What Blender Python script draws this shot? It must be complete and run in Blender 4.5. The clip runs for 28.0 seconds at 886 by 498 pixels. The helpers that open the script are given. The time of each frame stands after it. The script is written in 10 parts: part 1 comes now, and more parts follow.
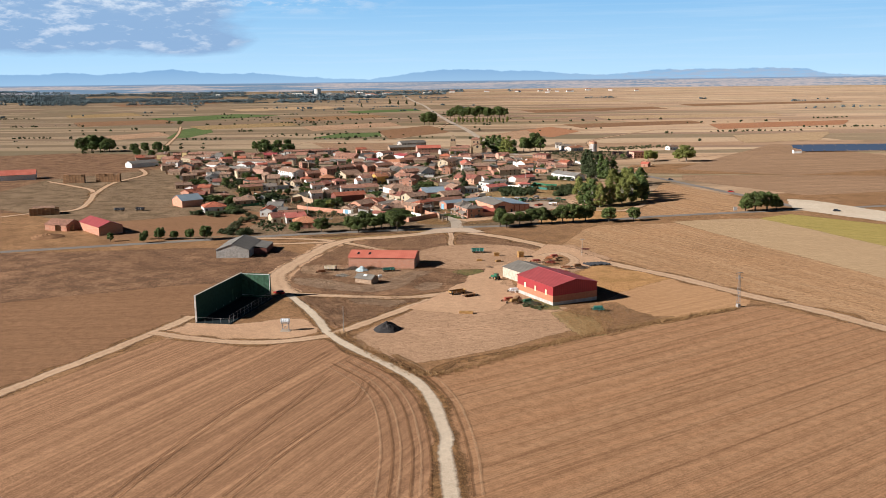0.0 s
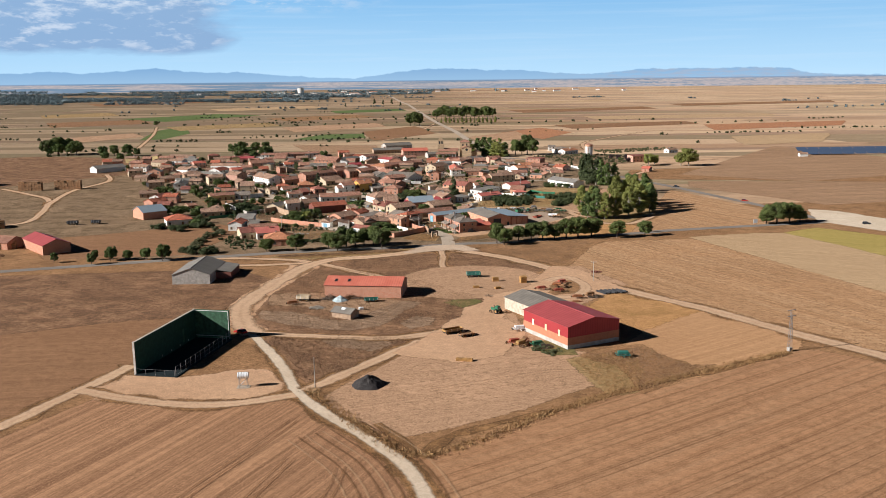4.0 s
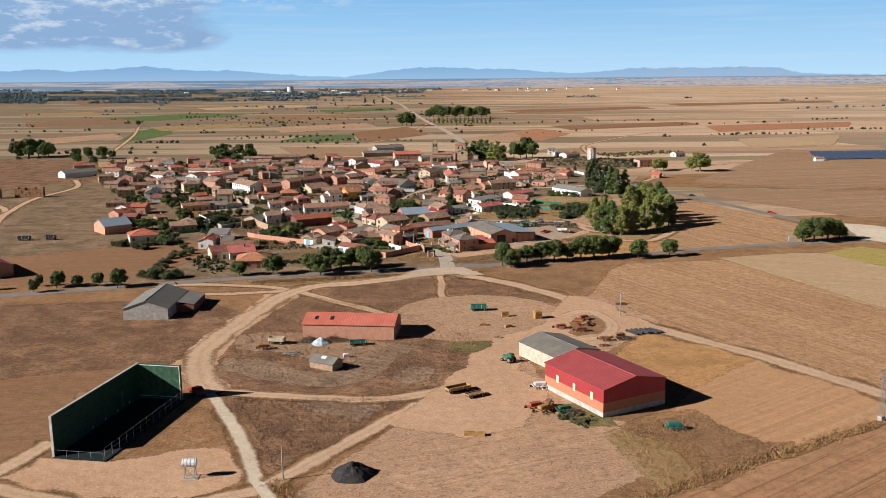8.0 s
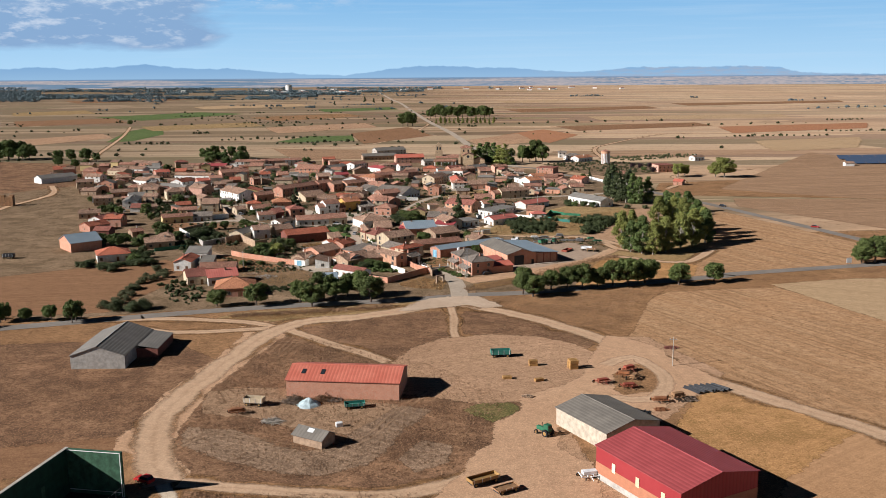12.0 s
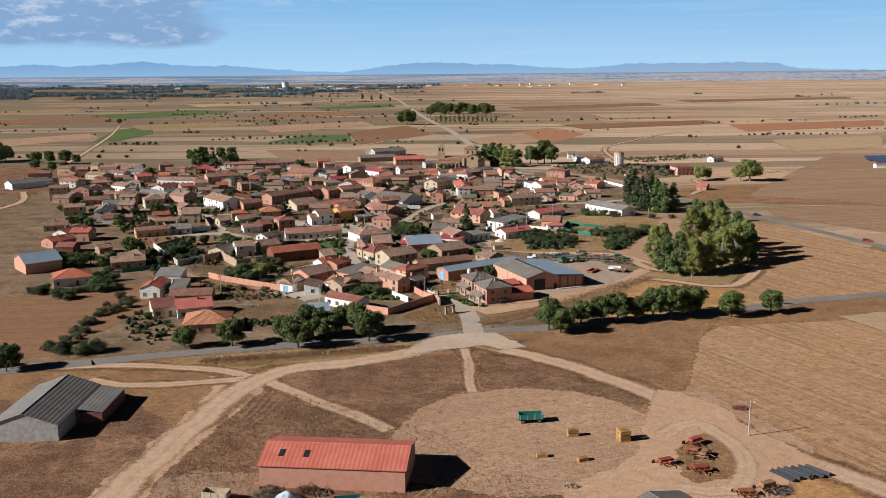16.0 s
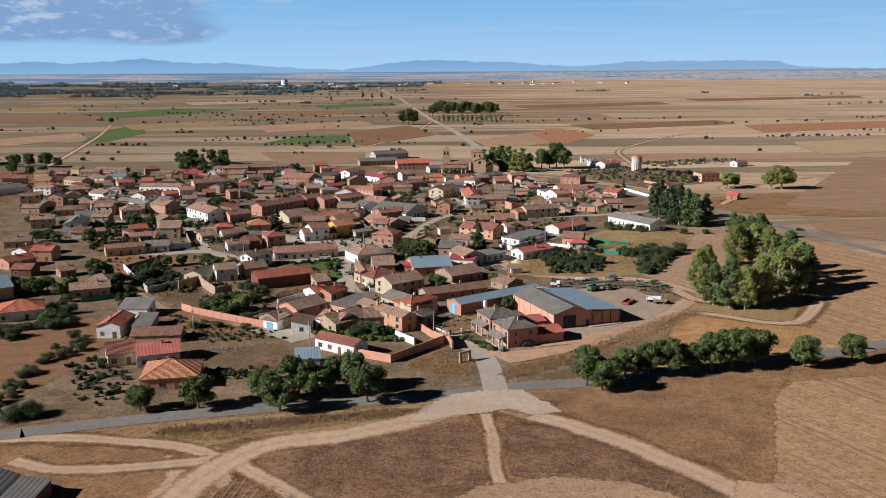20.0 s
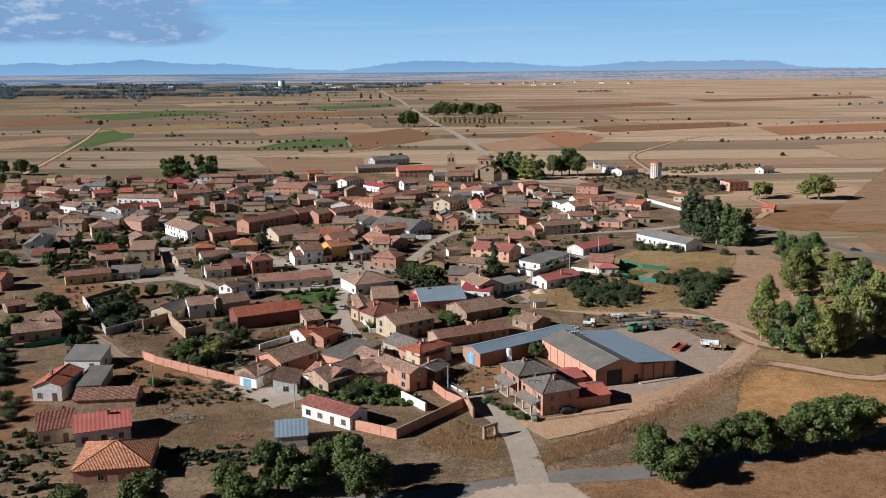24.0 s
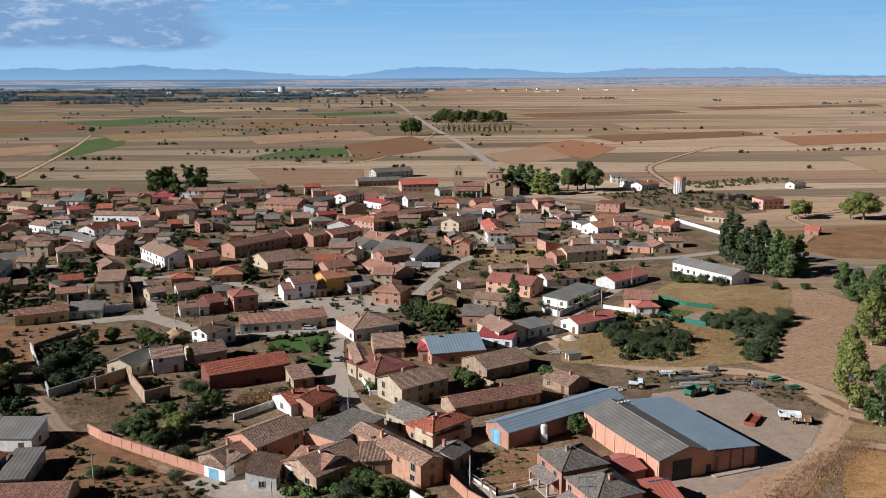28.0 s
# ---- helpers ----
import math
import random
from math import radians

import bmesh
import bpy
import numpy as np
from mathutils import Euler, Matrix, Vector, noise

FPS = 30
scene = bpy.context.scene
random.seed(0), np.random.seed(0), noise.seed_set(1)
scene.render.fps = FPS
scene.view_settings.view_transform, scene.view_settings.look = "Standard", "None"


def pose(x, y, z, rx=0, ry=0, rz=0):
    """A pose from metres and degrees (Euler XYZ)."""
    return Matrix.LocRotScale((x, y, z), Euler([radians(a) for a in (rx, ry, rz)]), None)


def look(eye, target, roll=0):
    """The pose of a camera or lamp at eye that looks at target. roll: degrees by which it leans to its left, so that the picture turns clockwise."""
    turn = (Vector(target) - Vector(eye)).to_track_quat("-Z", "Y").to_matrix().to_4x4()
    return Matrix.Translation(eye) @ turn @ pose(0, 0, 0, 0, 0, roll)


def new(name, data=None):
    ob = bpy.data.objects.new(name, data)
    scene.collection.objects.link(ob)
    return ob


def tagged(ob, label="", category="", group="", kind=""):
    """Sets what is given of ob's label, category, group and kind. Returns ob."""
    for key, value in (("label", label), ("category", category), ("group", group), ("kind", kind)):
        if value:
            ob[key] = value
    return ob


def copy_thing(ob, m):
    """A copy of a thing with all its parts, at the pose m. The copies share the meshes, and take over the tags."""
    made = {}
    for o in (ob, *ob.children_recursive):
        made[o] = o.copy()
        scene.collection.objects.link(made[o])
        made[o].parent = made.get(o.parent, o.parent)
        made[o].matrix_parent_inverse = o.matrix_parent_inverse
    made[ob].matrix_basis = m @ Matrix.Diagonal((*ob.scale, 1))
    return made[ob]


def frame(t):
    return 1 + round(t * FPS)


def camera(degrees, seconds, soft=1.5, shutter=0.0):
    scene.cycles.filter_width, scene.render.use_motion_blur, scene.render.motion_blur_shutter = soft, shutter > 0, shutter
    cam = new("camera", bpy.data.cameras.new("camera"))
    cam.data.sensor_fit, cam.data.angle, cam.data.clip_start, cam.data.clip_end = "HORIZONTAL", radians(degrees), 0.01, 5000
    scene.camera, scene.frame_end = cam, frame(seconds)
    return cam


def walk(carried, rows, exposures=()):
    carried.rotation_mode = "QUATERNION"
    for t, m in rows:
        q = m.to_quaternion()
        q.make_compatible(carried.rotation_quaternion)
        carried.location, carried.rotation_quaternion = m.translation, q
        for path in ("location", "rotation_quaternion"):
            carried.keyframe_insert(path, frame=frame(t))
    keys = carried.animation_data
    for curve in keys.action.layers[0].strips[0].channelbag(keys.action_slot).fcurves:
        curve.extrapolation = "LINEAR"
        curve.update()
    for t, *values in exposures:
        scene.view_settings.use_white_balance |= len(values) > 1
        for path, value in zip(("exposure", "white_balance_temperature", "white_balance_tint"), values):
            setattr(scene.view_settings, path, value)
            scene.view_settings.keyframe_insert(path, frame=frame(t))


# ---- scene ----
cam = camera(52.8, 28.0, soft=0.5)
PATH = [
    (0, (0.673, 1.369, 78.959), (0.793, 21.019, 75.259), -0.7),
    (0.5, (0.406, 8.056, 78.940), (0.566, 27.706, 75.230), -0.7),
    (1, (0.144, 14.765, 78.898), (0.354, 34.415, 75.178), -0.8),
    (1.5, (0.004, 21.462, 78.852), (0.254, 41.112, 75.121), -0.7),
    (2, (-0.200, 28.207, 78.844), (0.090, 47.857, 75.114), -0.8),
    (2.5, (-0.408, 34.957, 78.837), (-0.088, 54.607, 75.117), -0.8),
    (3, (-0.724, 41.777, 78.884), (-0.354, 61.417, 75.154), -0.8),
    (3.5, (-0.922, 48.590, 78.918), (-0.512, 68.240, 75.198), -0.7),
    (5.5, (-1.663, 75.860, 79.106), (-1.113, 95.500, 75.366), -0.7),
    (6, (-1.869, 82.733, 79.119), (-1.299, 102.373, 75.379), -0.6),
    (6.5, (-2.063, 89.544, 79.121), (-1.463, 109.174, 75.371), -0.6),
    (7, (-2.313, 96.376, 79.140), (-1.673, 116.016, 75.400), -0.6),
    (7.5, (-2.527, 103.164, 79.152), (-1.877, 122.794, 75.402), -0.5),
    (8, (-2.829, 109.968, 79.232), (-2.179, 129.598, 75.482), -0.5),
    (8.5, (-3.116, 116.627, 79.271), (-2.486, 136.267, 75.521), -0.5),
    (9, (-3.413, 123.270, 79.320), (-2.772, 142.900, 75.570), -0.5),
    (9.5, (-3.710, 129.977, 79.369), (-3.060, 149.617, 75.609), -0.5),
    (10, (-4.025, 136.670, 79.431), (-3.375, 156.300, 75.671), -0.5),
    (10.5, (-4.254, 143.361, 79.409), (-3.594, 162.991, 75.649), -0.5),
    (11, (-4.584, 150.146, 79.334), (-3.924, 169.766, 75.554), -0.5),
    (11.5, (-4.944, 156.910, 79.287), (-4.284, 176.540, 75.517), -0.5),
    (12, (-5.337, 163.630, 79.255), (-4.676, 183.260, 75.475), -0.4),
    (12.5, (-5.673, 170.269, 79.225), (-5.013, 189.899, 75.445), -0.4),
    (14.5, (-6.639, 196.473, 79.071), (-5.969, 216.093, 75.251), -0.5),
    (15, (-6.839, 202.960, 79.063), (-6.159, 222.570, 75.233), -0.5),
    (15.5, (-7.173, 209.556, 79.053), (-6.473, 229.166, 75.213), -0.5),
    (16, (-7.419, 216.116, 79.024), (-6.719, 235.726, 75.174), -0.5),
    (16.5, (-7.593, 222.604, 79.002), (-6.893, 242.224, 75.152), -0.5),
    (17, (-7.817, 229.037, 78.992), (-7.117, 248.657, 75.142), -0.5),
    (17.5, (-8.087, 235.431, 79.034), (-7.387, 255.041, 75.163), -0.5),
    (18, (-8.300, 241.664, 79.082), (-7.591, 261.273, 75.202), -0.5),
    (18.5, (-8.458, 247.967, 79.209), (-7.748, 267.577, 75.329), -0.4),
    (19, (-8.611, 254.393, 79.325), (-7.891, 274.003, 75.435), -0.4),
    (19.5, (-8.909, 261.022, 79.395), (-8.209, 280.622, 75.505), -0.4),
    (20, (-9.264, 267.683, 79.425), (-8.574, 287.283, 75.525), -0.4),
    (20.5, (-9.607, 274.256, 79.434), (-8.907, 293.856, 75.534), -0.3),
    (21, (-9.923, 280.782, 79.443), (-9.223, 300.392, 75.543), -0.3),
    (21.5, (-10.267, 287.335, 79.433), (-9.567, 306.945, 75.533), -0.4),
    (23.5, (-11.415, 313.842, 79.312), (-10.715, 333.452, 75.412), -0.4),
    (24, (-11.852, 320.362, 79.323), (-11.132, 339.962, 75.433), -0.5),
    (24.5, (-12.271, 326.768, 79.292), (-11.541, 346.368, 75.392), -0.4),
    (25, (-12.606, 333.278, 79.273), (-11.876, 352.888, 75.383), -0.5),
    (25.5, (-12.913, 339.800, 79.257), (-12.183, 359.411, 75.367), -0.4),
    (26, (-13.228, 346.313, 79.282), (-12.497, 365.924, 75.392), -0.3),
    (26.5, (-13.495, 352.633, 79.326), (-12.765, 372.243, 75.436), -0.3),
    (27, (-13.729, 358.840, 79.422), (-12.999, 378.450, 75.552), -0.3),
    (27.5, (-13.829, 364.807, 79.498), (-13.099, 384.417, 75.648), -0.2),
    (28, (-14.008, 370.673, 79.559), (-13.298, 390.303, 75.799), -0.3),
]
walk(cam, [(t, look(e, g, r)) for t, e, g, r in PATH], [(0.0, 0.86, 5800, 10), (8.0, 0.76, 5780, 10), (17.0, 0.60, 5520, 10), (24.0, 0.50, 5320, 9), (28.0, 0.50, 5290, 9)])

# world: clear autumn afternoon sky with thin clouds high on one side
SUN_EL, SUN_DIR = radians(27.5), Vector((1.0, 0.27, 0.0)).normalized()
world = bpy.data.worlds.new("sky")
scene.world = world
world.use_nodes = True
wt = world.node_tree
wt.nodes.clear()
w_out = wt.nodes.new("ShaderNodeOutputWorld")
w_bg = wt.nodes.new("ShaderNodeBackground")
w_sky = wt.nodes.new("ShaderNodeTexSky")
w_sky.sky_type, w_sky.sun_disc = "NISHITA", False
w_sky.sun_elevation = SUN_EL
w_sky.sun_rotation = math.atan2(-SUN_DIR.x, -SUN_DIR.y)
w_sky.altitude, w_sky.air_density, w_sky.dust_density, w_sky.ozone_density = 900, 1.0, 0.0, 5.0
w_bg.inputs["Strength"].default_value = 0.0445
w_tc = wt.nodes.new("ShaderNodeTexCoord")
w_sep = wt.nodes.new("ShaderNodeSeparateXYZ")
wl = wt.links.new
wl(w_tc.outputs["Generated"], w_sep.inputs[0])


def sky_range(sock, lo, hi, to1=1.0):
    n = wt.nodes.new("ShaderNodeMapRange")
    n.inputs["From Min"].default_value, n.inputs["From Max"].default_value, n.inputs["To Max"].default_value = lo, hi, to1
    wl(sock, n.inputs["Value"])
    return n.outputs[0]


def sky_mix(fac, a, b, how="MIX"):
    n = wt.nodes.new("ShaderNodeMix")
    n.data_type, n.blend_type = "RGBA", how
    for key, v in (("Factor", fac), ("A", a), ("B", b)):
        if isinstance(v, (tuple, float)):
            n.inputs[key].default_value = v
        else:
            wl(v, n.inputs[key])
    return n.outputs["Result"]


def sky_noise(scale, detail, rough):
    mp = wt.nodes.new("ShaderNodeMapping")
    mp.inputs["Scale"].default_value = scale
    n = wt.nodes.new("ShaderNodeTexNoise")
    n.inputs["Scale"].default_value, n.inputs["Detail"].default_value, n.inputs["Roughness"].default_value = 1.0, detail, rough
    wl(w_tc.outputs["Generated"], mp.inputs["Vector"])
    wl(mp.outputs["Vector"], n.inputs["Vector"])
    return n.outputs["Fac"]


def sky_times(a, b):
    n = wt.nodes.new("ShaderNodeMath")
    n.operation = "MULTIPLY"
    wl(a, n.inputs[0])
    wl(b, n.inputs[1])
    return n.outputs[0]


# pale haze low down, deeper blue above
blue = sky_mix(1.0, w_sky.outputs["Color"], (0.06, 0.072, 0.095, 1), "MULTIPLY")
low = sky_mix(sky_range(w_sep.outputs["Z"], 0.085, 0.0), (3.9, 7.2, 10.3, 1), (7.5, 10.3, 11.9, 1))
air = sky_mix(sky_range(w_sep.outputs["Z"], 0.22, 0.095, 0.95), blue, low)
# a bank of grey-blue cloud on one side with paler tops, and a few white puffs above and beside it
bank = sky_noise((7.0, 7.0, 26.0), 7.0, 0.58)
puff = sky_noise((34.0, 34.0, 110.0), 7.0, 0.62)
streak = sky_noise((5.0, 5.0, 150.0), 5.0, 0.55)
side = sky_times(sky_range(w_sep.outputs["X"], -0.13, -0.26), sky_range(w_sep.outputs["Z"], 0.016, 0.044))
side2 = sky_times(sky_range(w_sep.outputs["X"], -0.02, -0.16), sky_range(w_sep.outputs["Z"], 0.070, 0.082))
clear = sky_range(w_sep.outputs["Z"], 0.17, 0.11)
side, side2 = sky_times(side, clear), sky_times(side2, clear)
air = sky_mix(sky_times(sky_range(streak, 0.50, 0.72, 0.22), clear), air, (8.4, 10.0, 11.0, 1))
air = sky_mix(sky_range(sky_times(bank, side), 0.21, 0.33, 0.95), air, (3.9, 5.6, 7.8, 1))
air = sky_mix(sky_times(sky_times(sky_range(puff, 0.52, 0.66, 0.9), sky_range(sky_times(bank, side), 0.26, 0.36)), side), air, (8.4, 9.1, 9.9, 1))
air = sky_mix(sky_times(sky_range(puff, 0.44, 0.62, 0.85), side2), air, (9.2, 9.8, 10.2, 1))

# far hills on the horizon, blue with painted haze, at no distance that the walk could change
w_az = wt.nodes.new("ShaderNodeMath")
w_az.operation = "ARCTAN2"
wl(w_sep.outputs["X"], w_az.inputs[0])
wl(w_sep.outputs["Y"], w_az.inputs[1])
w_u = wt.nodes.new("ShaderNodeMapRange")
w_u.inputs["From Min"].default_value, w_u.inputs["From Max"].default_value = -0.7, 0.7
wl(w_az.outputs[0], w_u.inputs["Value"])
w_prof = wt.nodes.new("ShaderNodeValToRGB")
hills = [(0.1892, 0.222), (0.2143, 0.23), (0.2254, 0.273), (0.2438, 0.215), (0.2668, 0.235), (0.2845, 0.278), (0.2985, 0.311), (0.3145, 0.263), (0.3389, 0.201), (0.3597, 0.22), (0.3807, 0.157), (0.4193, 0.089), (0.4454, 0.059), (0.4674, 0.127), (0.4896, 0.207), (0.5095, 0.251), (0.5294, 0.246), (0.556, 0.203), (0.578, 0.197), (0.6044, 0.13), (0.6306, 0.099), (0.6564, 0.14), (0.6692, 0.196), (0.707, 0.184), (0.7438, 0.196), (0.7775, 0.173), (0.7847, 0.102), (0.7952, 0.053), (0.8254, 0.023), (0.8616, 0.012)]
while len(w_prof.color_ramp.elements) < len(hills):
    w_prof.color_ramp.elements.new(1.0)
for el, (at, up) in zip(w_prof.color_ramp.elements, hills):
    el.position, el.color = at, (up, up, up, 1)
wl(w_u.outputs[0], w_prof.inputs[0])
w_rough = wt.nodes.new("ShaderNodeTexNoise")
w_rough.inputs["Scale"].default_value, w_rough.inputs["Detail"].default_value = 90.0, 8.0
wl(w_tc.outputs["Generated"], w_rough.inputs["Vector"])
w_h = wt.nodes.new("ShaderNodeMath")
w_h.operation = "MULTIPLY_ADD"
w_h.inputs[1].default_value, w_h.inputs[2].default_value = 0.05, -0.0008
wl(w_prof.outputs[0], w_h.inputs[0])
w_h2 = wt.nodes.new("ShaderNodeMath")
w_h2.operation = "MULTIPLY_ADD"
w_h2.inputs[1].default_value = 0.0038
wl(w_rough.outputs["Fac"], w_h2.inputs[0])
wl(w_h.outputs[0], w_h2.inputs[2])
w_gap = wt.nodes.new("ShaderNodeMath")
w_gap.operation = "SUBTRACT"
wl(w_h2.outputs[0], w_gap.inputs[0])
wl(w_sep.outputs["Z"], w_gap.inputs[1])
w_edge = wt.nodes.new("ShaderNodeMapRange")
w_edge.inputs["From Min"].default_value, w_edge.inputs["From Max"].default_value = 0.0008, 0.0018
w_edge.inputs["To Max"].default_value = 1.0
wl(w_gap.outputs[0], w_edge.inputs["Value"])
# haze mixed into the hill colour, paler towards the foot
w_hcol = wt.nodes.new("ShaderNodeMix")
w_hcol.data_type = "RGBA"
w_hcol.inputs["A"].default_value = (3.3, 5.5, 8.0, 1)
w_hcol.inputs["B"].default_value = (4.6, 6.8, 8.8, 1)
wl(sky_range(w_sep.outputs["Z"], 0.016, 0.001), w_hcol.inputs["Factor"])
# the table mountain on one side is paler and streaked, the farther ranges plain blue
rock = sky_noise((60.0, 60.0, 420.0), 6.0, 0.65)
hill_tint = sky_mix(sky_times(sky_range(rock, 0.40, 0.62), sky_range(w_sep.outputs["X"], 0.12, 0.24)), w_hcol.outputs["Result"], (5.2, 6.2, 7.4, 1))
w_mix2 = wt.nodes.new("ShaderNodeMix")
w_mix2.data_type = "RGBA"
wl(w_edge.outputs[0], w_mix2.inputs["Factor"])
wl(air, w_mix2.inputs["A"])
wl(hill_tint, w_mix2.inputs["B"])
# country beyond the plain, under the hills: thin bands of pale fields and blue-green woods, haze put into their colours
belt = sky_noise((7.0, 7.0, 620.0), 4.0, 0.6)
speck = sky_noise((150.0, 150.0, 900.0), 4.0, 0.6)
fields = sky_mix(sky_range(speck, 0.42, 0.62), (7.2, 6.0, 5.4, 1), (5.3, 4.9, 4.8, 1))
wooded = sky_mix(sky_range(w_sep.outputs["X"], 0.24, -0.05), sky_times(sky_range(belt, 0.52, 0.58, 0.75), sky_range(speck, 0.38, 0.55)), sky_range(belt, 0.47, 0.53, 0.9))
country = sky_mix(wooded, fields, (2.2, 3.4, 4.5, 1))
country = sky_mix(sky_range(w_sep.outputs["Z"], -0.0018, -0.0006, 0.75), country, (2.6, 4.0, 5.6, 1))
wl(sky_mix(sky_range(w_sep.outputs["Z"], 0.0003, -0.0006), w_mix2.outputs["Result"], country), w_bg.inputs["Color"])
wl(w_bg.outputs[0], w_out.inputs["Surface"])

sun = new("sun", bpy.data.lights.new("sun", "SUN"))
sun.data.energy, sun.data.angle, sun.data.color = 5.0, radians(0.53), (1.0, 0.895, 0.77)
sun.matrix_world = look((0, 0, 0), (SUN_DIR.x * math.cos(SUN_EL), SUN_DIR.y * math.cos(SUN_EL), -math.sin(SUN_EL)))

# ---- materials ----
MATS = {}


def nodes_of(name, rough=0.9, metal=0.0):
    m = bpy.data.materials.new(name)
    m.use_nodes = True
    nt = m.node_tree
    b = nt.nodes["Principled BSDF"]
    b.inputs["Roughness"].default_value, b.inputs["Metallic"].default_value = rough, metal
    b.inputs["Specular IOR Level"].default_value = 0.25
    MATS[name] = m
    return m, nt, b


def add(nt, kind, **values):
    n = nt.nodes.new(kind)
    for k, v in values.items():
        key = k.replace("_", " ")
        if key in n.inputs:
            n.inputs[key].default_value = v
    return n


def mixed(nt, fac, a, b):
    """A colour between a and b (sockets or colours) by the socket fac."""
    n = nt.nodes.new("ShaderNodeMix")
    n.data_type = "RGBA"
    nt.links.new(fac, n.inputs["Factor"])
    for key, v in (("A", a), ("B", b)):
        if isinstance(v, tuple):
            n.inputs[key].default_value = (*v, 1)
        else:
            nt.links.new(v, n.inputs[key])
    return n.outputs["Result"]


def ranged(nt, sock, lo, hi, to0=0.0, to1=1.0):
    n = nt.nodes.new("ShaderNodeMapRange")
    nt.links.new(sock, n.inputs["Value"])
    for k, v in (("From Min", lo), ("From Max", hi), ("To Min", to0), ("To Max", to1)):
        n.inputs[k].default_value = v
    return n.outputs[0]


def coords(nt, rz=0.0, scale=(1, 1, 1), loc=(0, 0, 0)):
    tc = nt.nodes.new("ShaderNodeTexCoord")
    mp = nt.nodes.new("ShaderNodeMapping")
    mp.vector_type = "TEXTURE"
    mp.inputs["Rotation"].default_value = (0, 0, radians(rz))
    mp.inputs["Scale"].default_value = tuple(1 / k for k in scale)
    mp.inputs["Location"].default_value = loc
    nt.links.new(tc.outputs["Object"], mp.inputs["Vector"])
    return mp.outputs["Vector"]


def noise_of(nt, vec, scale, detail=5.0, rough=0.6):
    n = add(nt, "ShaderNodeTexNoise", Scale=scale, Detail=detail, Roughness=rough)
    nt.links.new(vec, n.inputs["Vector"])
    return n.outputs["Fac"]


def bumped(nt, b, height, strength, dist):
    n = add(nt, "ShaderNodeBump", Strength=strength, Distance=dist)
    nt.links.new(height, n.inputs["Height"])
    nt.links.new(n.outputs[0], b.inputs["Normal"])


def plain(name, col, rough=0.8, metal=0.0, vary=0.18, scale=0.8, bump=0.15):
    """A surface of one paint with stains at two scales and a little change from thing to thing."""
    m, nt, b = nodes_of(name, rough, metal)
    v = coords(nt)
    big, fine = noise_of(nt, v, scale, 4), noise_of(nt, v, scale * 9, 5, 0.7)
    dark = tuple(c * (1 - vary) for c in col)
    lite = tuple(min(0.9, c * (1 + vary)) for c in col)
    c1 = mixed(nt, ranged(nt, big, 0.35, 0.65), dark, lite)
    c2 = mixed(nt, ranged(nt, fine, 0.3, 0.75, 0, 0.35), c1, tuple(c * 0.6 for c in col))
    info = nt.nodes.new("ShaderNodeObjectInfo")
    hsv = nt.nodes.new("ShaderNodeHueSaturation")
    nt.links.new(ranged(nt, info.outputs["Random"], 0, 1, 0.82, 1.15), hsv.inputs["Value"])
    nt.links.new(c2, hsv.inputs["Color"])
    nt.links.new(hsv.outputs[0], b.inputs["Base Color"])
    if bump:
        bumped(nt, b, fine, bump, 0.03)
    return m


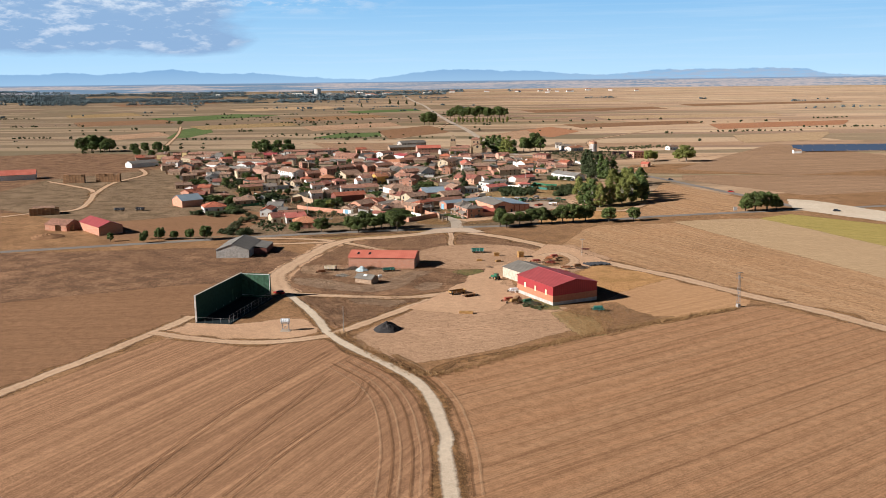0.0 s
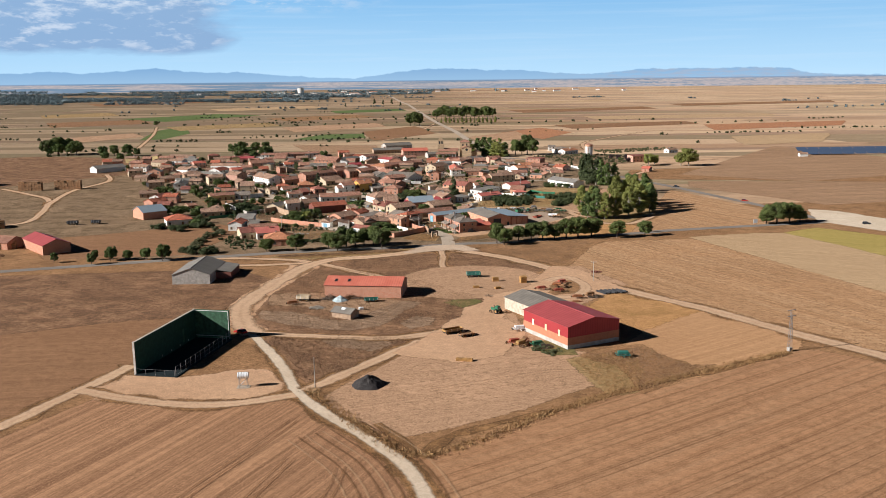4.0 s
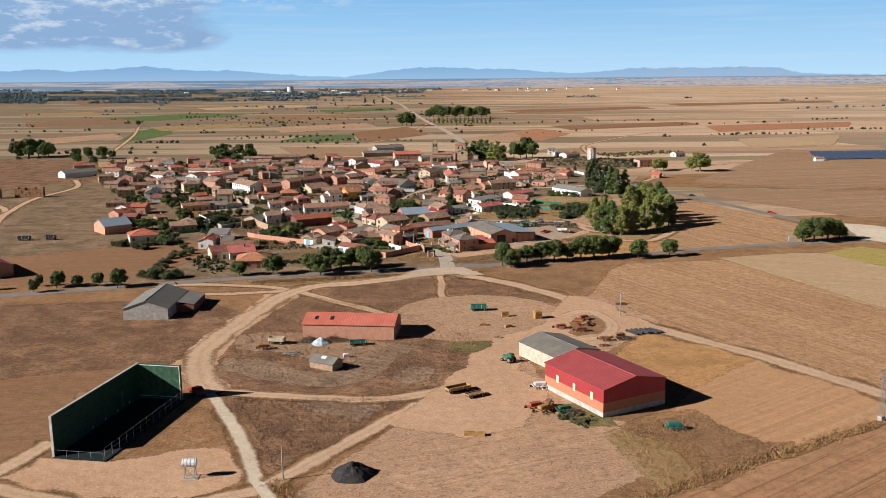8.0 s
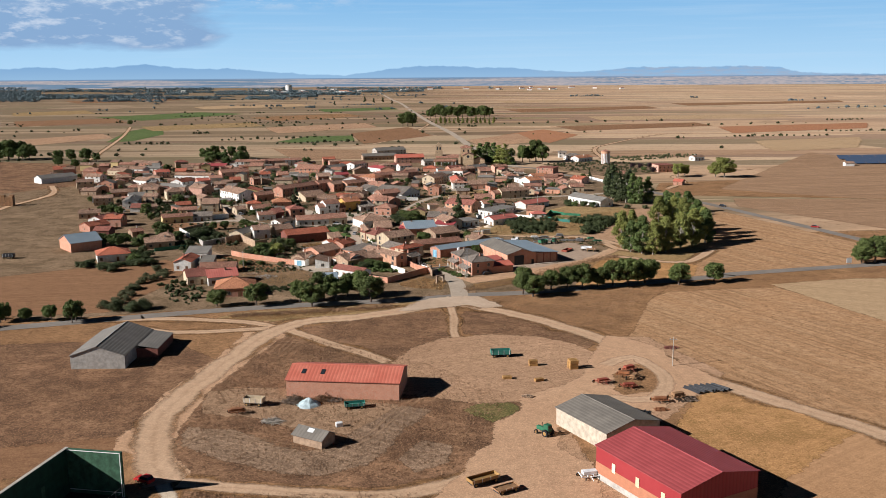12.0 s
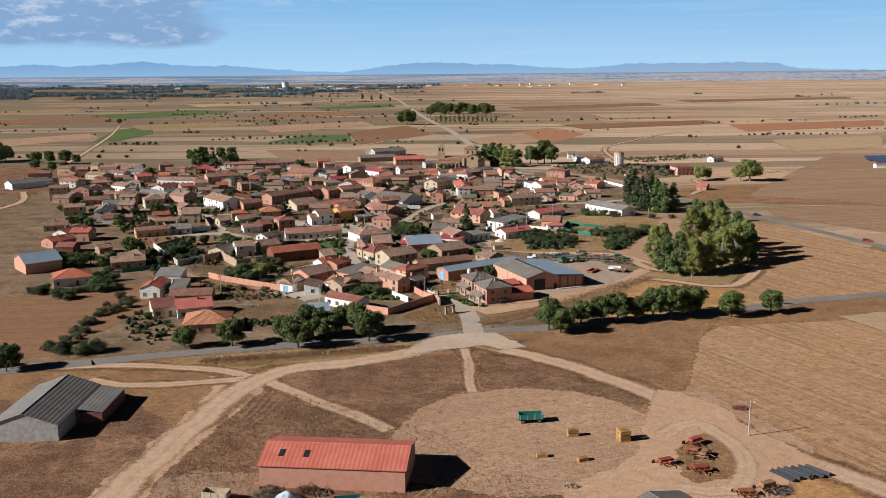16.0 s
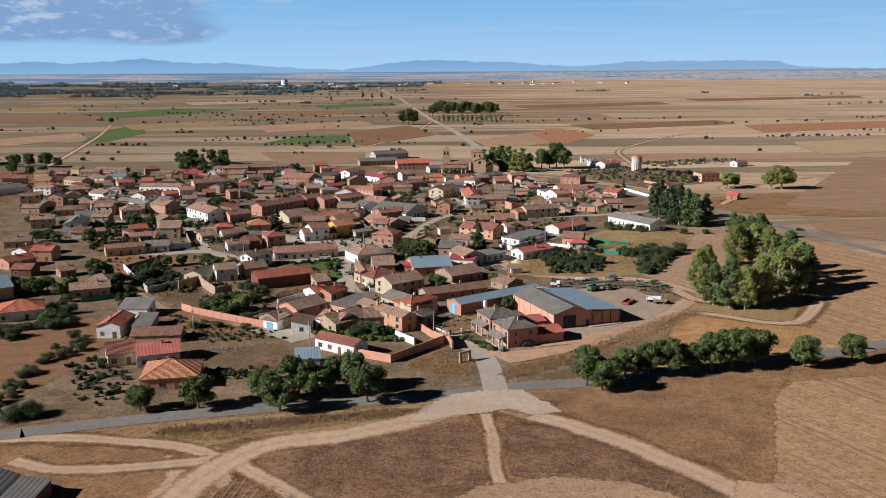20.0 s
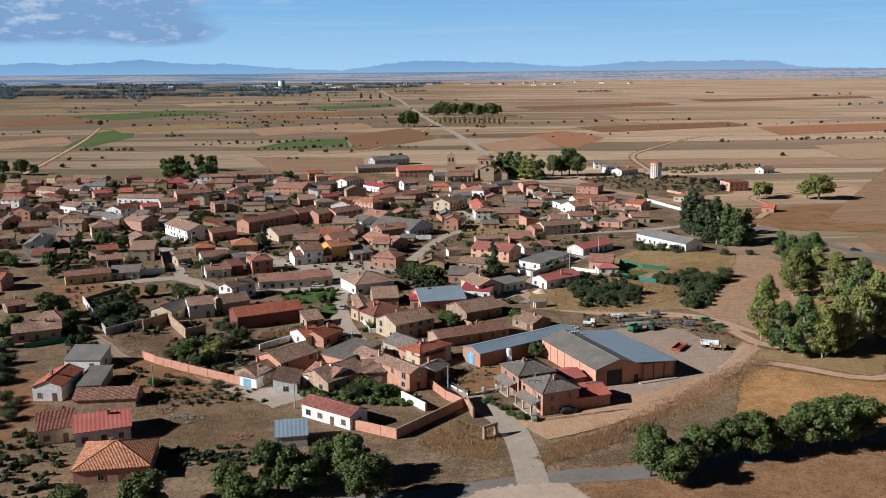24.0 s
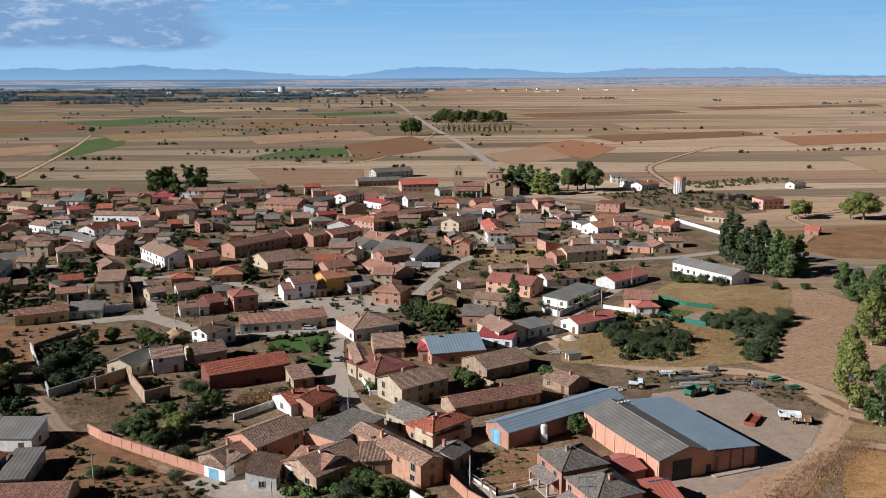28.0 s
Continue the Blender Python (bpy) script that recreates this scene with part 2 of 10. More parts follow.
def soil(name, a, b_, stripe=None, turn=0.0, period=4.0, amount=0.5, weeds=None, big=0.012, weed_cut=(0.50, 0.62), curve=0.6, grain=0.25, track=0.0, middle=None, fine_grain=1.0):
    """Bare or stubble ground: clods, drifts of colour, tramlines along one direction, dry weeds."""
    m, nt, b = nodes_of(name, 1.0)
    b.inputs["Specular IOR Level"].default_value = 0.05
    v = coords(nt)
    vs = coords(nt, turn, (0.035, 1, 1))
    n1, n2, n3 = noise_of(nt, v, big, 4), noise_of(nt, v, 0.35, 6, 0.7), noise_of(nt, v, 2.2, 4, 0.7)
    col = mixed(nt, ranged(nt, n1, 0.35, 0.65), a, b_)
    streak = noise_of(nt, vs, 1.0 / period * 2.2, 3, 0.6)
    if stripe:
        line = coords(nt, turn)
        fine = add(nt, "ShaderNodeTexWave", Scale=0.314 / max(0.8, period * 0.3), Distortion=curve, Detail=2.0, Detail_Scale=0.05)
        tram = add(nt, "ShaderNodeTexWave", Scale=0.314 / (period * 2.6), Distortion=curve * 0.4, Detail=1.0, Detail_Scale=0.02)
        for w in (fine, tram):
            w.bands_direction = "Y"
            nt.links.new(line, w.inputs["Vector"])
        swath = noise_of(nt, coords(nt, turn, (0.012, 0.16, 1)), 1.0, 3, 0.6)
        col = mixed(nt, ranged(nt, swath, 0.40, 0.62, 0, amount * 0.85), col, stripe)
        col = mixed(nt, ranged(nt, streak, 0.42, 0.64, 0, amount * 0.7), col, tuple(0.5 * x + 0.5 * y_ for x, y_ in zip(stripe, b_)))
        hair = noise_of(nt, coords(nt, turn, (0.0035, 0.62, 1)), 1.0, 7, 0.82)
        wisp = noise_of(nt, coords(nt, turn, (0.01, 1.3, 1), (31, 7, 0)), 1.0, 4, 0.7)
        col = mixed(nt, ranged(nt, fine.outputs["Fac"], 0.55, 0.90, 0, amount * 0.5), col, stripe)
        col = mixed(nt, ranged(nt, hair, 0.50, 0.60, 0, amount * 0.75), col, tuple(min(0.8, x * 1.45) for x in b_))
        col = mixed(nt, ranged(nt, hair, 0.47, 0.39, 0, amount * 0.85), col, tuple(x * 0.52 for x in a))
        col = mixed(nt, ranged(nt, wisp, 0.56, 0.66, 0, amount * 0.8), col, tuple(min(0.8, x * 1.5) for x in b_))
        col = mixed(nt, ranged(nt, tram.outputs["Fac"], 0.95, 0.99, 0, amount * 0.14), col, tuple(x * 0.55 for x in a))
        col = mixed(nt, ranged(nt, tram.outputs["Fac"], 0.06, 0.02, 0, amount * 0.3), col, tuple(min(0.8, x * 1.35) for x in b_))
    if weeds:
        wn = noise_of(nt, v, 0.09, 7, 0.72)
        col = mixed(nt, ranged(nt, noise_of(nt, v, 0.028, 7, 0.7), 0.52, 0.62, 0, 0.55), col, tuple(min(0.8, c * 1.35) for c in b_))
        col = mixed(nt, ranged(nt, wn, weed_cut[0], weed_cut[1], 0, 0.85), col, weeds)
        col = mixed(nt, ranged(nt, noise_of(nt, v, 0.6, 5, 0.8), 0.53, 0.60, 0, 0.8), col, tuple(c * 0.8 for c in weeds))
    col = mixed(nt, ranged(nt, n2, 0.38, 0.66, 0, 0.2 + 0.35 * fine_grain), col, tuple(c * 0.55 for c in a))
    col = mixed(nt, ranged(nt, n3, 0.50, 0.64, 0, 0.6 * fine_grain), col, tuple(min(0.8, c * 1.45) for c in b_))
    nt.links.new(col, b.inputs["Base Color"])
    n4 = noise_of(nt, v, 0.95, 3, 0.75)
    n5 = noise_of(nt, v, 4.6, 3, 0.8)
    col = mixed(nt, ranged(nt, n5, 0.52, 0.62, 0, 0.45 * fine_grain), col, tuple(c * 0.5 for c in a))
    col = mixed(nt, ranged(nt, n5, 0.45, 0.36, 0, 0.4 * fine_grain), col, tuple(min(0.8, c * 1.6) for c in b_))
    col = mixed(nt, ranged(nt, n4, 0.52, 0.64, 0, grain), col, tuple(c * 0.5 for c in a))
    nt.links.new(col, b.inputs["Base Color"])
    bumped(nt, b, n2, 0.5, 0.25)
    if not track:
        # the ground thins out raggedly into what lies beside it
        rim = nt.nodes.new("ShaderNodeAttribute")
        rim.attribute_name = "fade"
        frayed = nt.nodes.new("ShaderNodeMath")
        frayed.operation = "MULTIPLY_ADD"
        frayed.inputs[1].default_value = 1.5
        nt.links.new(noise_of(nt, v, 0.42, 5, 0.75), frayed.inputs[0])
        nt.links.new(rim.outputs["Fac"], frayed.inputs[2])
        nt.links.new(ranged(nt, frayed.outputs[0], 1.32, 1.16, 0, 1), b.inputs["Alpha"])
    if track:
        # a worn way: its edges thin out into the ground beside it, weeds along the middle
        uv = nt.nodes.new("ShaderNodeUVMap")
        sx = nt.nodes.new("ShaderNodeSeparateXYZ")
        nt.links.new(uv.outputs[0], sx.inputs[0])
        off = nt.nodes.new("ShaderNodeMath")
        off.operation = "SUBTRACT"
        off.inputs[1].default_value = 0.5
        nt.links.new(sx.outputs["X"], off.inputs[0])
        dist = nt.nodes.new("ShaderNodeMath")
        dist.operation = "ABSOLUTE"
        nt.links.new(off.outputs[0], dist.inputs[0])
        wob = nt.nodes.new("ShaderNodeMath")
        wob.operation = "MULTIPLY_ADD"
        wob.inputs[1].default_value = 0.42
        nt.links.new(noise_of(nt, v, 0.55, 5, 0.75), wob.inputs[0])
        nt.links.new(dist.outputs[0], wob.inputs[2])
        nt.links.new(ranged(nt, wob.outputs[0], 0.70, 0.50, 0, track), b.inputs["Alpha"])
        if middle:
            col = mixed(nt, ranged(nt, wob.outputs[0], 0.30, 0.20, 0, 0.4), col, middle)
            nt.links.new(col, b.inputs["Base Color"])
    return m


def rooftile(name, a, b_, c_, lichen=0.4):
    """Clay tiles: courses across, columns down the slope, patchy old and new tiles."""
    m, nt, b = nodes_of(name, 0.92)
    v = coords(nt)
    info = nt.nodes.new("ShaderNodeObjectInfo")
    n1, n2 = noise_of(nt, v, 0.8, 5, 0.65), noise_of(nt, v, 2.2, 4, 0.8)
    vor = add(nt, "ShaderNodeTexVoronoi", Scale=2.6)
    nt.links.new(v, vor.inputs["Vector"])
    sep = nt.nodes.new("ShaderNodeSeparateColor")
    nt.links.new(vor.outputs["Color"], sep.inputs[0])
    col = mixed(nt, ranged(nt, sep.outputs[0], 0.1, 0.9), a, b_)
    col = mixed(nt, ranged(nt, n1, 0.48, 0.66, 0, lichen), col, c_)
    n6 = noise_of(nt, v, 0.32, 3, 0.6)
    col = mixed(nt, ranged(nt, n6, 0.42, 0.62, 0, 0.5), col, tuple(x * 0.62 for x in a))
    col = mixed(nt, ranged(nt, n2, 0.50, 0.60, 0, 0.8), col, tuple(x * 0.34 for x in a))
    col = mixed(nt, ranged(nt, n2, 0.45, 0.36, 0, 0.75), col, tuple(min(0.8, x * 1.55) for x in b_))
    wave = add(nt, "ShaderNodeTexWave", Scale=1.15, Distortion=0.3)
    wave.bands_direction = "X"
    nt.links.new(v, wave.inputs["Vector"])
    col = mixed(nt, ranged(nt, wave.outputs["Fac"], 0.0, 0.45, 0.3, 0), col, tuple(x * 0.4 for x in a))
    hsv = nt.nodes.new("ShaderNodeHueSaturation")
    nt.links.new(ranged(nt, info.outputs["Random"], 0, 1, 0.78, 1.22), hsv.inputs["Value"])
    nt.links.new(col, hsv.inputs["Color"])
    nt.links.new(hsv.outputs[0], b.inputs["Base Color"])
    bumped(nt, b, wave.outputs["Fac"], 0.6, 0.08)
    return m


def ribbed(name, a, b_, rough=0.5, metal=0.0, axis="X", period=0.9, stain=0.4):
    """Corrugated sheet in long bays."""
    m, nt, b = nodes_of(name, rough, metal)
    v = coords(nt)
    wave = add(nt, "ShaderNodeTexWave", Scale=0.314 / period)
    wave.bands_direction = axis
    nt.links.new(v, wave.inputs["Vector"])
    n1, n2 = noise_of(nt, v, 0.25, 4), noise_of(nt, v, 2.0, 6, 0.7)
    col = mixed(nt, ranged(nt, n1, 0.4, 0.62), a, b_)
    col = mixed(nt, ranged(nt, n2, 0.48, 0.72, 0, stain), col, tuple(x * 0.5 for x in a))
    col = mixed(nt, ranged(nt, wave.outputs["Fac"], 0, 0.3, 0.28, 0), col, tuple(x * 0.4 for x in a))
    nt.links.new(col, b.inputs["Base Color"])
    bumped(nt, b, wave.outputs["Fac"], 0.4, 0.06)
    return m


def brickwork(name, a, b_, mortar):
    m, nt, b = nodes_of(name, 0.95)
    v = coords(nt, 0, (1, 1, 1))
    br = add(nt, "ShaderNodeTexBrick", Scale=1.0, Color1=(*a, 1), Color2=(*b_, 1), Mortar=(*mortar, 1), Mortar_Size=0.012, Brick_Width=0.3, Row_Height=0.12)
    mp = nt.nodes.new("ShaderNodeCombineXYZ")
    sp = nt.nodes.new("ShaderNodeSeparateXYZ")
    nt.links.new(v, sp.inputs[0])
    s = nt.nodes.new("ShaderNodeMath")
    s.operation = "ADD"
    nt.links.new(sp.outputs["X"], s.inputs[0])
    nt.links.new(sp.outputs["Y"], s.inputs[1])
    nt.links.new(s.outputs[0], mp.inputs["X"])
    nt.links.new(sp.outputs["Z"], mp.inputs["Y"])
    nt.links.new(mp.outputs[0], br.inputs["Vector"])
    n1 = noise_of(nt, v, 0.6, 5)
    col = mixed(nt, ranged(nt, n1, 0.45, 0.75, 0, 0.45), br.outputs["Color"], tuple(x * 0.6 for x in a))
    info = nt.nodes.new("ShaderNodeObjectInfo")
    hsv = nt.nodes.new("ShaderNodeHueSaturation")
    nt.links.new(ranged(nt, info.outputs["Random"], 0, 1, 0.85, 1.15), hsv.inputs["Value"])
    nt.links.new(col, hsv.inputs["Color"])
    nt.links.new(hsv.outputs[0], b.inputs["Base Color"])
    return m


def foliage(name, a, b_, c_):
    m, nt, b = nodes_of(name, 0.75)
    geo = nt.nodes.new("ShaderNodeNewGeometry")
    info = nt.nodes.new("ShaderNodeObjectInfo")
    col = mixed(nt, geo.outputs["Random Per Island"], a, b_)
    col = mixed(nt, ranged(nt, noise_of(nt, coords(nt), 0.5, 3), 0.45, 0.7), col, c_)
    hsv = nt.nodes.new("ShaderNodeHueSaturation")
    nt.links.new(ranged(nt, info.outputs["Random"], 0, 1, 0.8, 1.2), hsv.inputs["Value"])
    nt.links.new(col, hsv.inputs["Color"])
    nt.links.new(hsv.outputs[0], b.inputs["Base Color"])
    b.inputs["Subsurface Weight"].default_value = 0.0
    return m


# soils, tracks and crops
soil("soil_left", (0.30, 0.162, 0.086), (0.37, 0.21, 0.115), (0.18, 0.092, 0.05), 65, 2.4, 0.95, curve=0.4)
soil("soil_right", (0.25, 0.13, 0.064), (0.315, 0.17, 0.088), (0.43, 0.255, 0.14), 34, 2.4, 1.0, curve=0.12)
soil("soil_stubble", (0.27, 0.147, 0.070), (0.39, 0.225, 0.115), (0.55, 0.365, 0.21), -66, 2.6, 1.0, weeds=(0.225, 0.124, 0.063), weed_cut=(0.55, 0.74), curve=1.4)
soil("soil_pale", (0.42, 0.285, 0.16), (0.46, 0.32, 0.185), (0.36, 0.235, 0.13), -28, 5.0, 0.35)
soil("soil_brown", (0.205, 0.108, 0.056), (0.26, 0.143, 0.076), (0.32, 0.185, 0.10), 4, 4.0, 0.4)
soil("soil_mixed", (0.29, 0.175, 0.10), (0.37, 0.235, 0.14), (0.17, 0.10, 0.058), 8, 9.0, 0.75)
soil("soil_bare", (0.375, 0.228, 0.137), (0.445, 0.28, 0.17), (0.33, 0.20, 0.11), 20, 6.0, 0.3, weeds=(0.22, 0.135, 0.075), weed_cut=(0.58, 0.75))
soil("soil_tan", (0.40, 0.225, 0.112), (0.46, 0.27, 0.14), (0.40, 0.23, 0.115), 34, 2.0, 0.35, fine_grain=0.5)
soil("soil_orange", (0.42, 0.225, 0.092), (0.49, 0.275, 0.12), (0.30, 0.16, 0.06), 30, 1.2, 0.35, weeds=(0.25, 0.145, 0.052), weed_cut=(0.47, 0.58))
soil("weeds_dark", (0.195, 0.106, 0.057), (0.30, 0.172, 0.097), (0.40, 0.25, 0.145), -38, 5.0, 0.4, weeds=(0.07, 0.04, 0.026), weed_cut=(0.43, 0.58), grain=0.7)
soil("weeds_dry", (0.275, 0.150, 0.072), (0.355, 0.202, 0.100), weeds=(0.125, 0.072, 0.036), weed_cut=(0.46, 0.62), grain=0.55)
soil("weeds_green", (0.17, 0.13, 0.055), (0.25, 0.18, 0.08), weeds=(0.085, 0.10, 0.03), weed_cut=(0.42, 0.56), grain=0.5)
soil("soil_worn", (0.31, 0.195, 0.115), (0.38, 0.25, 0.155), weeds=(0.16, 0.095, 0.055), weed_cut=(0.52, 0.66), grain=0.4)
soil("weeds_grey", (0.235, 0.15, 0.095), (0.34, 0.232, 0.15), (0.15, 0.10, 0.068), -30, 3.0, 0.7, weeds=(0.10, 0.062, 0.04), weed_cut=(0.52, 0.66), grain=0.5)
soil("weeds_gold", (0.31, 0.20, 0.092), (0.36, 0.245, 0.12), weeds=(0.19, 0.14, 0.055), weed_cut=(0.5, 0.62))
soil("track_lane", (0.37, 0.255, 0.165), (0.44, 0.31, 0.205), track=0.9, middle=(0.19, 0.13, 0.078), fine_grain=0.6)
soil("village_earth", (0.195, 0.132, 0.08), (0.30, 0.205, 0.125), weeds=(0.08, 0.056, 0.026), weed_cut=(0.45, 0.58), big=0.05, grain=0.6)
soil("dirt", (0.455, 0.277, 0.164), (0.53, 0.336, 0.204), big=0.03, fine_grain=0.75)
soil("track_dirt", (0.53, 0.345, 0.215), (0.61, 0.41, 0.265), big=0.03, track=0.92, middle=(0.33, 0.20, 0.115), fine_grain=0.5)
soil("track_gravel", (0.53, 0.41, 0.295), (0.62, 0.50, 0.375), big=0.05, track=1.0, fine_grain=0.5)
soil("rut", (0.50, 0.31, 0.175), (0.57, 0.37, 0.22), track=0.3)
soil("track_weeds", (0.25, 0.135, 0.06), (0.34, 0.19, 0.085), weeds=(0.075, 0.042, 0.022), weed_cut=(0.44, 0.56), grain=0.6, track=0.9)
soil("rut_dark", (0.17, 0.085, 0.04), (0.21, 0.11, 0.05), track=0.45)
soil("dust_pale", (0.47, 0.345, 0.245), (0.54, 0.41, 0.30), big=0.05, fine_grain=0.2)
soil("yard_dust", (0.34, 0.25, 0.18), (0.41, 0.305, 0.225), big=0.05, fine_grain=0.6)
soil("gravel", (0.56, 0.44, 0.32), (0.66, 0.54, 0.41), big=0.05, fine_grain=0.5)
soil("asphalt", (0.20, 0.175, 0.15), (0.25, 0.22, 0.19), big=0.06, fine_grain=0.25)
soil("concrete", (0.39, 0.318, 0.245), (0.46, 0.378, 0.295), big=0.08, fine_grain=0.25)
soil("crop_green", (0.075, 0.115, 0.035), (0.11, 0.15, 0.05), (0.16, 0.17, 0.07), 70, 8.0, 0.7)
soil("crop_yellow", (0.34, 0.26, 0.075), (0.40, 0.30, 0.10), (0.25, 0.22, 0.06), -35, 2.2, 0.6)
soil("soil_red", (0.36, 0.165, 0.085), (0.40, 0.20, 0.105), (0.32, 0.15, 0.08), 12, 6.0, 0.4)
soil("lawn", (0.07, 0.12, 0.03), (0.10, 0.15, 0.045))
soil("slag", (0.035, 0.032, 0.032), (0.055, 0.05, 0.048))

# the wide plain: long strip fields, each its own stubble, ploughland or fallow
m, nt, b = nodes_of("plain", 1.0)
b.inputs["Specular IOR Level"].default_value = 0.05
v = coords(nt, 5, (0.0021, 0.0085, 1))
warp = add(nt, "ShaderNodeTexNoise", Scale=0.7, Detail=2.0)
nt.links.new(v, warp.inputs["Vector"])
wadd = nt.nodes.new("ShaderNodeVectorMath")
wadd.operation = "MULTIPLY_ADD"
wadd.inputs[1].default_value = (0.35, 0.35, 0)
nt.links.new(warp.outputs["Color"], wadd.inputs[0])
nt.links.new(v, wadd.inputs[2])
vor = add(nt, "ShaderNodeTexVoronoi", Scale=1.0, Randomness=0.85)
vor.distance = "MANHATTAN"
nt.links.new(wadd.outputs[0], vor.inputs["Vector"])
sep = nt.nodes.new("ShaderNodeSeparateColor")
nt.links.new(vor.outputs["Color"], sep.inputs[0])
ramp = nt.nodes.new("ShaderNodeValToRGB")
ramp.color_ramp.interpolation = "CONSTANT"
stops = [(0.0, (0.49, 0.315, 0.195)), (0.2, (0.37, 0.225, 0.135)), (0.34, (0.55, 0.37, 0.235)), (0.52, (0.27, 0.16, 0.10)), (0.62, (0.51, 0.335, 0.205)), (0.76, (0.20, 0.122, 0.08)), (0.84, (0.43, 0.28, 0.165)), (0.92, (0.25, 0.20, 0.105))]
while len(ramp.color_ramp.elements) < len(stops):
    ramp.color_ramp.elements.new(1.0)
for e, (p, c) in zip(ramp.color_ramp.elements, stops):
    e.position, e.color = p, (*c, 1)
nt.links.new(sep.outputs[0], ramp.inputs[0])
vf = coords(nt, 7, (0.004, 0.05, 1))
col = mixed(nt, ranged(nt, noise_of(nt, vf, 1.0, 4), 0.4, 0.7, 0, 0.35), ramp.outputs[0], (0.26, 0.16, 0.09))
edge = add(nt, "ShaderNodeTexVoronoi", Scale=1.0, Randomness=0.85)
edge.feature = "DISTANCE_TO_EDGE"
nt.links.new(wadd.outputs[0], edge.inputs["Vector"])
col = mixed(nt, ranged(nt, edge.outputs["Distance"], 0.0, 0.02, 0.5, 0), col, (0.16, 0.12, 0.06))
vn = coords(nt)
col = mixed(nt, ranged(nt, noise_of(nt, vn, 0.4, 6, 0.7), 0.4, 0.75, 0, 0.35), col, (0.20, 0.12, 0.065))
px_ = nt.nodes.new("ShaderNodeSeparateXYZ")
nt.links.new(vn, px_.inputs[0])
# more fallow and grazing land towards one side of the valley
fallow = noise_of(nt, coords(nt, 8, (0.0015, 0.012, 1)), 1.0, 4, 0.6)
tilt = nt.nodes.new("ShaderNodeMath")
tilt.operation = "MULTIPLY_ADD"
tilt.inputs[1].default_value = -0.00036
nt.links.new(px_.outputs["X"], tilt.inputs[0])
nt.links.new(fallow, tilt.inputs[2])
col = mixed(nt, ranged(nt, tilt.outputs[0], 0.40, 0.60, 0, 0.85), col, (0.165, 0.122, 0.074))
# long narrow ploughed and stubble strips
thin = add(nt, "ShaderNodeTexVoronoi", Scale=1.0, Randomness=1.0)
thin.distance = "MANHATTAN"
tw = nt.nodes.new("ShaderNodeVectorMath")
tw.operation = "MULTIPLY_ADD"
tw.inputs[1].default_value = (0.9, 0.9, 0)
nt.links.new(noise_of(nt, coords(nt, -6, (0.0012, 0.0016, 1)), 1.0, 3), tw.inputs[0])
nt.links.new(coords(nt, -3, (0.0011, 0.012, 1)), tw.inputs[2])
nt.links.new(tw.outputs[0], thin.inputs["Vector"])
tsep = nt.nodes.new("ShaderNodeSeparateColor")
nt.links.new(thin.outputs["Color"], tsep.inputs[0])
col = mixed(nt, ranged(nt, tsep.outputs[0], 0.74, 0.76, 0, 0.8), col, (0.205, 0.128, 0.09))
col = mixed(nt, ranged(nt, tsep.outputs[1], 0.70, 0.72, 0, 0.6), col, (0.58, 0.42, 0.27))
col = mixed(nt, ranged(nt, tsep.outputs[2], 0.86, 0.88, 0, 0.55), col, (0.16, 0.145, 0.075))
col = mixed(nt, ranged(nt, px_.outputs["X"], 50, 900, 0, 0.45), col, (0.56, 0.40, 0.26))
col = mixed(nt, ranged(nt, px_.outputs["X"], 150, -350, 0, 0.5), col, (0.20, 0.148, 0.092))
line = noise_of(nt, coords(nt, 3, (0.0024, 0.10, 1)), 1.0, 5, 0.75)
col = mixed(nt, ranged(nt, line, 0.56, 0.64, 0, 0.55), col, (0.17, 0.112, 0.07))
col = mixed(nt, ranged(nt, line, 0.43, 0.36, 0, 0.5), col, (0.60, 0.44, 0.29))
clod = noise_of(nt, vn, 0.12, 6, 0.75)
col = mixed(nt, ranged(nt, clod, 0.54, 0.66, 0, 0.5), col, (0.15, 0.095, 0.055))
nt.links.new(col, b.inputs["Base Color"])

# roofs, walls, small stuff
rooftile("tile_old", (0.285, 0.168, 0.112), (0.40, 0.255, 0.175), (0.24, 0.18, 0.13))
rooftile("tile_brown", (0.33, 0.158, 0.105), (0.42, 0.222, 0.15), (0.26, 0.165, 0.115))
rooftile("tile_red", (0.43, 0.125, 0.07), (0.50, 0.17, 0.095), (0.34, 0.13, 0.075), 0.25)
rooftile("tile_orange", (0.47, 0.195, 0.10), (0.54, 0.25, 0.135), (0.42, 0.19, 0.10), 0.2)
rooftile("tile_dark", (0.28, 0.105, 0.075), (0.33, 0.13, 0.095), (0.24, 0.12, 0.09), 0.2)
rooftile("tile_grey", (0.205, 0.17, 0.14), (0.25, 0.21, 0.175), (0.20, 0.17, 0.13), 0.2)
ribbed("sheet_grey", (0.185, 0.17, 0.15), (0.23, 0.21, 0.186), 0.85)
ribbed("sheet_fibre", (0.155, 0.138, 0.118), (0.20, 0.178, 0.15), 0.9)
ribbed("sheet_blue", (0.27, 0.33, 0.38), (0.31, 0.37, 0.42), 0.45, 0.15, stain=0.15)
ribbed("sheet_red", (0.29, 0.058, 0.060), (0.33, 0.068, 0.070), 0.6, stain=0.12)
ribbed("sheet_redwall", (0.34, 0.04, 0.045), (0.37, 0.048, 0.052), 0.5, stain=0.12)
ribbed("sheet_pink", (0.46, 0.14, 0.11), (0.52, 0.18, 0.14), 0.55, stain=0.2)
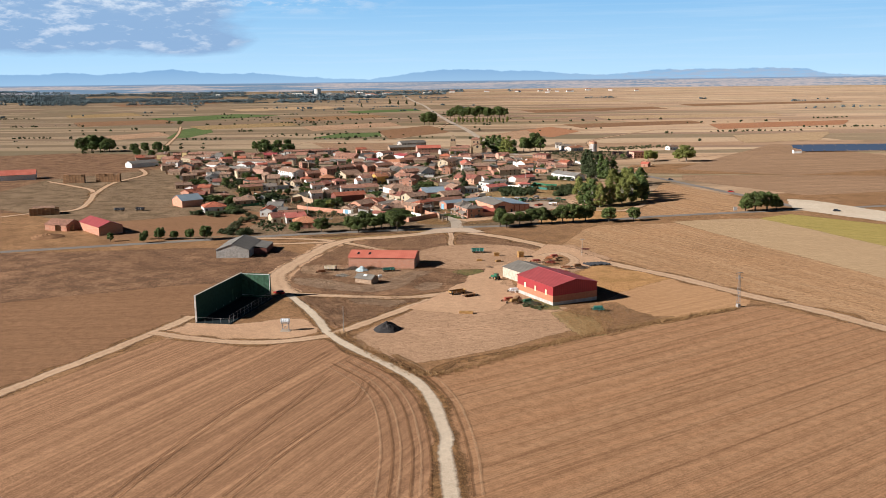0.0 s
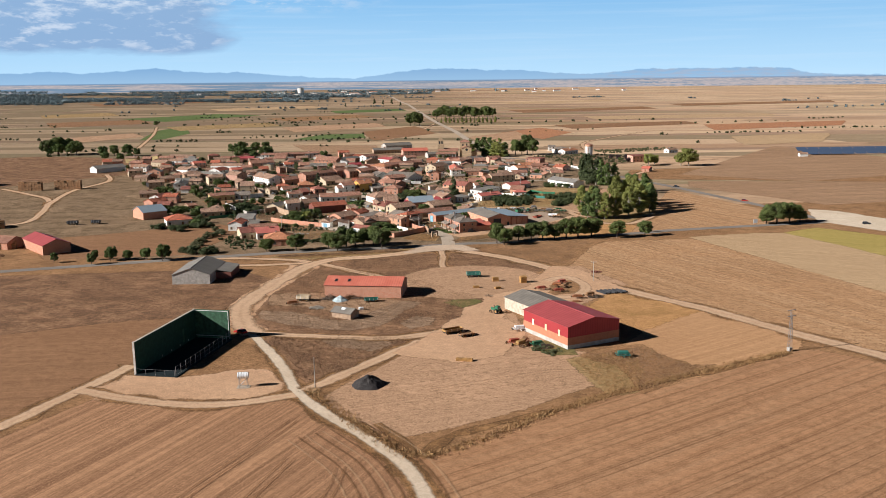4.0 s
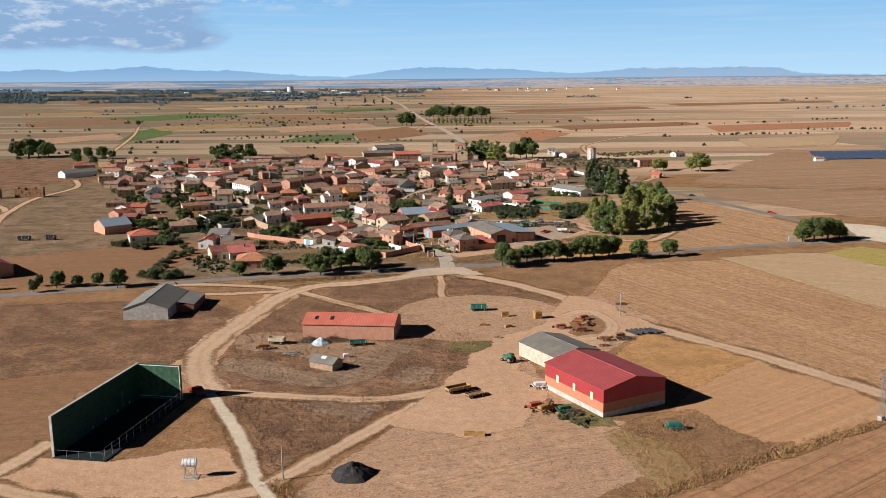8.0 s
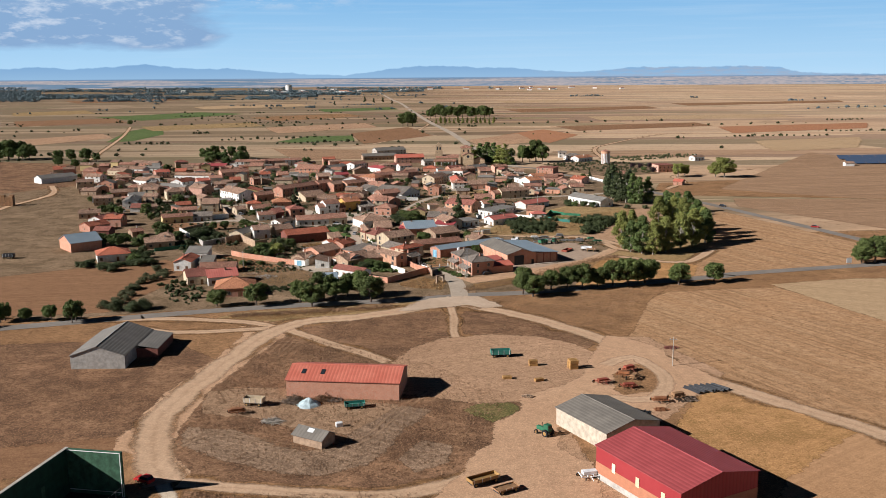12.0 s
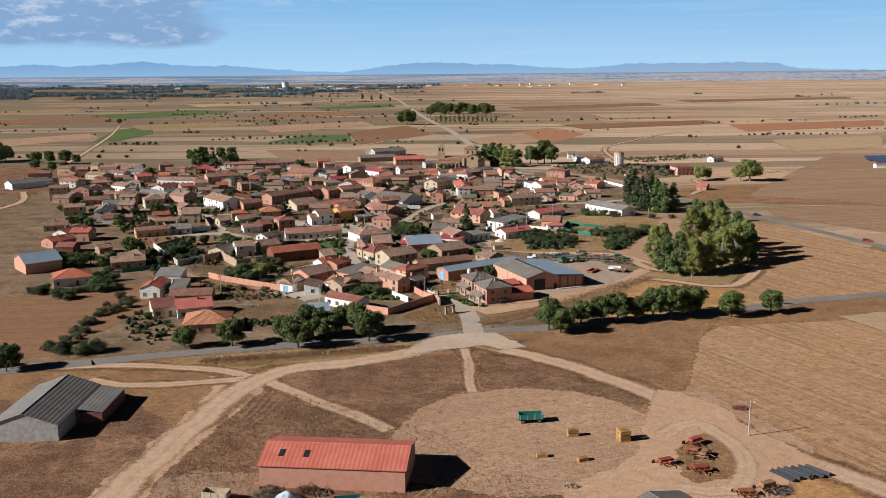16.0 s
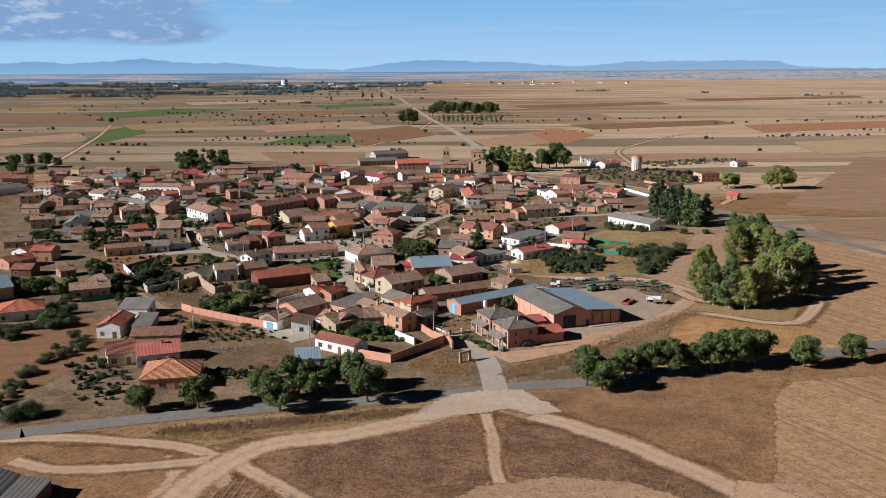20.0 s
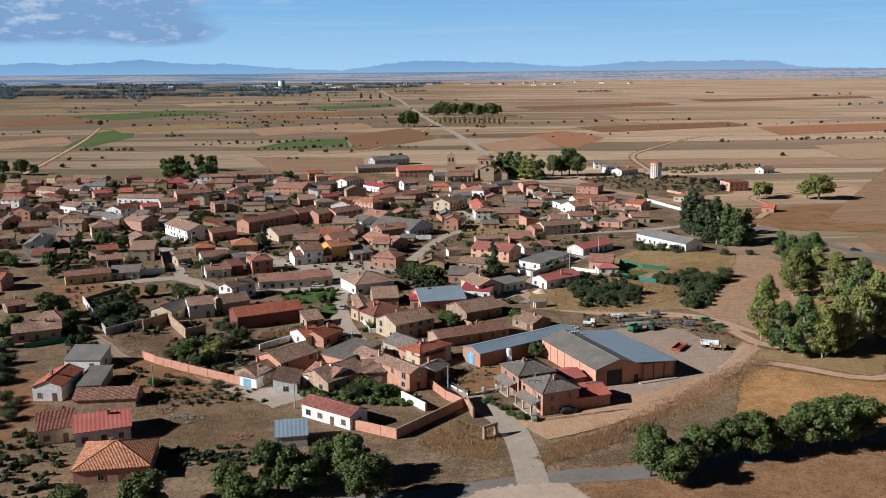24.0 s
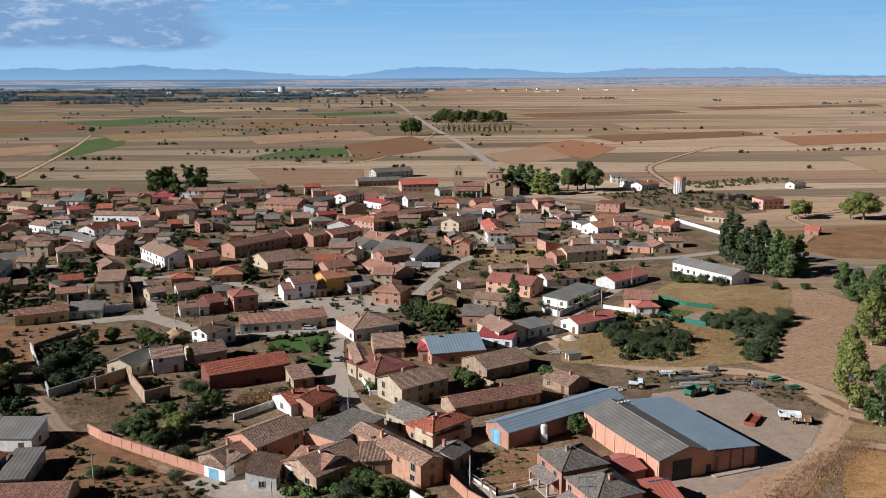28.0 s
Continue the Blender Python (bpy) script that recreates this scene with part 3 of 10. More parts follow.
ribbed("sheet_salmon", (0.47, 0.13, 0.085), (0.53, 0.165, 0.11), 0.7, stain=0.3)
plain("wall_white", (0.70, 0.68, 0.63))
plain("panel_cream", (0.72, 0.62, 0.40), 0.5, vary=0.08)
plain("wall_cream", (0.50, 0.40, 0.27))
plain("wall_adobe", (0.36, 0.25, 0.165), vary=0.3, bump=0.5)
plain("wall_pink", (0.52, 0.30, 0.22))
plain("wall_peach", (0.58, 0.32, 0.20))
plain("wall_yellow", (0.62, 0.36, 0.09))
plain("wall_ochre", (0.55, 0.42, 0.20))
plain("wall_pale", (0.44, 0.375, 0.29), vary=0.25)
plain("wall_grey", (0.40, 0.37, 0.33), vary=0.22)
plain("wall_maroon", (0.20, 0.075, 0.055))
plain("wall_stone", (0.45, 0.325, 0.20), vary=0.28, bump=0.5)
plain("block_salmon", (0.50, 0.215, 0.12), vary=0.1)
brickwork("wall_brick", (0.375, 0.158, 0.10), (0.44, 0.20, 0.13), (0.42, 0.33, 0.25))
brickwork("wall_block", (0.465, 0.20, 0.12), (0.52, 0.24, 0.15), (0.48, 0.34, 0.25))
plain("trim_window", (0.40, 0.34, 0.27), vary=0.2)
plain("trim_white", (0.74, 0.72, 0.68), vary=0.08)
plain("wood_brown", (0.16, 0.085, 0.045))
plain("metal_grey", (0.30, 0.30, 0.30), 0.5, 0.5)
plain("metal_blue", (0.22, 0.40, 0.52), 0.5)
plain("metal_white", (0.72, 0.73, 0.73), 0.45)
plain("metal_green", (0.04, 0.15, 0.08), 0.5)
plain("metal_teal", (0.05, 0.20, 0.16), 0.5)
plain("metal_red", (0.30, 0.075, 0.045), 0.5)
plain("metal_orange", (0.28, 0.115, 0.05), 0.55)
plain("metal_yellow", (0.32, 0.19, 0.07), 0.55)
plain("metal_dark", (0.035, 0.036, 0.04), 0.55)
plain("rubber", (0.02, 0.02, 0.02), 0.9)
plain("straw", (0.36, 0.20, 0.068), vary=0.3, bump=0.8)
plain("straw_old", (0.30, 0.17, 0.085), vary=0.3, bump=0.8)
plain("bark", (0.13, 0.095, 0.07), vary=0.3, bump=0.8)
plain("bark_pale", (0.35, 0.31, 0.26), vary=0.3, bump=0.6)
# sun and shade put into the court's greens: side and floor dark, front lighter
plain("fronton_shaded", (0.014, 0.052, 0.032), 0.8, vary=0.25)
plain("fronton_floor_shaded", (0.010, 0.018, 0.020), 0.85, vary=0.25)
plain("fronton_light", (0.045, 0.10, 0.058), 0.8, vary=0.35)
plain("tarp", (0.50, 0.60, 0.62), 0.6, vary=0.35, bump=0.6)
plain("car_white", (0.75, 0.75, 0.74), 0.25, vary=0.03, bump=0)
plain("car_dark", (0.03, 0.035, 0.045), 0.25, vary=0.03, bump=0)
plain("car_red", (0.42, 0.03, 0.025), 0.3, vary=0.03, bump=0)
plain("car_silver", (0.42, 0.44, 0.46), 0.3, 0.3, vary=0.03, bump=0)
m, nt, b = nodes_of("glass_dark", 0.08)
b.inputs["Base Color"].default_value = (0.025, 0.03, 0.035, 1)
b.inputs["Specular IOR Level"].default_value = 0.6
m, nt, b = nodes_of("solar", 0.15)
b.inputs["Base Color"].default_value = (0.06, 0.085, 0.14, 1)
foliage("leaf_dark", (0.034, 0.048, 0.018), (0.078, 0.092, 0.034), (0.052, 0.066, 0.024))
foliage("leaf_walnut", (0.055, 0.078, 0.020), (0.125, 0.148, 0.040), (0.085, 0.108, 0.027))
foliage("leaf_mid", (0.060, 0.092, 0.024), (0.125, 0.16, 0.045), (0.09, 0.125, 0.032))
foliage("leaf_light", (0.12, 0.14, 0.030), (0.25, 0.25, 0.065), (0.175, 0.185, 0.042))
# distance haze is put into this leaf colour, pale and bluish
foliage("leaf_hazed", (0.11, 0.155, 0.17), (0.16, 0.20, 0.215), (0.13, 0.175, 0.19))
foliage("leaf_olive", (0.07, 0.08, 0.035), (0.12, 0.12, 0.055), (0.10, 0.10, 0.04))
foliage("leaf_plum", (0.035, 0.022, 0.026), (0.06, 0.035, 0.04), (0.045, 0.03, 0.03))
foliage("grass_dry", (0.30, 0.175, 0.07), (0.42, 0.26, 0.115), (0.24, 0.135, 0.055))
foliage("grass_dark", (0.20, 0.12, 0.066), (0.29, 0.178, 0.098), (0.165, 0.10, 0.053))

# ---- builders ----
RISE_X, RISE_Y = 0.0, 600.0


def ground_z(x, y):
    """The plain lies level round the village and climbs very slowly towards the horizon."""
    r = math.hypot(x - RISE_X, y - RISE_Y)
    s = min(1.0, max(0.0, (r - 1900) / 2700))
    return 73.0 * s ** 1.3


def mesh_of(name, bm, mat):
    me = bpy.data.meshes.new(name)
    bm.to_mesh(me)
    bm.free()
    if mat:
        me.materials.append(MATS[mat])
    return me


def raw_mesh(name, verts, faces, mat):
    me = bpy.data.meshes.new(name)
    me.from_pydata(verts, [], faces)
    me.materials.append(MATS[mat])
    me.update()
    return me


def part(name, bm, mat, parent, label="", m=None):
    """Link a bmesh (or a mesh) as one part under its thing."""
    me = bm if isinstance(bm, bpy.types.Mesh) else mesh_of(name, bm, mat)
    ob = new(name, me)
    ob.parent = parent
    if m is not None:
        ob.matrix_basis = m
    if label:
        ob["label"] = label
    return ob


def thing(name, label, category, m=None, group="", kind=""):
    ob = new(name)
    ob.empty_display_size = 0.5
    if m is not None:
        ob.matrix_basis = m
    return tagged(ob, label, category, group, kind)


def box(bm, x0, y0, z0, x1, y1, z1, bevel=0.0):
    vs = [bm.verts.new(p) for p in ((x0, y0, z0), (x1, y0, z0), (x1, y1, z0), (x0, y1, z0), (x0, y0, z1), (x1, y0, z1), (x1, y1, z1), (x0, y1, z1))]
    fs = [bm.faces.new([vs[i] for i in f]) for f in ((3, 2, 1, 0), (4, 5, 6, 7), (0, 1, 5, 4), (1, 2, 6, 5), (2, 3, 7, 6), (3, 0, 4, 7))]
    if bevel:
        es = {e for f in fs for e in f.edges}
        bmesh.ops.bevel(bm, geom=list(es), offset=bevel, segments=1, affect="EDGES")
    return bm


def boxed(x0, y0, z0, x1, y1, z1, bevel=0.0):
    return box(bmesh.new(), x0, y0, z0, x1, y1, z1, bevel)


def prism(profile, length, axis="y"):
    """A closed outline (u, z) pushed along y (u is x) or along x (u is y)."""
    bm = bmesh.new()
    put = (lambda u, z, t: (u, t, z)) if axis == "y" else (lambda u, z, t: (t, u, z))
    a = [bm.verts.new(put(u, z, 0)) for u, z in profile]
    b = [bm.verts.new(put(u, z, length)) for u, z in profile]
    n = len(profile)
    bm.faces.new(a)
    bm.faces.new(b[::-1])
    for i in range(n):
        bm.faces.new((a[i], b[i], b[(i + 1) % n], a[(i + 1) % n]))
    bmesh.ops.recalc_face_normals(bm, faces=bm.faces)
    return bm


def tube(bm, p, q, r0, r1, n=6):
    p, q = Vector(p), Vector(q)
    d = (q - p).normalized()
    u = d.orthogonal().normalized()
    w = d.cross(u)
    ra = [bm.verts.new(p + r0 * (u * math.cos(a) + w * math.sin(a))) for a in (math.tau * i / n for i in range(n))]
    rb = [bm.verts.new(q + r1 * (u * math.cos(a) + w * math.sin(a))) for a in (math.tau * i / n for i in range(n))]
    for i in range(n):
        bm.faces.new((ra[i], ra[(i + 1) % n], rb[(i + 1) % n], rb[i]))
    bm.faces.new(ra[::-1])
    bm.faces.new(rb)
    return bm


def tubed(p, q, r0, r1=None, n=8):
    return tube(bmesh.new(), p, q, r0, r0 if r1 is None else r1, n)


def smooth_line(pts, step=4.0):
    """Points along a soft curve through pts."""
    out = []
    p = [Vector((x, y)) for x, y in pts]
    p = [p[0] * 2 - p[1]] + p + [p[-1] * 2 - p[-2]]
    for i in range(1, len(p) - 2):
        n = max(2, int((p[i + 1] - p[i]).length / step))
        for k in range(n):
            t = k / n
            out.append(0.5 * (2 * p[i] + (p[i + 1] - p[i - 1]) * t + (2 * p[i - 1] - 5 * p[i] + 4 * p[i + 1] - p[i + 2]) * t * t + (3 * p[i] - p[i - 1] - 3 * p[i + 1] + p[i + 2]) * t ** 3))
    out.append(p[-2])
    return out


ROADS = []


def strip(name, pts, width, z, mat, label, category="road", rough=0.12, end=None, step=4.0):
    """A ribbon of ground with ragged edges; end: width at its last point."""
    line = smooth_line(pts, step)
    verts, faces = [], []
    n = len(line)
    for i, p in enumerate(line):
        d = (line[min(i + 1, n - 1)] - line[max(i - 1, 0)]).normalized()
        nrm = Vector((-d.y, d.x))
        wd = width if end is None else width + (end - width) * i / (n - 1)
        for s in (-1, 1):
            k = wd / 2 * (1 + rough * 2 * noise.noise(Vector((p.x * 0.13 + 40 * s, p.y * 0.13, z * 50))))
            q = p + nrm * s * k
            verts.append((q.x, q.y, z + ground_z(q.x, q.y)))
        if i:
            faces.append((2 * i - 2, 2 * i, 2 * i + 1, 2 * i - 1))
    ROADS.append((line, max(width, end or 0) / 2))
    me = raw_mesh(name, verts, faces, mat)
    uv = me.uv_layers.new(name="across")
    for lp in me.loops:
        k = lp.vertex_index
        uv.data[lp.index].uv = (float(k % 2), (k // 2) * 0.1)
    return tagged(new(name, me), label, category, kind="structure")


def patch(name, pts, z, mat, label, category="field", wobble=0.8, step=6.0, rim=None):
    """A piece of ground inside an outline whose edge wanders a little and frays over a rim."""
    bm = bmesh.new()
    fade = bm.verts.layers.float.new("fade")
    ring = []
    n = len(pts)
    for i in range(n):
        a, c = Vector(pts[i]), Vector(pts[(i + 1) % n])
        k = max(1, int((c - a).length / step))
        for j in range(k):
            ring.append(a.lerp(c, j / k))
    ring = [p + Vector((noise.noise(Vector((p.x * 0.11, p.y * 0.11, z * 40))), noise.noise(Vector((p.x * 0.11 + 30, p.y * 0.11, z * 40))))) * wobble for p in ring]
    n = len(ring)
    turn = 1.0 if sum(ring[i - 1].x * ring[i].y - ring[i].x * ring[i - 1].y for i in range(n)) > 0 else -1.0
    wide = rim if rim is not None else (3.2 if step < 20 else 8.0)
    vs, rims = [], []
    for i, q in enumerate(ring):
        d = (ring[(i + 1) % n] - ring[i - 1]).normalized() * turn
        o = q + Vector((d.y, -d.x)) * wide
        vs.append(bm.verts.new((q.x, q.y, z + ground_z(q.x, q.y))))
        rims.append(bm.verts.new((o.x, o.y, z - 0.0007 + ground_z(o.x, o.y))))
        rims[-1][fade] = 1.0
    f = bm.faces.new(vs if turn > 0 else vs[::-1])
    for i in range(n):
        k = (i + 1) % n
        bm.faces.new((vs[i], rims[i], rims[k], vs[k]) if turn > 0 else (vs[k], rims[k], rims[i], vs[i]))
    bm.normal_update()
    bmesh.ops.triangulate(bm, faces=[f])
    bm.normal_update()
    return tagged(new(name, mesh_of(name, bm, mat)), label, category, kind="structure")


# ---- houses ----
ROOF = {"o": ("tile_old", "weathered brown clay-tile"), "n": ("tile_brown", "brown clay-tile"), "r": ("tile_red", "red clay-tile"), "O": ("tile_orange", "orange clay-tile"),
        "d": ("tile_dark", "dark red tile"), "t": ("tile_grey", "grey-brown tile"), "g": ("sheet_grey", "grey sheet"), "f": ("sheet_fibre", "dull grey fibre-cement"),
        "b": ("sheet_blue", "blue-grey metal"), "R": ("sheet_red", "red metal"), "p": ("sheet_pink", "pinkish metal"), "s": ("sheet_salmon", "salmon-red sheet")}
WALL = {"w": ("wall_white", "white rendered"), "c": ("wall_cream", "cream rendered"), "a": ("wall_adobe", "tan adobe"), "p": ("wall_pink", "pink rendered"), "e": ("wall_peach", "peach rendered"),
        "y": ("wall_yellow", "yellow rendered"), "h": ("wall_ochre", "ochre rendered"), "b": ("wall_brick", "red brick"), "k": ("wall_block", "orange brick"), "g": ("wall_grey", "grey rendered"),
        "m": ("wall_maroon", "dark maroon"), "s": ("wall_stone", "stone")}
CACHE = {}
FOOT = []


def window_meshes(w, h, shutter):
    key = (round(w, 1), round(h, 1), shutter)
    if key not in CACHE:
        bm = bmesh.new()
        for x0, z0, x1, z1 in ((-w / 2 - 0.1, -0.1, -w / 2, h + 0.1), (w / 2, -0.1, w / 2 + 0.1, h + 0.1), (-w / 2, h, w / 2, h + 0.1), (-w / 2 - 0.16, -0.12, w / 2 + 0.16, 0.0), (-0.03, 0, 0.03, h)):
            box(bm, x0, -0.07, z0, x1, 0.0, z1)
        fr = mesh_of("window", bm, "trim_window")
        pn = mesh_of("pane", boxed(-w / 2, -0.025, 0, w / 2, 0, h), "wood_brown" if shutter else "glass_dark")
        CACHE[key] = (fr, pn)
    return CACHE[key]


def add_window(house, x, y, z, turn, w=1.0, h=1.2, shutter=False):
    fr, pn = window_meshes(w, h, shutter)
    wn = part("window", fr, None, house, "", pose(x, y, z, 0, 0, turn))
    part("pane", pn, None, wn)


def add_door(house, x, y, turn, w=1.1, h=2.1, mat="wood_brown", label=""):
    key = ("door", round(w, 1), round(h, 1), mat)
    if key not in CACHE:
        bm = boxed(-w / 2, -0.06, 0, w / 2, 0.0, h)
        CACHE[key] = mesh_of("door", bm, mat)
    door = part("door", CACHE[key], None, house, label, pose(x, y, 0, 0, 0, turn))
    if w > 2.2:
        n = int(w / 0.9)
        for i in range(n):
            a = -w / 2 + 0.1 + i * (w - 0.1) / n
            part("panel", boxed(a, -0.085, 0.15, a + (w - 0.1) / n - 0.1, -0.055, h - 0.12), mat, door)


def roof_parts(th, w, d, h, kind, mat, over=0.35, pitch=0.38, thick=0.16):
    """Roof slopes with thickness and eaves over a w x d body whose walls end at h. Returns the gable's rise."""
    if kind in "gG":
        span, long_ = (d, w) if kind == "g" else (w, d)
        rise = span / 2 * pitch
        ax = "x" if kind == "g" else "y"
        e = over * pitch
        left = [(-over, h - e), (span / 2, h + rise), (span / 2, h + rise + thick), (-over, h - e + thick)]
        right = [(span + over, h - e), (span + over, h - e + thick), (span / 2, h + rise + thick), (span / 2, h + rise)]
        shift = Matrix.Translation((-over, 0, 0) if kind == "g" else (0, -over, 0))
        for prof in (left, right):
            bm = prism(prof, long_ + 2 * over, ax)
            bmesh.ops.transform(bm, matrix=shift, verts=bm.verts)
            part("roof_slope", bm, mat, th)
        cap = prism([(span / 2 - 0.16, h + rise + thick - 0.04), (span / 2 + 0.16, h + rise + thick - 0.04), (span / 2, h + rise + thick + 0.08)], long_ + 2 * over, ax)
        bmesh.ops.transform(cap, matrix=shift, verts=cap.verts)
        part("ridge", cap, mat, th)
        return rise
    if kind == "h":
        rise = min(w, d) / 2 * pitch
        o, e = over, over * pitch
        bm = bmesh.new()
        k = min(w, d) / 2
        if w >= d:
            ra, rb = (k, d / 2, h + rise), (w - k, d / 2, h + rise)
        else:
            ra, rb = (w / 2, k, h + rise), (w / 2, d - k, h + rise)
        low = [bm.verts.new(p) for p in ((-o, -o, h - e), (w + o, -o, h - e), (w + o, d + o, h - e), (-o, d + o, h - e))]
        top = [bm.verts.new((v.co.x, v.co.y, v.co.z + thick)) for v in low]
        A, B = bm.verts.new((ra[0], ra[1], ra[2] + thick)), bm.verts.new((rb[0] + 0.01, rb[1] + 0.01, rb[2] + thick))
        bm.faces.new(low[::-1])
        for i in range(4):
            bm.faces.new((low[i], low[(i + 1) % 4], top[(i + 1) % 4], top[i]))
        if w >= d:
            for f in ((top[0], top[1], B, A), (top[1], top[2], B), (top[2], top[3], A, B), (top[3], top[0], A)):
                bm.faces.new(f)
        else:
            for f in ((top[0], top[1], A), (top[1], top[2], B, A), (top[2], top[3], B), (top[3], top[0], A, B)):
                bm.faces.new(f)
        bmesh.ops.recalc_face_normals(bm, faces=bm.faces)
        part("roof", bm, mat, th)
        bm = bmesh.new()
        corners = [(v[0], v[1], h - e + thick) for v in ((-o, -o), (w + o, -o), (w + o, d + o), (-o, d + o))]
        apex = [ra, rb, rb, ra] if w >= d else [ra, ra, rb, rb]
        for c, a in zip(corners, apex):
            tube(bm, c, (a[0], a[1], a[2] + thick), 0.11, 0.11, 5)
        tube(bm, (ra[0], ra[1], ra[2] + thick), (rb[0], rb[1], rb[2] + thick), 0.12, 0.12, 5)
        part("ridge", bm, mat, th)
        return 0.0
    # one slope falling to the front, or nearly level
    rise = d * (0.22 if kind == "s" else 0.04)
    e = 0.25
    bm = prism([(-e, h - e * rise / d), (d + e, h + rise + e * rise / d), (d + e, h + rise + e * rise / d + thick), (-e, h - e * rise / d + thick)], w + 0.5, "x")
    bmesh.ops.transform(bm, matrix=Matrix.Translation((-0.25, 0, 0)), verts=bm.verts)
    part("roof", bm, mat, th)
    return rise


def house(x, y, turn, w, d, h, kind="g", roof="o", wall="w", win=1, name="house", label="", pitch=0.38, chimney=True, group="village houses", door=True, trim=None, garage=False):
    """A village building: front-left corner at x, y; w along the front, d back from it, eaves at h."""
    rng = random.Random(int(x * 13) * 7919 + int(y * 7))
    th = thing(name, label or f"{'two-storey ' if h > 4.3 else 'low '}{WALL[wall][1]} {name} with {ROOF[roof][1]} roof", name, pose(x, y, 0, 0, 0, turn), group)
    wm = WALL[wall][0]
    rise = roof_parts(th, w, d, h, kind, ROOF[roof][0], pitch=pitch)
    if kind == "g":
        bm = prism([(0, -0.4), (d, -0.4), (d, h), (d / 2, h + rise - 0.02), (0, h)], w, "x")
    elif kind == "G":
        bm = prism([(0, -0.4), (w, -0.4), (w, h), (w / 2, h + rise - 0.02), (0, h)], d, "y")
    elif kind == "h":
        bm = boxed(0, 0, -0.4, w, d, h - 0.02)
    else:
        bm = prism([(0, -0.4), (d, -0.4), (d, h + rise - 0.02), (0, h - 0.02)], w, "x")
    part("wall", bm, wm, th)
    if trim:
        bm = bmesh.new()
        box(bm, -0.04, -0.04, -0.3, w + 0.04, d + 0.04, 0.9)
        part("plinth", bm, trim, th)
    if win:
        floors = 2 if h > 4.3 else 1
        sides = [(0, w, lambda u: (u, 0.0, 0)), (1, d, lambda u: (0.0, u, -90)), (2, d, lambda u: (w, u, 90))]
        for si, length, at in sides:
            n = max(1, int(length / 3.4)) if si == 0 else max(0, int(length / 4.6))
            for f in range(floors):
                for i in range(n):
                    u = (i + 0.5) * length / n + rng.uniform(-0.3, 0.3)
                    if f == 0 and si == 0 and door and i == n // 2:
                        px, py, t = at(u)
                        if garage:
                            add_door(th, px, py, t, 2.6, 2.3, "metal_blue", "pale blue metal gate")
                        else:
                            add_door(th, px, py, t, 1.1, 2.1)
                        continue
                    if rng.random() < (0.12 if si == 0 else 0.35):
                        continue
                    px, py, t = at(u)
                    tall = rng.random() < 0.25
                    add_window(th, px, py, (0.9 if f == 0 else 3.4) - (0.4 if tall and f else 0), t, rng.choice((0.9, 1.1, 1.3)) if win == 1 else 0.8, 1.6 if tall and f else 1.2, rng.random() < 0.3)
    if chimney and rng.random() < 0.75 and kind in "gGh":
        cx, cy = rng.uniform(0.25, 0.75) * w, rng.uniform(0.3, 0.7) * d
        cz = h + min(w, d) * 0.5 * pitch * 0.4
        ch = part("chimney", boxed(cx - 0.3, cy - 0.3, cz, cx + 0.3, cy + 0.3, cz + 1.9, 0.03), rng.choice((wm, "wall_adobe", "wall_brick", "wall_grey")), th)
        part("cap", boxed(cx - 0.38, cy - 0.38, cz + 1.9, cx + 0.38, cy + 0.38, cz + 2.02), "tile_brown", ch)
    ca, sa = math.cos(radians(turn)), math.sin(radians(turn))
    FOOT.append((x + ca * w / 2 - sa * d / 2, y + sa * w / 2 + ca * d / 2, math.hypot(w, d) / 2, x, y, turn, w, d))
    return th


def wall_run(pts, h, mat, label, thick=0.3, name="garden_wall", cap=None):
    """A free-standing wall in straight pieces with a coping."""
    th = thing(name, label, "wall")
    for (x0, y0), (x1, y1) in zip(pts, pts[1:]):
        L, a = math.hypot(x1 - x0, y1 - y0), math.degrees(math.atan2(y1 - y0, x1 - x0))
        bm = boxed(0, -thick / 2, -0.3, L + thick / 2, thick / 2, h)
        n = int(L / 3.2)
        for i in range(n + 1):
            u = i * L / max(1, n)
            box(bm, u - 0.17, -thick / 2 - 0.06, -0.3, u + 0.17, thick / 2 + 0.06, h - 0.03)
        part("wall_panel", bm, mat, th, "", pose(x0, y0, 0, 0, 0, a))
        if cap:
            part("coping", boxed(-0.05, -thick / 2 - 0.08, h, L + thick / 2, thick / 2 + 0.08, h + 0.1), cap, th, "", pose(x0, y0, 0, 0, 0, a))
    return th


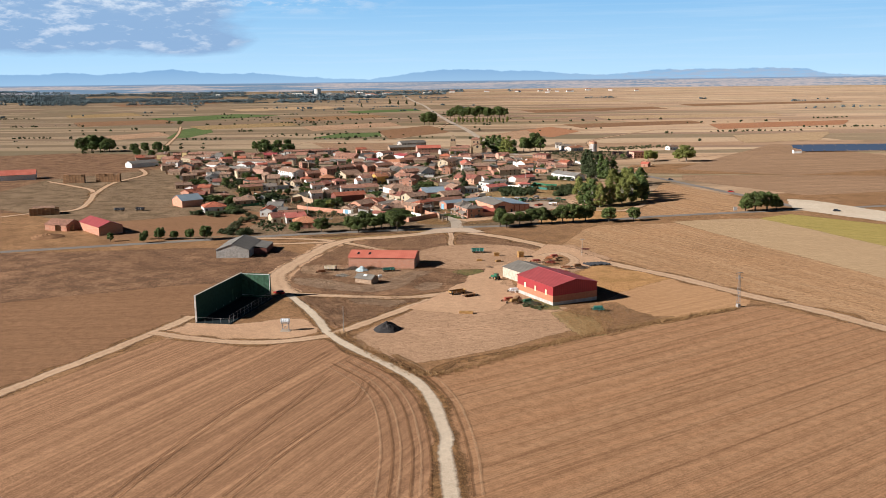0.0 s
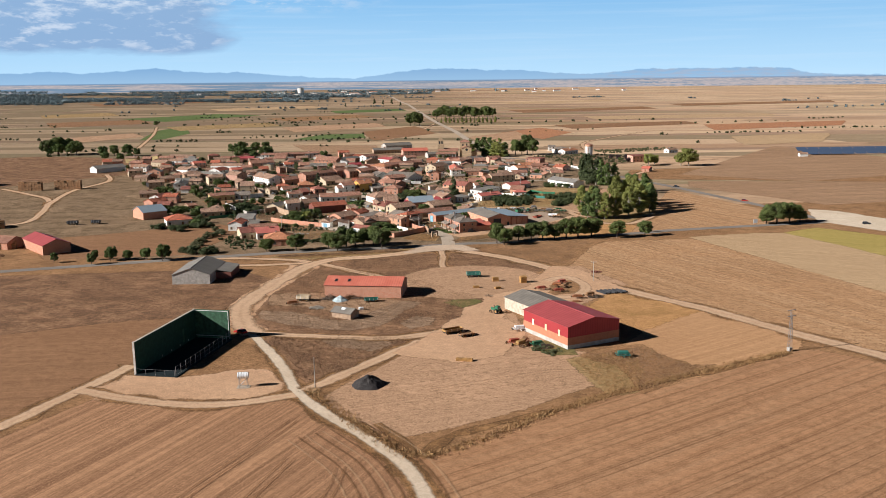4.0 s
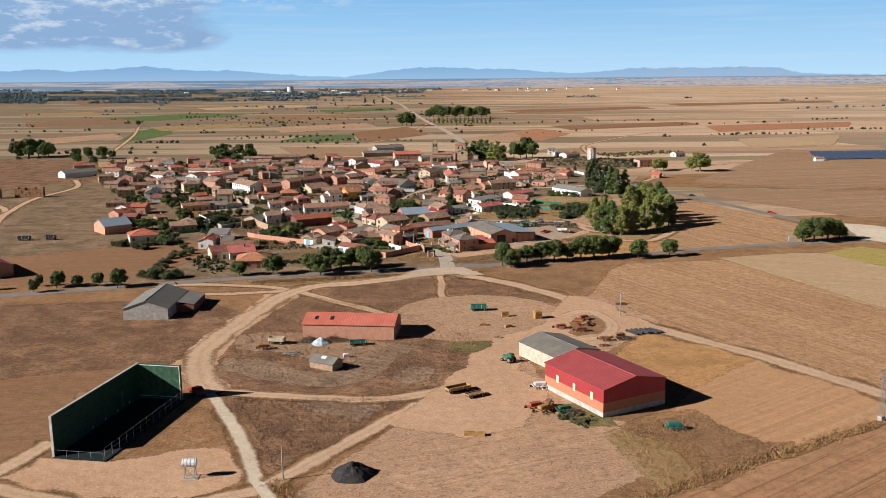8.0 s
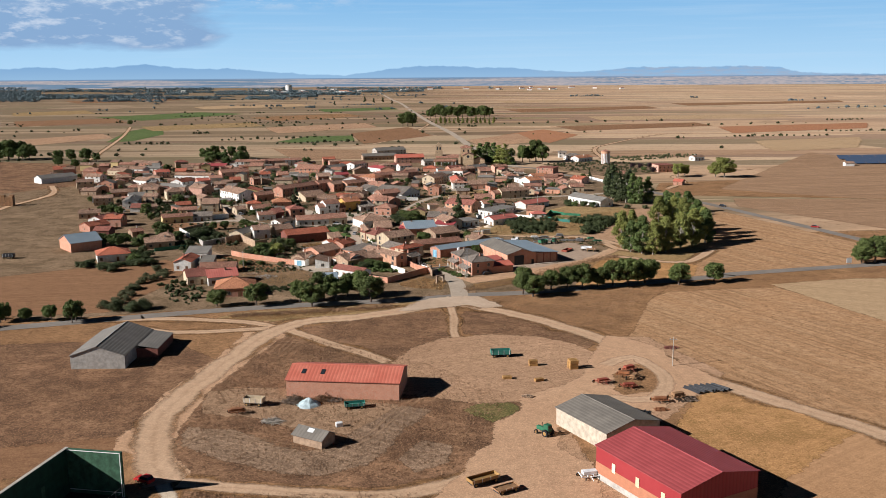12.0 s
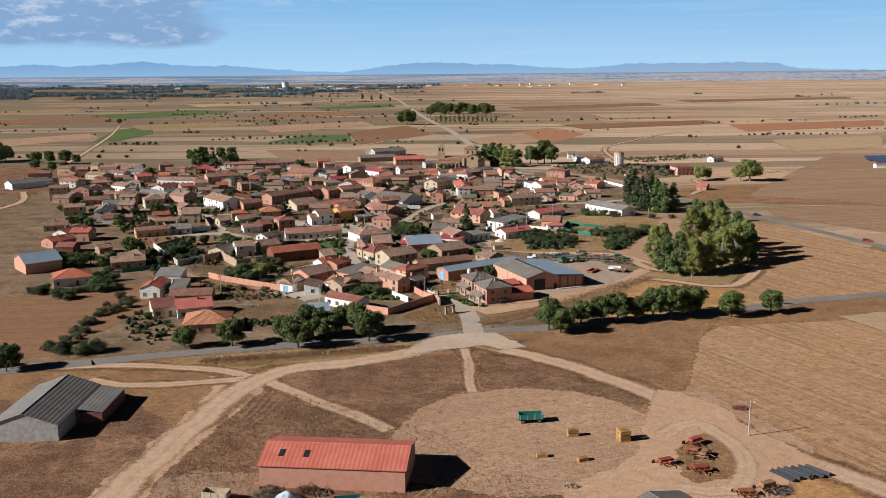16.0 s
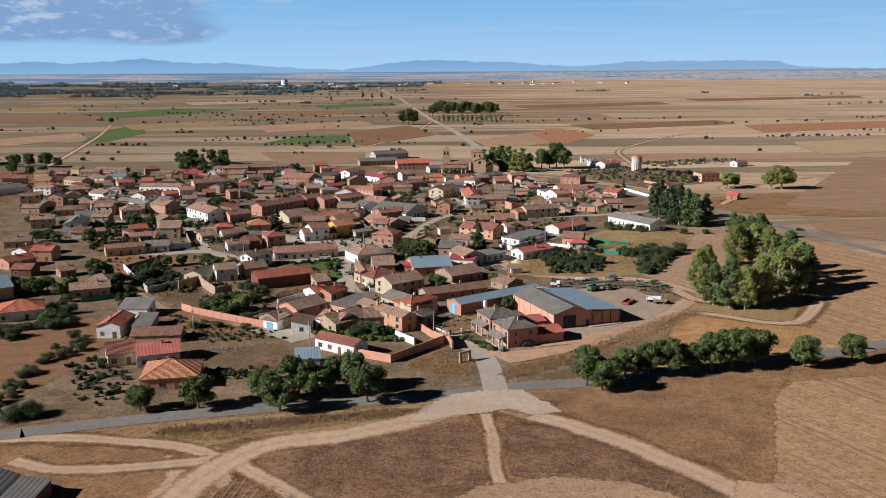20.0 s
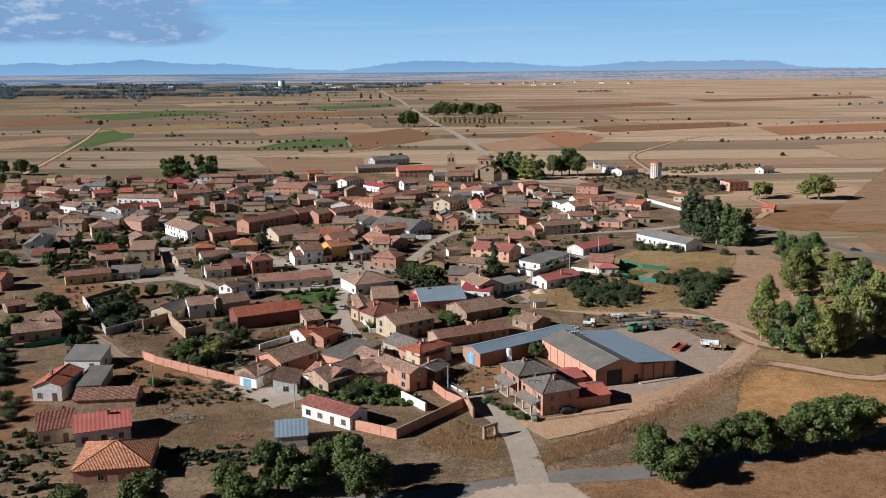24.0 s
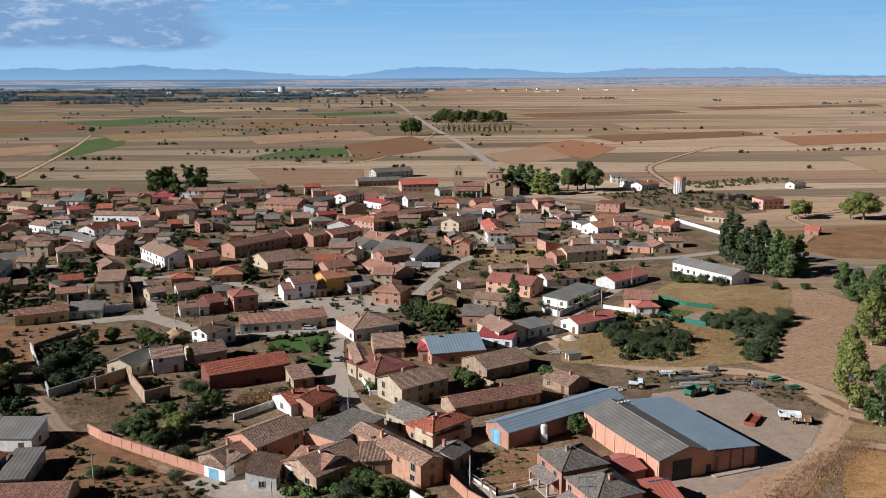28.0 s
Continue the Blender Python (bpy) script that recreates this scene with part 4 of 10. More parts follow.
# ---- trees and shrubs ----
def leaf_mesh(name, mat, clumps, count, size, seed):
    """Many small tilted leaf sprays round the given clumps (x, y, z, radius), denser towards their skins."""
    r = np.random.RandomState(seed)
    cl = np.array(clumps)
    wgt = cl[:, 3] ** 2
    idx = r.choice(len(cl), count, p=wgt / wgt.sum())
    d = r.normal(size=(count, 3))
    d /= np.linalg.norm(d, axis=1)[:, None]
    rad = cl[idx, 3] * (0.3 + 1.0 * r.rand(count) ** 0.8)
    c = cl[idx, :3] + d * rad[:, None] * np.array([1, 1, 0.85])
    nrm = d + r.normal(size=(count, 3)) * 0.55
    nrm[:, 2] += 0.25
    nrm /= np.linalg.norm(nrm, axis=1)[:, None]
    u = np.cross(nrm, r.normal(size=(count, 3)))
    u /= np.linalg.norm(u, axis=1)[:, None]
    w = np.cross(nrm, u)
    s = size * (0.55 + 0.9 * r.rand(count))[:, None]
    verts = np.empty((count, 3, 3))
    verts[:, 0], verts[:, 1], verts[:, 2] = c - u * s * 0.85 - w * s * 0.4, c + u * s * 0.8 - w * s * 0.5, c + w * s * 0.95 - nrm * s * 0.2
    me = bpy.data.meshes.new(name)
    f = np.arange(count * 3).reshape(count, 3)
    me.from_pydata(verts.reshape(-1, 3).tolist(), [], f.tolist())
    me.materials.append(MATS[mat])
    me.update()
    return me


def crown_clumps(kind, rng):
    """Clump places of a crown of unit height: (x, y, z, r)."""
    out = []
    if kind == "round":
        for _ in range(52):
            a, e, q = rng.uniform(0, math.tau), rng.uniform(-1.0, 1.2), rng.uniform(0.16, 0.42)
            out.append((math.cos(a) * q * math.cos(e * 0.8), math.sin(a) * q * math.cos(e * 0.8), 0.55 + 0.31 * math.sin(e), rng.uniform(0.06, 0.125)))
    elif kind == "oval":
        for _ in range(56):
            z = rng.uniform(0.12, 0.95)
            q = 0.25 * math.sin(math.pi * min(1.0, max(0.08, z * 0.93 + 0.08)) ** 0.8) * rng.uniform(0.3, 1.05)
            a = rng.uniform(0, math.tau)
            out.append((math.cos(a) * q, math.sin(a) * q, z, rng.uniform(0.05, 0.095)))
    elif kind == "poplar":
        for _ in range(44):
            z = rng.uniform(0.06, 0.97)
            q = 0.15 * math.sin(min(1.0, (1.04 - z) * 1.7) * math.pi / 2) * rng.uniform(0.2, 1.0)
            a = rng.uniform(0, math.tau)
            out.append((math.cos(a) * q, math.sin(a) * q, z, rng.uniform(0.05, 0.085) * (1.15 - 0.5 * z)))
    elif kind == "cone":
        for i in range(30):
            z = 0.1 + 0.88 * i / 30
            q = 0.26 * (1 - z) * rng.uniform(0.5, 1)
            a = rng.uniform(0, math.tau)
            out.append((math.cos(a) * q, math.sin(a) * q, z, 0.03 + 0.09 * (1 - z)))
    else:
        for _ in range(12):
            a, q = rng.uniform(0, math.tau), rng.uniform(0, 0.42)
            out.append((math.cos(a) * q, math.sin(a) * q, rng.uniform(0.22, 0.68), rng.uniform(0.18, 0.30)))
    return out


def make_tree(name, label, kind, mat, seed, count, size, bark="bark"):
    """One tree of unit height: tapered trunk, limbs that reach into the clumps, and a crown of leaf sprays."""
    rng = random.Random(seed)
    th = thing(name, label, "bush" if kind == "bush" else "tree")
    clumps = crown_clumps(kind, rng)
    bm = bmesh.new()
    top = {"round": 0.55, "oval": 0.8, "poplar": 0.85, "cone": 0.9, "bush": 0.3}[kind]
    r0 = {"round": 0.035, "oval": 0.02, "poplar": 0.018, "cone": 0.02, "bush": 0.03}[kind]
    p = Vector((0, 0, -0.03))
    for i in range(4):
        q = Vector((rng.uniform(-0.012, 0.012), rng.uniform(-0.012, 0.012), top * (i + 1) / 4))
        tube(bm, p, q, r0 * (1 - 0.2 * i), r0 * (0.8 - 0.2 * i) + 0.002, 7)
        p = q
    for cx, cy, cz, cr in clumps[::2]:
        z0 = min(top, cz * 0.6)
        tube(bm, (0, 0, z0), (cx * 0.9, cy * 0.9, cz), r0 * 0.4, r0 * 0.1, 5)
    part("trunk", bm, bark, th)
    part("crown", leaf_mesh("crown", mat, clumps, count, size, seed), None, th)
    return th


TREES = {}


def plant(kind, x, y, h, wide=1.0, turn=None, label=""):
    """A copy of one of the trees at x, y, h metres high."""
    rng = random.Random(int(x * 31) * 101 + int(y * 17))
    src = rng.choice(TREES[kind])
    turn = rng.uniform(0, 360) if turn is None else turn
    if src.get("used"):
        ob = copy_thing(src, pose(x, y, ground_z(x, y), 0, 0, turn))
    else:
        ob = src
        ob["used"] = 1
        ob.matrix_basis = pose(x, y, ground_z(x, y), 0, 0, turn)
    ob.scale = (h * wide, h * wide, h)
    if label:
        ob["label"] = label
    return ob


for kind, nm, lab, shape, mat, cnt, size, bark in (
        ("walnut", "tree", "broad dark green roadside tree with full round crown", "round", "leaf_walnut", 11000, 0.0245, "bark"),
        ("green", "tree", "mid-green leafy tree with uneven round crown", "round", "leaf_mid", 10500, 0.0245, "bark"),
        ("light", "tree", "yellowish green leafy tree in early autumn", "round", "leaf_light", 10500, 0.0245, "bark_pale"),
        ("oval_light", "tree", "tall light green leafy tree of the grove", "oval", "leaf_light", 11000, 0.019, "bark_pale"),
        ("oval", "tree", "tall mid-green leafy tree of the grove", "oval", "leaf_mid", 11000, 0.019, "bark_pale"),
        ("poplar", "poplar_tree", "tall narrow green poplar tree", "poplar", "leaf_mid", 4600, 0.022, "bark_pale"),
        ("poplar_light", "poplar_tree", "tall light green poplar tree turning yellow", "poplar", "leaf_light", 4600, 0.022, "bark_pale"),
        ("poplar_dark", "poplar_tree", "tall dark green poplar tree", "poplar", "leaf_dark", 4600, 0.022, "bark_pale"),
        ("conifer", "conifer_tree", "dark green conical conifer tree", "cone", "leaf_dark", 3600, 0.023, "bark"),
        ("bush", "bush", "dense dark green bush on dry ground", "bush", "leaf_dark", 4600, 0.033, "bark"),
        ("bush_olive", "bush", "dusty olive green bush on dry ground", "bush", "leaf_olive", 4200, 0.033, "bark"),
        ("bush_mid", "bush", "mid-green leafy garden bush", "bush", "leaf_mid", 4200, 0.033, "bark"),
        ("plum", "bush", "dark purple-leaved garden shrub", "bush", "leaf_plum", 3600, 0.035, "bark")):
    TREES[kind] = [make_tree(nm, lab, shape, mat, 100 + 17 * i + len(TREES) * 5, cnt, size, bark) for i in range(3 if kind in ("walnut", "poplar", "bush") else 2)]


def tufts(name, spots, mat, label, seed, hgt=(0.3, 0.8), blades=5):
    """Dry grass: many thin blades at the given spots, as one piece of stuff."""
    r = random.Random(seed)
    verts, faces = [], []
    for x, y in spots:
        for _ in range(blades):
            a, b = r.uniform(0, math.tau), r.uniform(0, math.tau)
            px, py, h = x + r.uniform(-0.4, 0.4), y + r.uniform(-0.4, 0.4), r.uniform(*hgt)
            ux, uy = math.cos(a) * h * 0.11, math.sin(a) * h * 0.11
            lx, ly = math.cos(b) * h * 0.4, math.sin(b) * h * 0.4
            k = len(verts)
            z = ground_z(px, py)
            verts += [(px - ux, py - uy, z), (px + ux, py + uy, z), (px + lx + ux * 0.4, py + ly + uy * 0.4, z + h), (px + lx - ux * 0.5, py + ly - uy * 0.5, z + h * 0.8)]
            faces.append((k, k + 1, k + 2, k + 3))
    return tagged(new(name, raw_mesh(name, verts, faces, mat)), label, "dry grass", kind="stuff")


def along(pts, width, n, seed):
    """n spots scattered along a line."""
    r = random.Random(seed)
    line = smooth_line(pts, 3.0)
    out = []
    for _ in range(n):
        p = r.choice(line)
        out.append((p.x + r.gauss(0, width / 2), p.y + r.gauss(0, width / 2)))
    return out


def inside(pts, n, seed):
    """n spots inside an outline."""
    r = random.Random(seed)
    xs, ys = [p[0] for p in pts], [p[1] for p in pts]
    out = []
    while len(out) < n:
        x, y = r.uniform(min(xs), max(xs)), r.uniform(min(ys), max(ys))
        if in_ring(x, y, pts):
            out.append((x, y))
    return out


def in_ring(x, y, pts):
    hit = False
    for (ax, ay), (bx, by) in zip(pts, pts[1:] + pts[:1]):
        if (ay > y) != (by > y) and x < ax + (y - ay) / (by - ay) * (bx - ax):
            hit = not hit
    return hit


def near_road(x, y, gap):
    for line, half in ROADS:
        for p in line[::2]:
            if abs(p.x - x) < half + gap + 5 and (p.x - x) ** 2 + (p.y - y) ** 2 < (half + gap) ** 2:
                return True
    return False


def near_house(x, y, gap):
    for cx, cy, r, hx, hy, turn, w, d in FOOT:
        if (cx - x) ** 2 + (cy - y) ** 2 < (r + gap + 1) ** 2:
            dx, dy = x - hx, y - hy
            ca, sa = math.cos(radians(turn)), math.sin(radians(turn))
            u, v = ca * dx + sa * dy, -sa * dx + ca * dy
            if -gap < u < w + gap and -gap < v < d + gap:
                return True
    return False

# ---- the plain and the far hills ----
def make_plain():
    verts, faces = [], []
    rings, seg = 46, 120
    for i in range(rings + 1):
        r = 4000 * (i / rings) ** 1.25
        for k in range(seg):
            a = math.tau * k / seg
            x, y = RISE_X + r * math.sin(a), 200 + r * math.cos(a)
            verts.append((x, y, ground_z(x, y)))
    for i in range(rings):
        for k in range(seg):
            a, b_ = i * seg + k, i * seg + (k + 1) % seg
            if i == 0:
                continue
            faces.append((a, a + seg, b_ + seg, b_))
    faces.append(tuple(range(seg, 2 * seg))[::-1])
    return tagged(new("ground", raw_mesh("ground", verts, faces, "plain")), "wide dry plain of tan and brown strip fields", "ground", kind="structure")


make_plain()

# ---- the ground: fields, tracks and yards ----
patch('rough_ground', [(-420, 120), (420, 120), (420, 620), (-420, 560)], 0.022, 'weeds_dry', 'rough fallow ground with dry weeds', 'ground', step=20.0)
patch('common', [(-600, 540), (-330, 548), (-236, 580), (-232, 760), (-238, 868), (-284, 1012), (-430, 1060), (-620, 980)], 0.0225, 'weeds_dark', 'rough common with dry grass beside the village', 'ground', step=20.0)
patch('field', [(-129.8, 164.9), (-111.2, 218.3), (-99.4, 243.5), (-85.6, 271.9), (-59.1, 263.9), (-34.8, 269.4), (-11.3, 235.7), (-2.9, 206.9), (0.1, 183.3), (1.7, 157.2), (20, -60), (-600, -60)], 0.023, 'soil_left', 'tan harvested field with curved tramlines', 'field')
patch('field', [(4, 157.1), (3.3, 186.2), (-0.5, 222.9), (-4.4, 236.8), (1, 232.8), (31.5, 257.3), (56.9, 274.3), (105.6, 301.7), (113.9, 302.9), (140.8, 270.1), (159.1, 239.5), (420, -60), (25, -60)], 0.025, 'soil_right', 'brown ploughed field with straight fine furrows', 'field')
patch('field', [(-136.3, 174), (-115.7, 227.8), (-101.6, 262.5), (-91.2, 290.7), (-85.2, 307.4), (-92.6, 335.1), (-71.5, 343.4), (-69.9, 358.5), (-106.8, 350.4), (-162.6, 325.7), (-226, 297.6)], 0.026, 'soil_brown', 'bare brown field beside the ball court', 'field')
patch('field', [(-226, 297.6), (-162.6, 325.7), (-106.8, 350.4), (-69.9, 358.5), (-60.5, 405.6), (-80.7, 431.2), (-108.1, 430.2), (-209, 422.8), (-303.9, 405)], 0.028, 'weeds_dark', 'fallow field with dry weeds round a grey shed', 'field')
patch('field', [(60.9, 420.7), (64.1, 434.7), (71.3, 454.4), (80.9, 474), (90.4, 483.6), (132.1, 487.4), (177.6, 344.2), (190.1, 297.9), (160.8, 250), (144.9, 278.5), (132.3, 299.5), (113.1, 330.5), (98.3, 355.4)], 0.03, 'soil_stubble', 'stubble field with fine curved drill lines', 'field')
patch('field', [(133.7, 493.3), (169.3, 500.6), (185.5, 499.2), (198.5, 455.7), (211.1, 411.4), (225.6, 356), (191, 299.4), (178.6, 346.2)], 0.031, 'soil_pale', 'pale straw-coloured stubble field', 'field')
patch('field', [(185.6, 501.3), (207, 514.7), (241.4, 472.4), (270.8, 429.8), (226.9, 358.1), (212.5, 414.3), (199.9, 459.1)], 0.033, 'crop_yellow', 'yellow-green standing crop', 'field')
patch('field', [(55.7, 354.9), (71.8, 381.5), (93.6, 348.4), (68.9, 326.5)], 0.034, 'soil_orange', 'small plot of dry orange weeds behind the shed', 'field')
patch('field', [(58.1, 309.4), (69.4, 325.6), (94.4, 348.4), (114.3, 317.7), (108.4, 306.6), (75.5, 285.7), (52.9, 272.1)], 0.036, 'soil_tan', 'small bare orange plot with drill rows', 'field')
patch('field', [(14.9, 477.6), (63.6, 499.2), (96, 503.7), (78.4, 473.5), (60.3, 429.8), (45.8, 446.7), (18.7, 466.9)], 0.038, 'weeds_dry', 'wedge of dry weeds between tracks', 'field')
patch('village_ground', [(-242.9, 870.5), (-280.5, 1008.6), (-179.5, 1033.5), (-50.8, 1040.7), (53.8, 982.9), (115.6, 910.2), (146.4, 843.8), (130.9, 765.3), (134.5, 728.6), (113.9, 657.8), (89.6, 574.5), (72.2, 548.4), (106.1, 515.6), (77.5, 503.6), (39.2, 493.3), (21.3, 490.3), (9.1, 488.1), (-13.1, 482.7), (-45.5, 477.2), (-76.4, 471.9), (-98.2, 466.9), (-119, 462.2), (-135.5, 459.6), (-330, 620), (-330, 760)], 0.039, 'village_earth', 'dusty earth yards and dry weeds in the village', 'ground')
patch('field', [(-202.3, 514.4), (-174.4, 525.7), (-135.9, 547.7), (-116.2, 556.1), (-103.7, 545.5), (-102.4, 512.8), (-110.4, 481.5), (-112, 468.1), (-147, 464.3), (-174.4, 462.3)], 0.041, 'soil_brown', 'ploughed brown garden field beside the village', 'field')
patch('field', [(105.6, 507.1), (117.3, 534.3), (129, 557.4), (130.8, 573.2), (160.1, 641.6), (175.8, 684.2), (198.2, 602), (208.6, 565.2), (186.4, 529.3), (155.1, 521.2), (117.4, 510.5)], 0.042, 'soil_stubble', 'brown mown field with curved tramlines', 'field')
patch('meadow', [(83.1, 558.9), (103.1, 605.8), (154.2, 634.8), (125.7, 555.7), (114.9, 538.6), (99.8, 543.1)], 0.044, 'weeds_gold', 'dry grass under the grove', 'field')
patch('meadow', [(76.4, 541.4), (86.4, 547.6), (107.3, 535), (113.7, 530.4), (104.3, 508.6), (76.6, 500.3), (58, 498.3)], 0.046, 'soil_orange', 'small orange-brown fallow field', 'field')
strip('field_edge', [(77.7, 554.6), (91.1, 549.1), (102.7, 539.5), (112.8, 538.8), (124, 551.2), (132.1, 564.9)], 7.53, 0.047, 'track_weeds', 'ragged dark weeds beside a track', 'verge', rough=0.4)
strip('field_track', [(77.7, 554.6), (91.1, 549.1), (102.7, 539.5), (112.8, 538.8), (124, 551.2), (132.1, 564.9)], 4.93, 0.049, 'track_dirt', 'dusty track past the grove', 'track')
patch('verge', [(-70.4, 456.8), (-67.6, 461.4), (-52.1, 465.9), (-32.8, 467.9), (-13, 470.9), (-4.3, 474.6), (-6.6, 467.6), (-12.9, 465.6), (-23.8, 460.5), (-42.3, 456.3), (-54.8, 452.5), (-65.4, 453.1)], 0.05, 'weeds_gold', 'verge of golden dry grass', 'field')
patch('weed_field', [(-60, 351.7), (-60.4, 373.3), (-53.3, 416.2), (-46, 437.5), (-29.6, 417), (-9.4, 402.7), (-0.8, 403.6), (19, 375.5), (13.8, 350.7), (0.7, 332.7), (-15.4, 328.5), (-34.6, 332.6), (-52.6, 334.5)], 0.052, 'weeds_dark', 'rough ground with dark dry weeds', 'field')
patch('weed_field', [(-50.3, 326.8), (-33.9, 327.1), (-5.2, 324.2), (-15.7, 307.5), (-31.6, 282.2), (-38, 296.4)], 0.054, 'weeds_dark', 'rough weedy wedge between tracks', 'field')
patch('weed_field', [(-40.3, 443.4), (3.2, 460.9), (5.9, 435.6), (-1.8, 403.7), (-25.6, 416.7)], 0.055, 'weeds_dark', 'weedy bank below the road', 'field')
patch('weed_field', [(12.3, 460.2), (29.8, 452.8), (48.8, 423.9), (41.6, 409.8), (11.2, 435.3)], 0.057, 'weeds_dark', 'weedy bank below the road', 'field')
patch('weed_field', [(-74, 289.8), (-56.4, 319.7), (-49.5, 315.2), (-39.9, 288), (-51.4, 269), (-66.3, 272.8)], 0.058, 'weeds_dry', 'dry weeds round the water tank', 'field')
patch('yard', [(4.7, 431.3), (41.9, 412.1), (47.9, 400.4), (36.4, 374.4), (19.9, 347.8), (9.7, 334.4), (-2.4, 312.9), (-28.2, 267.2), (-19.1, 256.1), (-6.1, 246.6), (4.7, 251.3), (17.8, 259.2), (32.1, 270.4), (41.7, 277.5), (50, 285.1), (53.4, 297.7), (40.3, 308.6), (29.8, 328.8), (28.4, 352.4), (-9.1, 383.5), (-5.6, 411.4)], 0.06, 'soil_bare', 'bare trodden farm yard', 'field')
patch('yard', [(36.8, 380.3), (41.2, 394.9), (51.9, 411.6), (58.5, 426.4), (65.6, 426), (69.7, 411.8), (77.3, 391.5), (63.9, 377.1), (56.1, 365.3), (46.1, 354.7), (42.9, 368.4)], 0.062, 'soil_bare', 'bare trodden earth round the farm machines', 'field')
patch('weed_field', [(-5.5, 393.3), (23.1, 381.5), (23.1, 363.5), (12, 348.3), (-5.4, 359.8), (-8.1, 377.2)], 0.063, 'weeds_dark', 'patch of dark weeds beside the brick shed', 'field')
patch('weed_field', [(40.8, 298.4), (59.5, 309.4), (62.9, 287.8), (54.4, 273.3), (45.6, 270)], 0.065, 'weeds_gold', 'dry weeds at the field corner', 'field')
patch('bare_ground', [(-82.5, 291.1), (-67.1, 288.3), (-53.5, 294.3), (-44.9, 293.8), (-38.3, 279.3), (-43.5, 274.4), (-57.3, 273.8), (-68.5, 273.4), (-83.8, 273.9), (-89.5, 286.6)], 0.0652, 'dirt', 'bare trodden earth round the water tank', 'yard', wobble=2.0, step=4.0)
patch('weed_field', [(45.1, 302.3), (55.3, 308.5), (64.1, 311.5), (66.7, 301.1), (72.7, 290.4), (79.8, 292.0), (71.7, 283.8), (59.8, 276.5), (54.5, 271.9), (56.1, 283.7), (54.1, 292.4), (49.0, 297.8)], 0.0654, 'weeds_dry', 'rough strip of golden weeds and rubble', 'field', wobble=2.0, step=4.0)
patch('green_weeds', [(32.8, 314.5), (37.9, 317.9), (41.5, 309.3), (42.9, 303.5), (37.0, 303.8), (32.9, 309.7)], 0.1045, 'weeds_green', 'green weeds beside the red shed', 'field', wobble=1.5, step=3.0)
patch('green_weeds', [(8.8, 368.8), (15.9, 376.1), (18.7, 368.2), (12.7, 361.3)], 0.0656, 'weeds_green', 'patch of short green weeds', 'field', wobble=1.5, step=3.0)
patch('field', [(-91.8, 556.4), (-89.0, 564.0), (-75.8, 553.0), (-63.4, 540.1), (-74.1, 536.1), (-82.4, 534.6)], 0.1458, 'soil_brown', 'small bare brown plot below the garden wall', 'field', wobble=1.5, step=4.0)
patch('worn_ground', [(-57.3, 384.2), (-48.0, 385.5), (-37.8, 383.0), (-35.0, 372.2), (-24.2, 372.2), (-10.8, 372.3), (-16.6, 360.8), (-23.0, 356.3), (-29.9, 359.6), (-40.6, 364.8), (-49.9, 367.8), (-56.1, 371.4)], 0.0642, 'soil_worn', 'bare trodden ground in front of the brick shed', 'yard', wobble=2.0, step=4.0)
patch('mown_swath', [(-19.0, 355.1), (-9.0, 371.3), (-3.1, 368.2), (-8.5, 357.4), (-16.8, 340.0), (-25.5, 334.8), (-33.5, 336.9), (-46.3, 344.2), (-54.7, 351.7), (-56.4, 359.8), (-45.9, 356.7), (-37.5, 348.0), (-30.7, 343.8), (-24.0, 345.5)], 0.0644, 'weeds_grey', 'band of grey trampled weeds', 'field', wobble=2.0, step=4.0)
patch('mown_swath', [(-31.8, 324.0), (-24.3, 327.9), (-17.2, 324.6), (-12.4, 317.5), (-16.4, 311.3), (-21.5, 315.4), (-26.6, 317.6)], 0.0646, 'weeds_grey', 'band of grey trampled weeds', 'field', wobble=2.0, step=4.0)
patch('mown_swath', [(-7.3, 340.3), (-3.3, 348.7), (1.1, 345.8), (-0.9, 339.1), (-5.8, 335.3)], 0.0648, 'weeds_grey', 'patch of grey trampled weeds', 'field', wobble=2.0, step=4.0)
strip('field_edge', [(3.2, 156), (2.1, 192.6), (-3.7, 225.2), (-13.3, 243.2), (-26.2, 262.4), (-34.2, 276.3)], 8.0, 0.066, 'track_weeds', 'ragged weeds beside the gravel track', 'verge', rough=0.3)
strip('field_edge', [(-12.6, 253.7), (-3, 235.6), (4.6, 245.1), (15.7, 252.2), (31.3, 260.5), (50.3, 272.5), (75, 285.8), (92, 295), (105, 302.3)], 3.6, 0.068, 'track_weeds', 'line of dark weeds between two fields', 'verge', rough=0.5)
strip('field_edge', [(20, -60), (3.2, 156), (2.1, 192.6), (-3.7, 225.2), (-13.3, 243.2), (-26.2, 262.4), (-34.2, 276.3), (-41.1, 297.4), (-51.6, 322), (-59.3, 336.9)], 6.51, 0.07, 'track_weeds', 'ragged dark weeds beside a track', 'verge', rough=0.4)
strip('gravel_track', [(20, -60), (3.2, 156), (2.1, 192.6), (-3.7, 225.2), (-13.3, 243.2), (-26.2, 262.4), (-34.2, 276.3), (-41.1, 297.4), (-51.6, 322), (-59.3, 336.9)], 3.91, 0.071, 'track_gravel', 'pale gravel farm track', 'track')
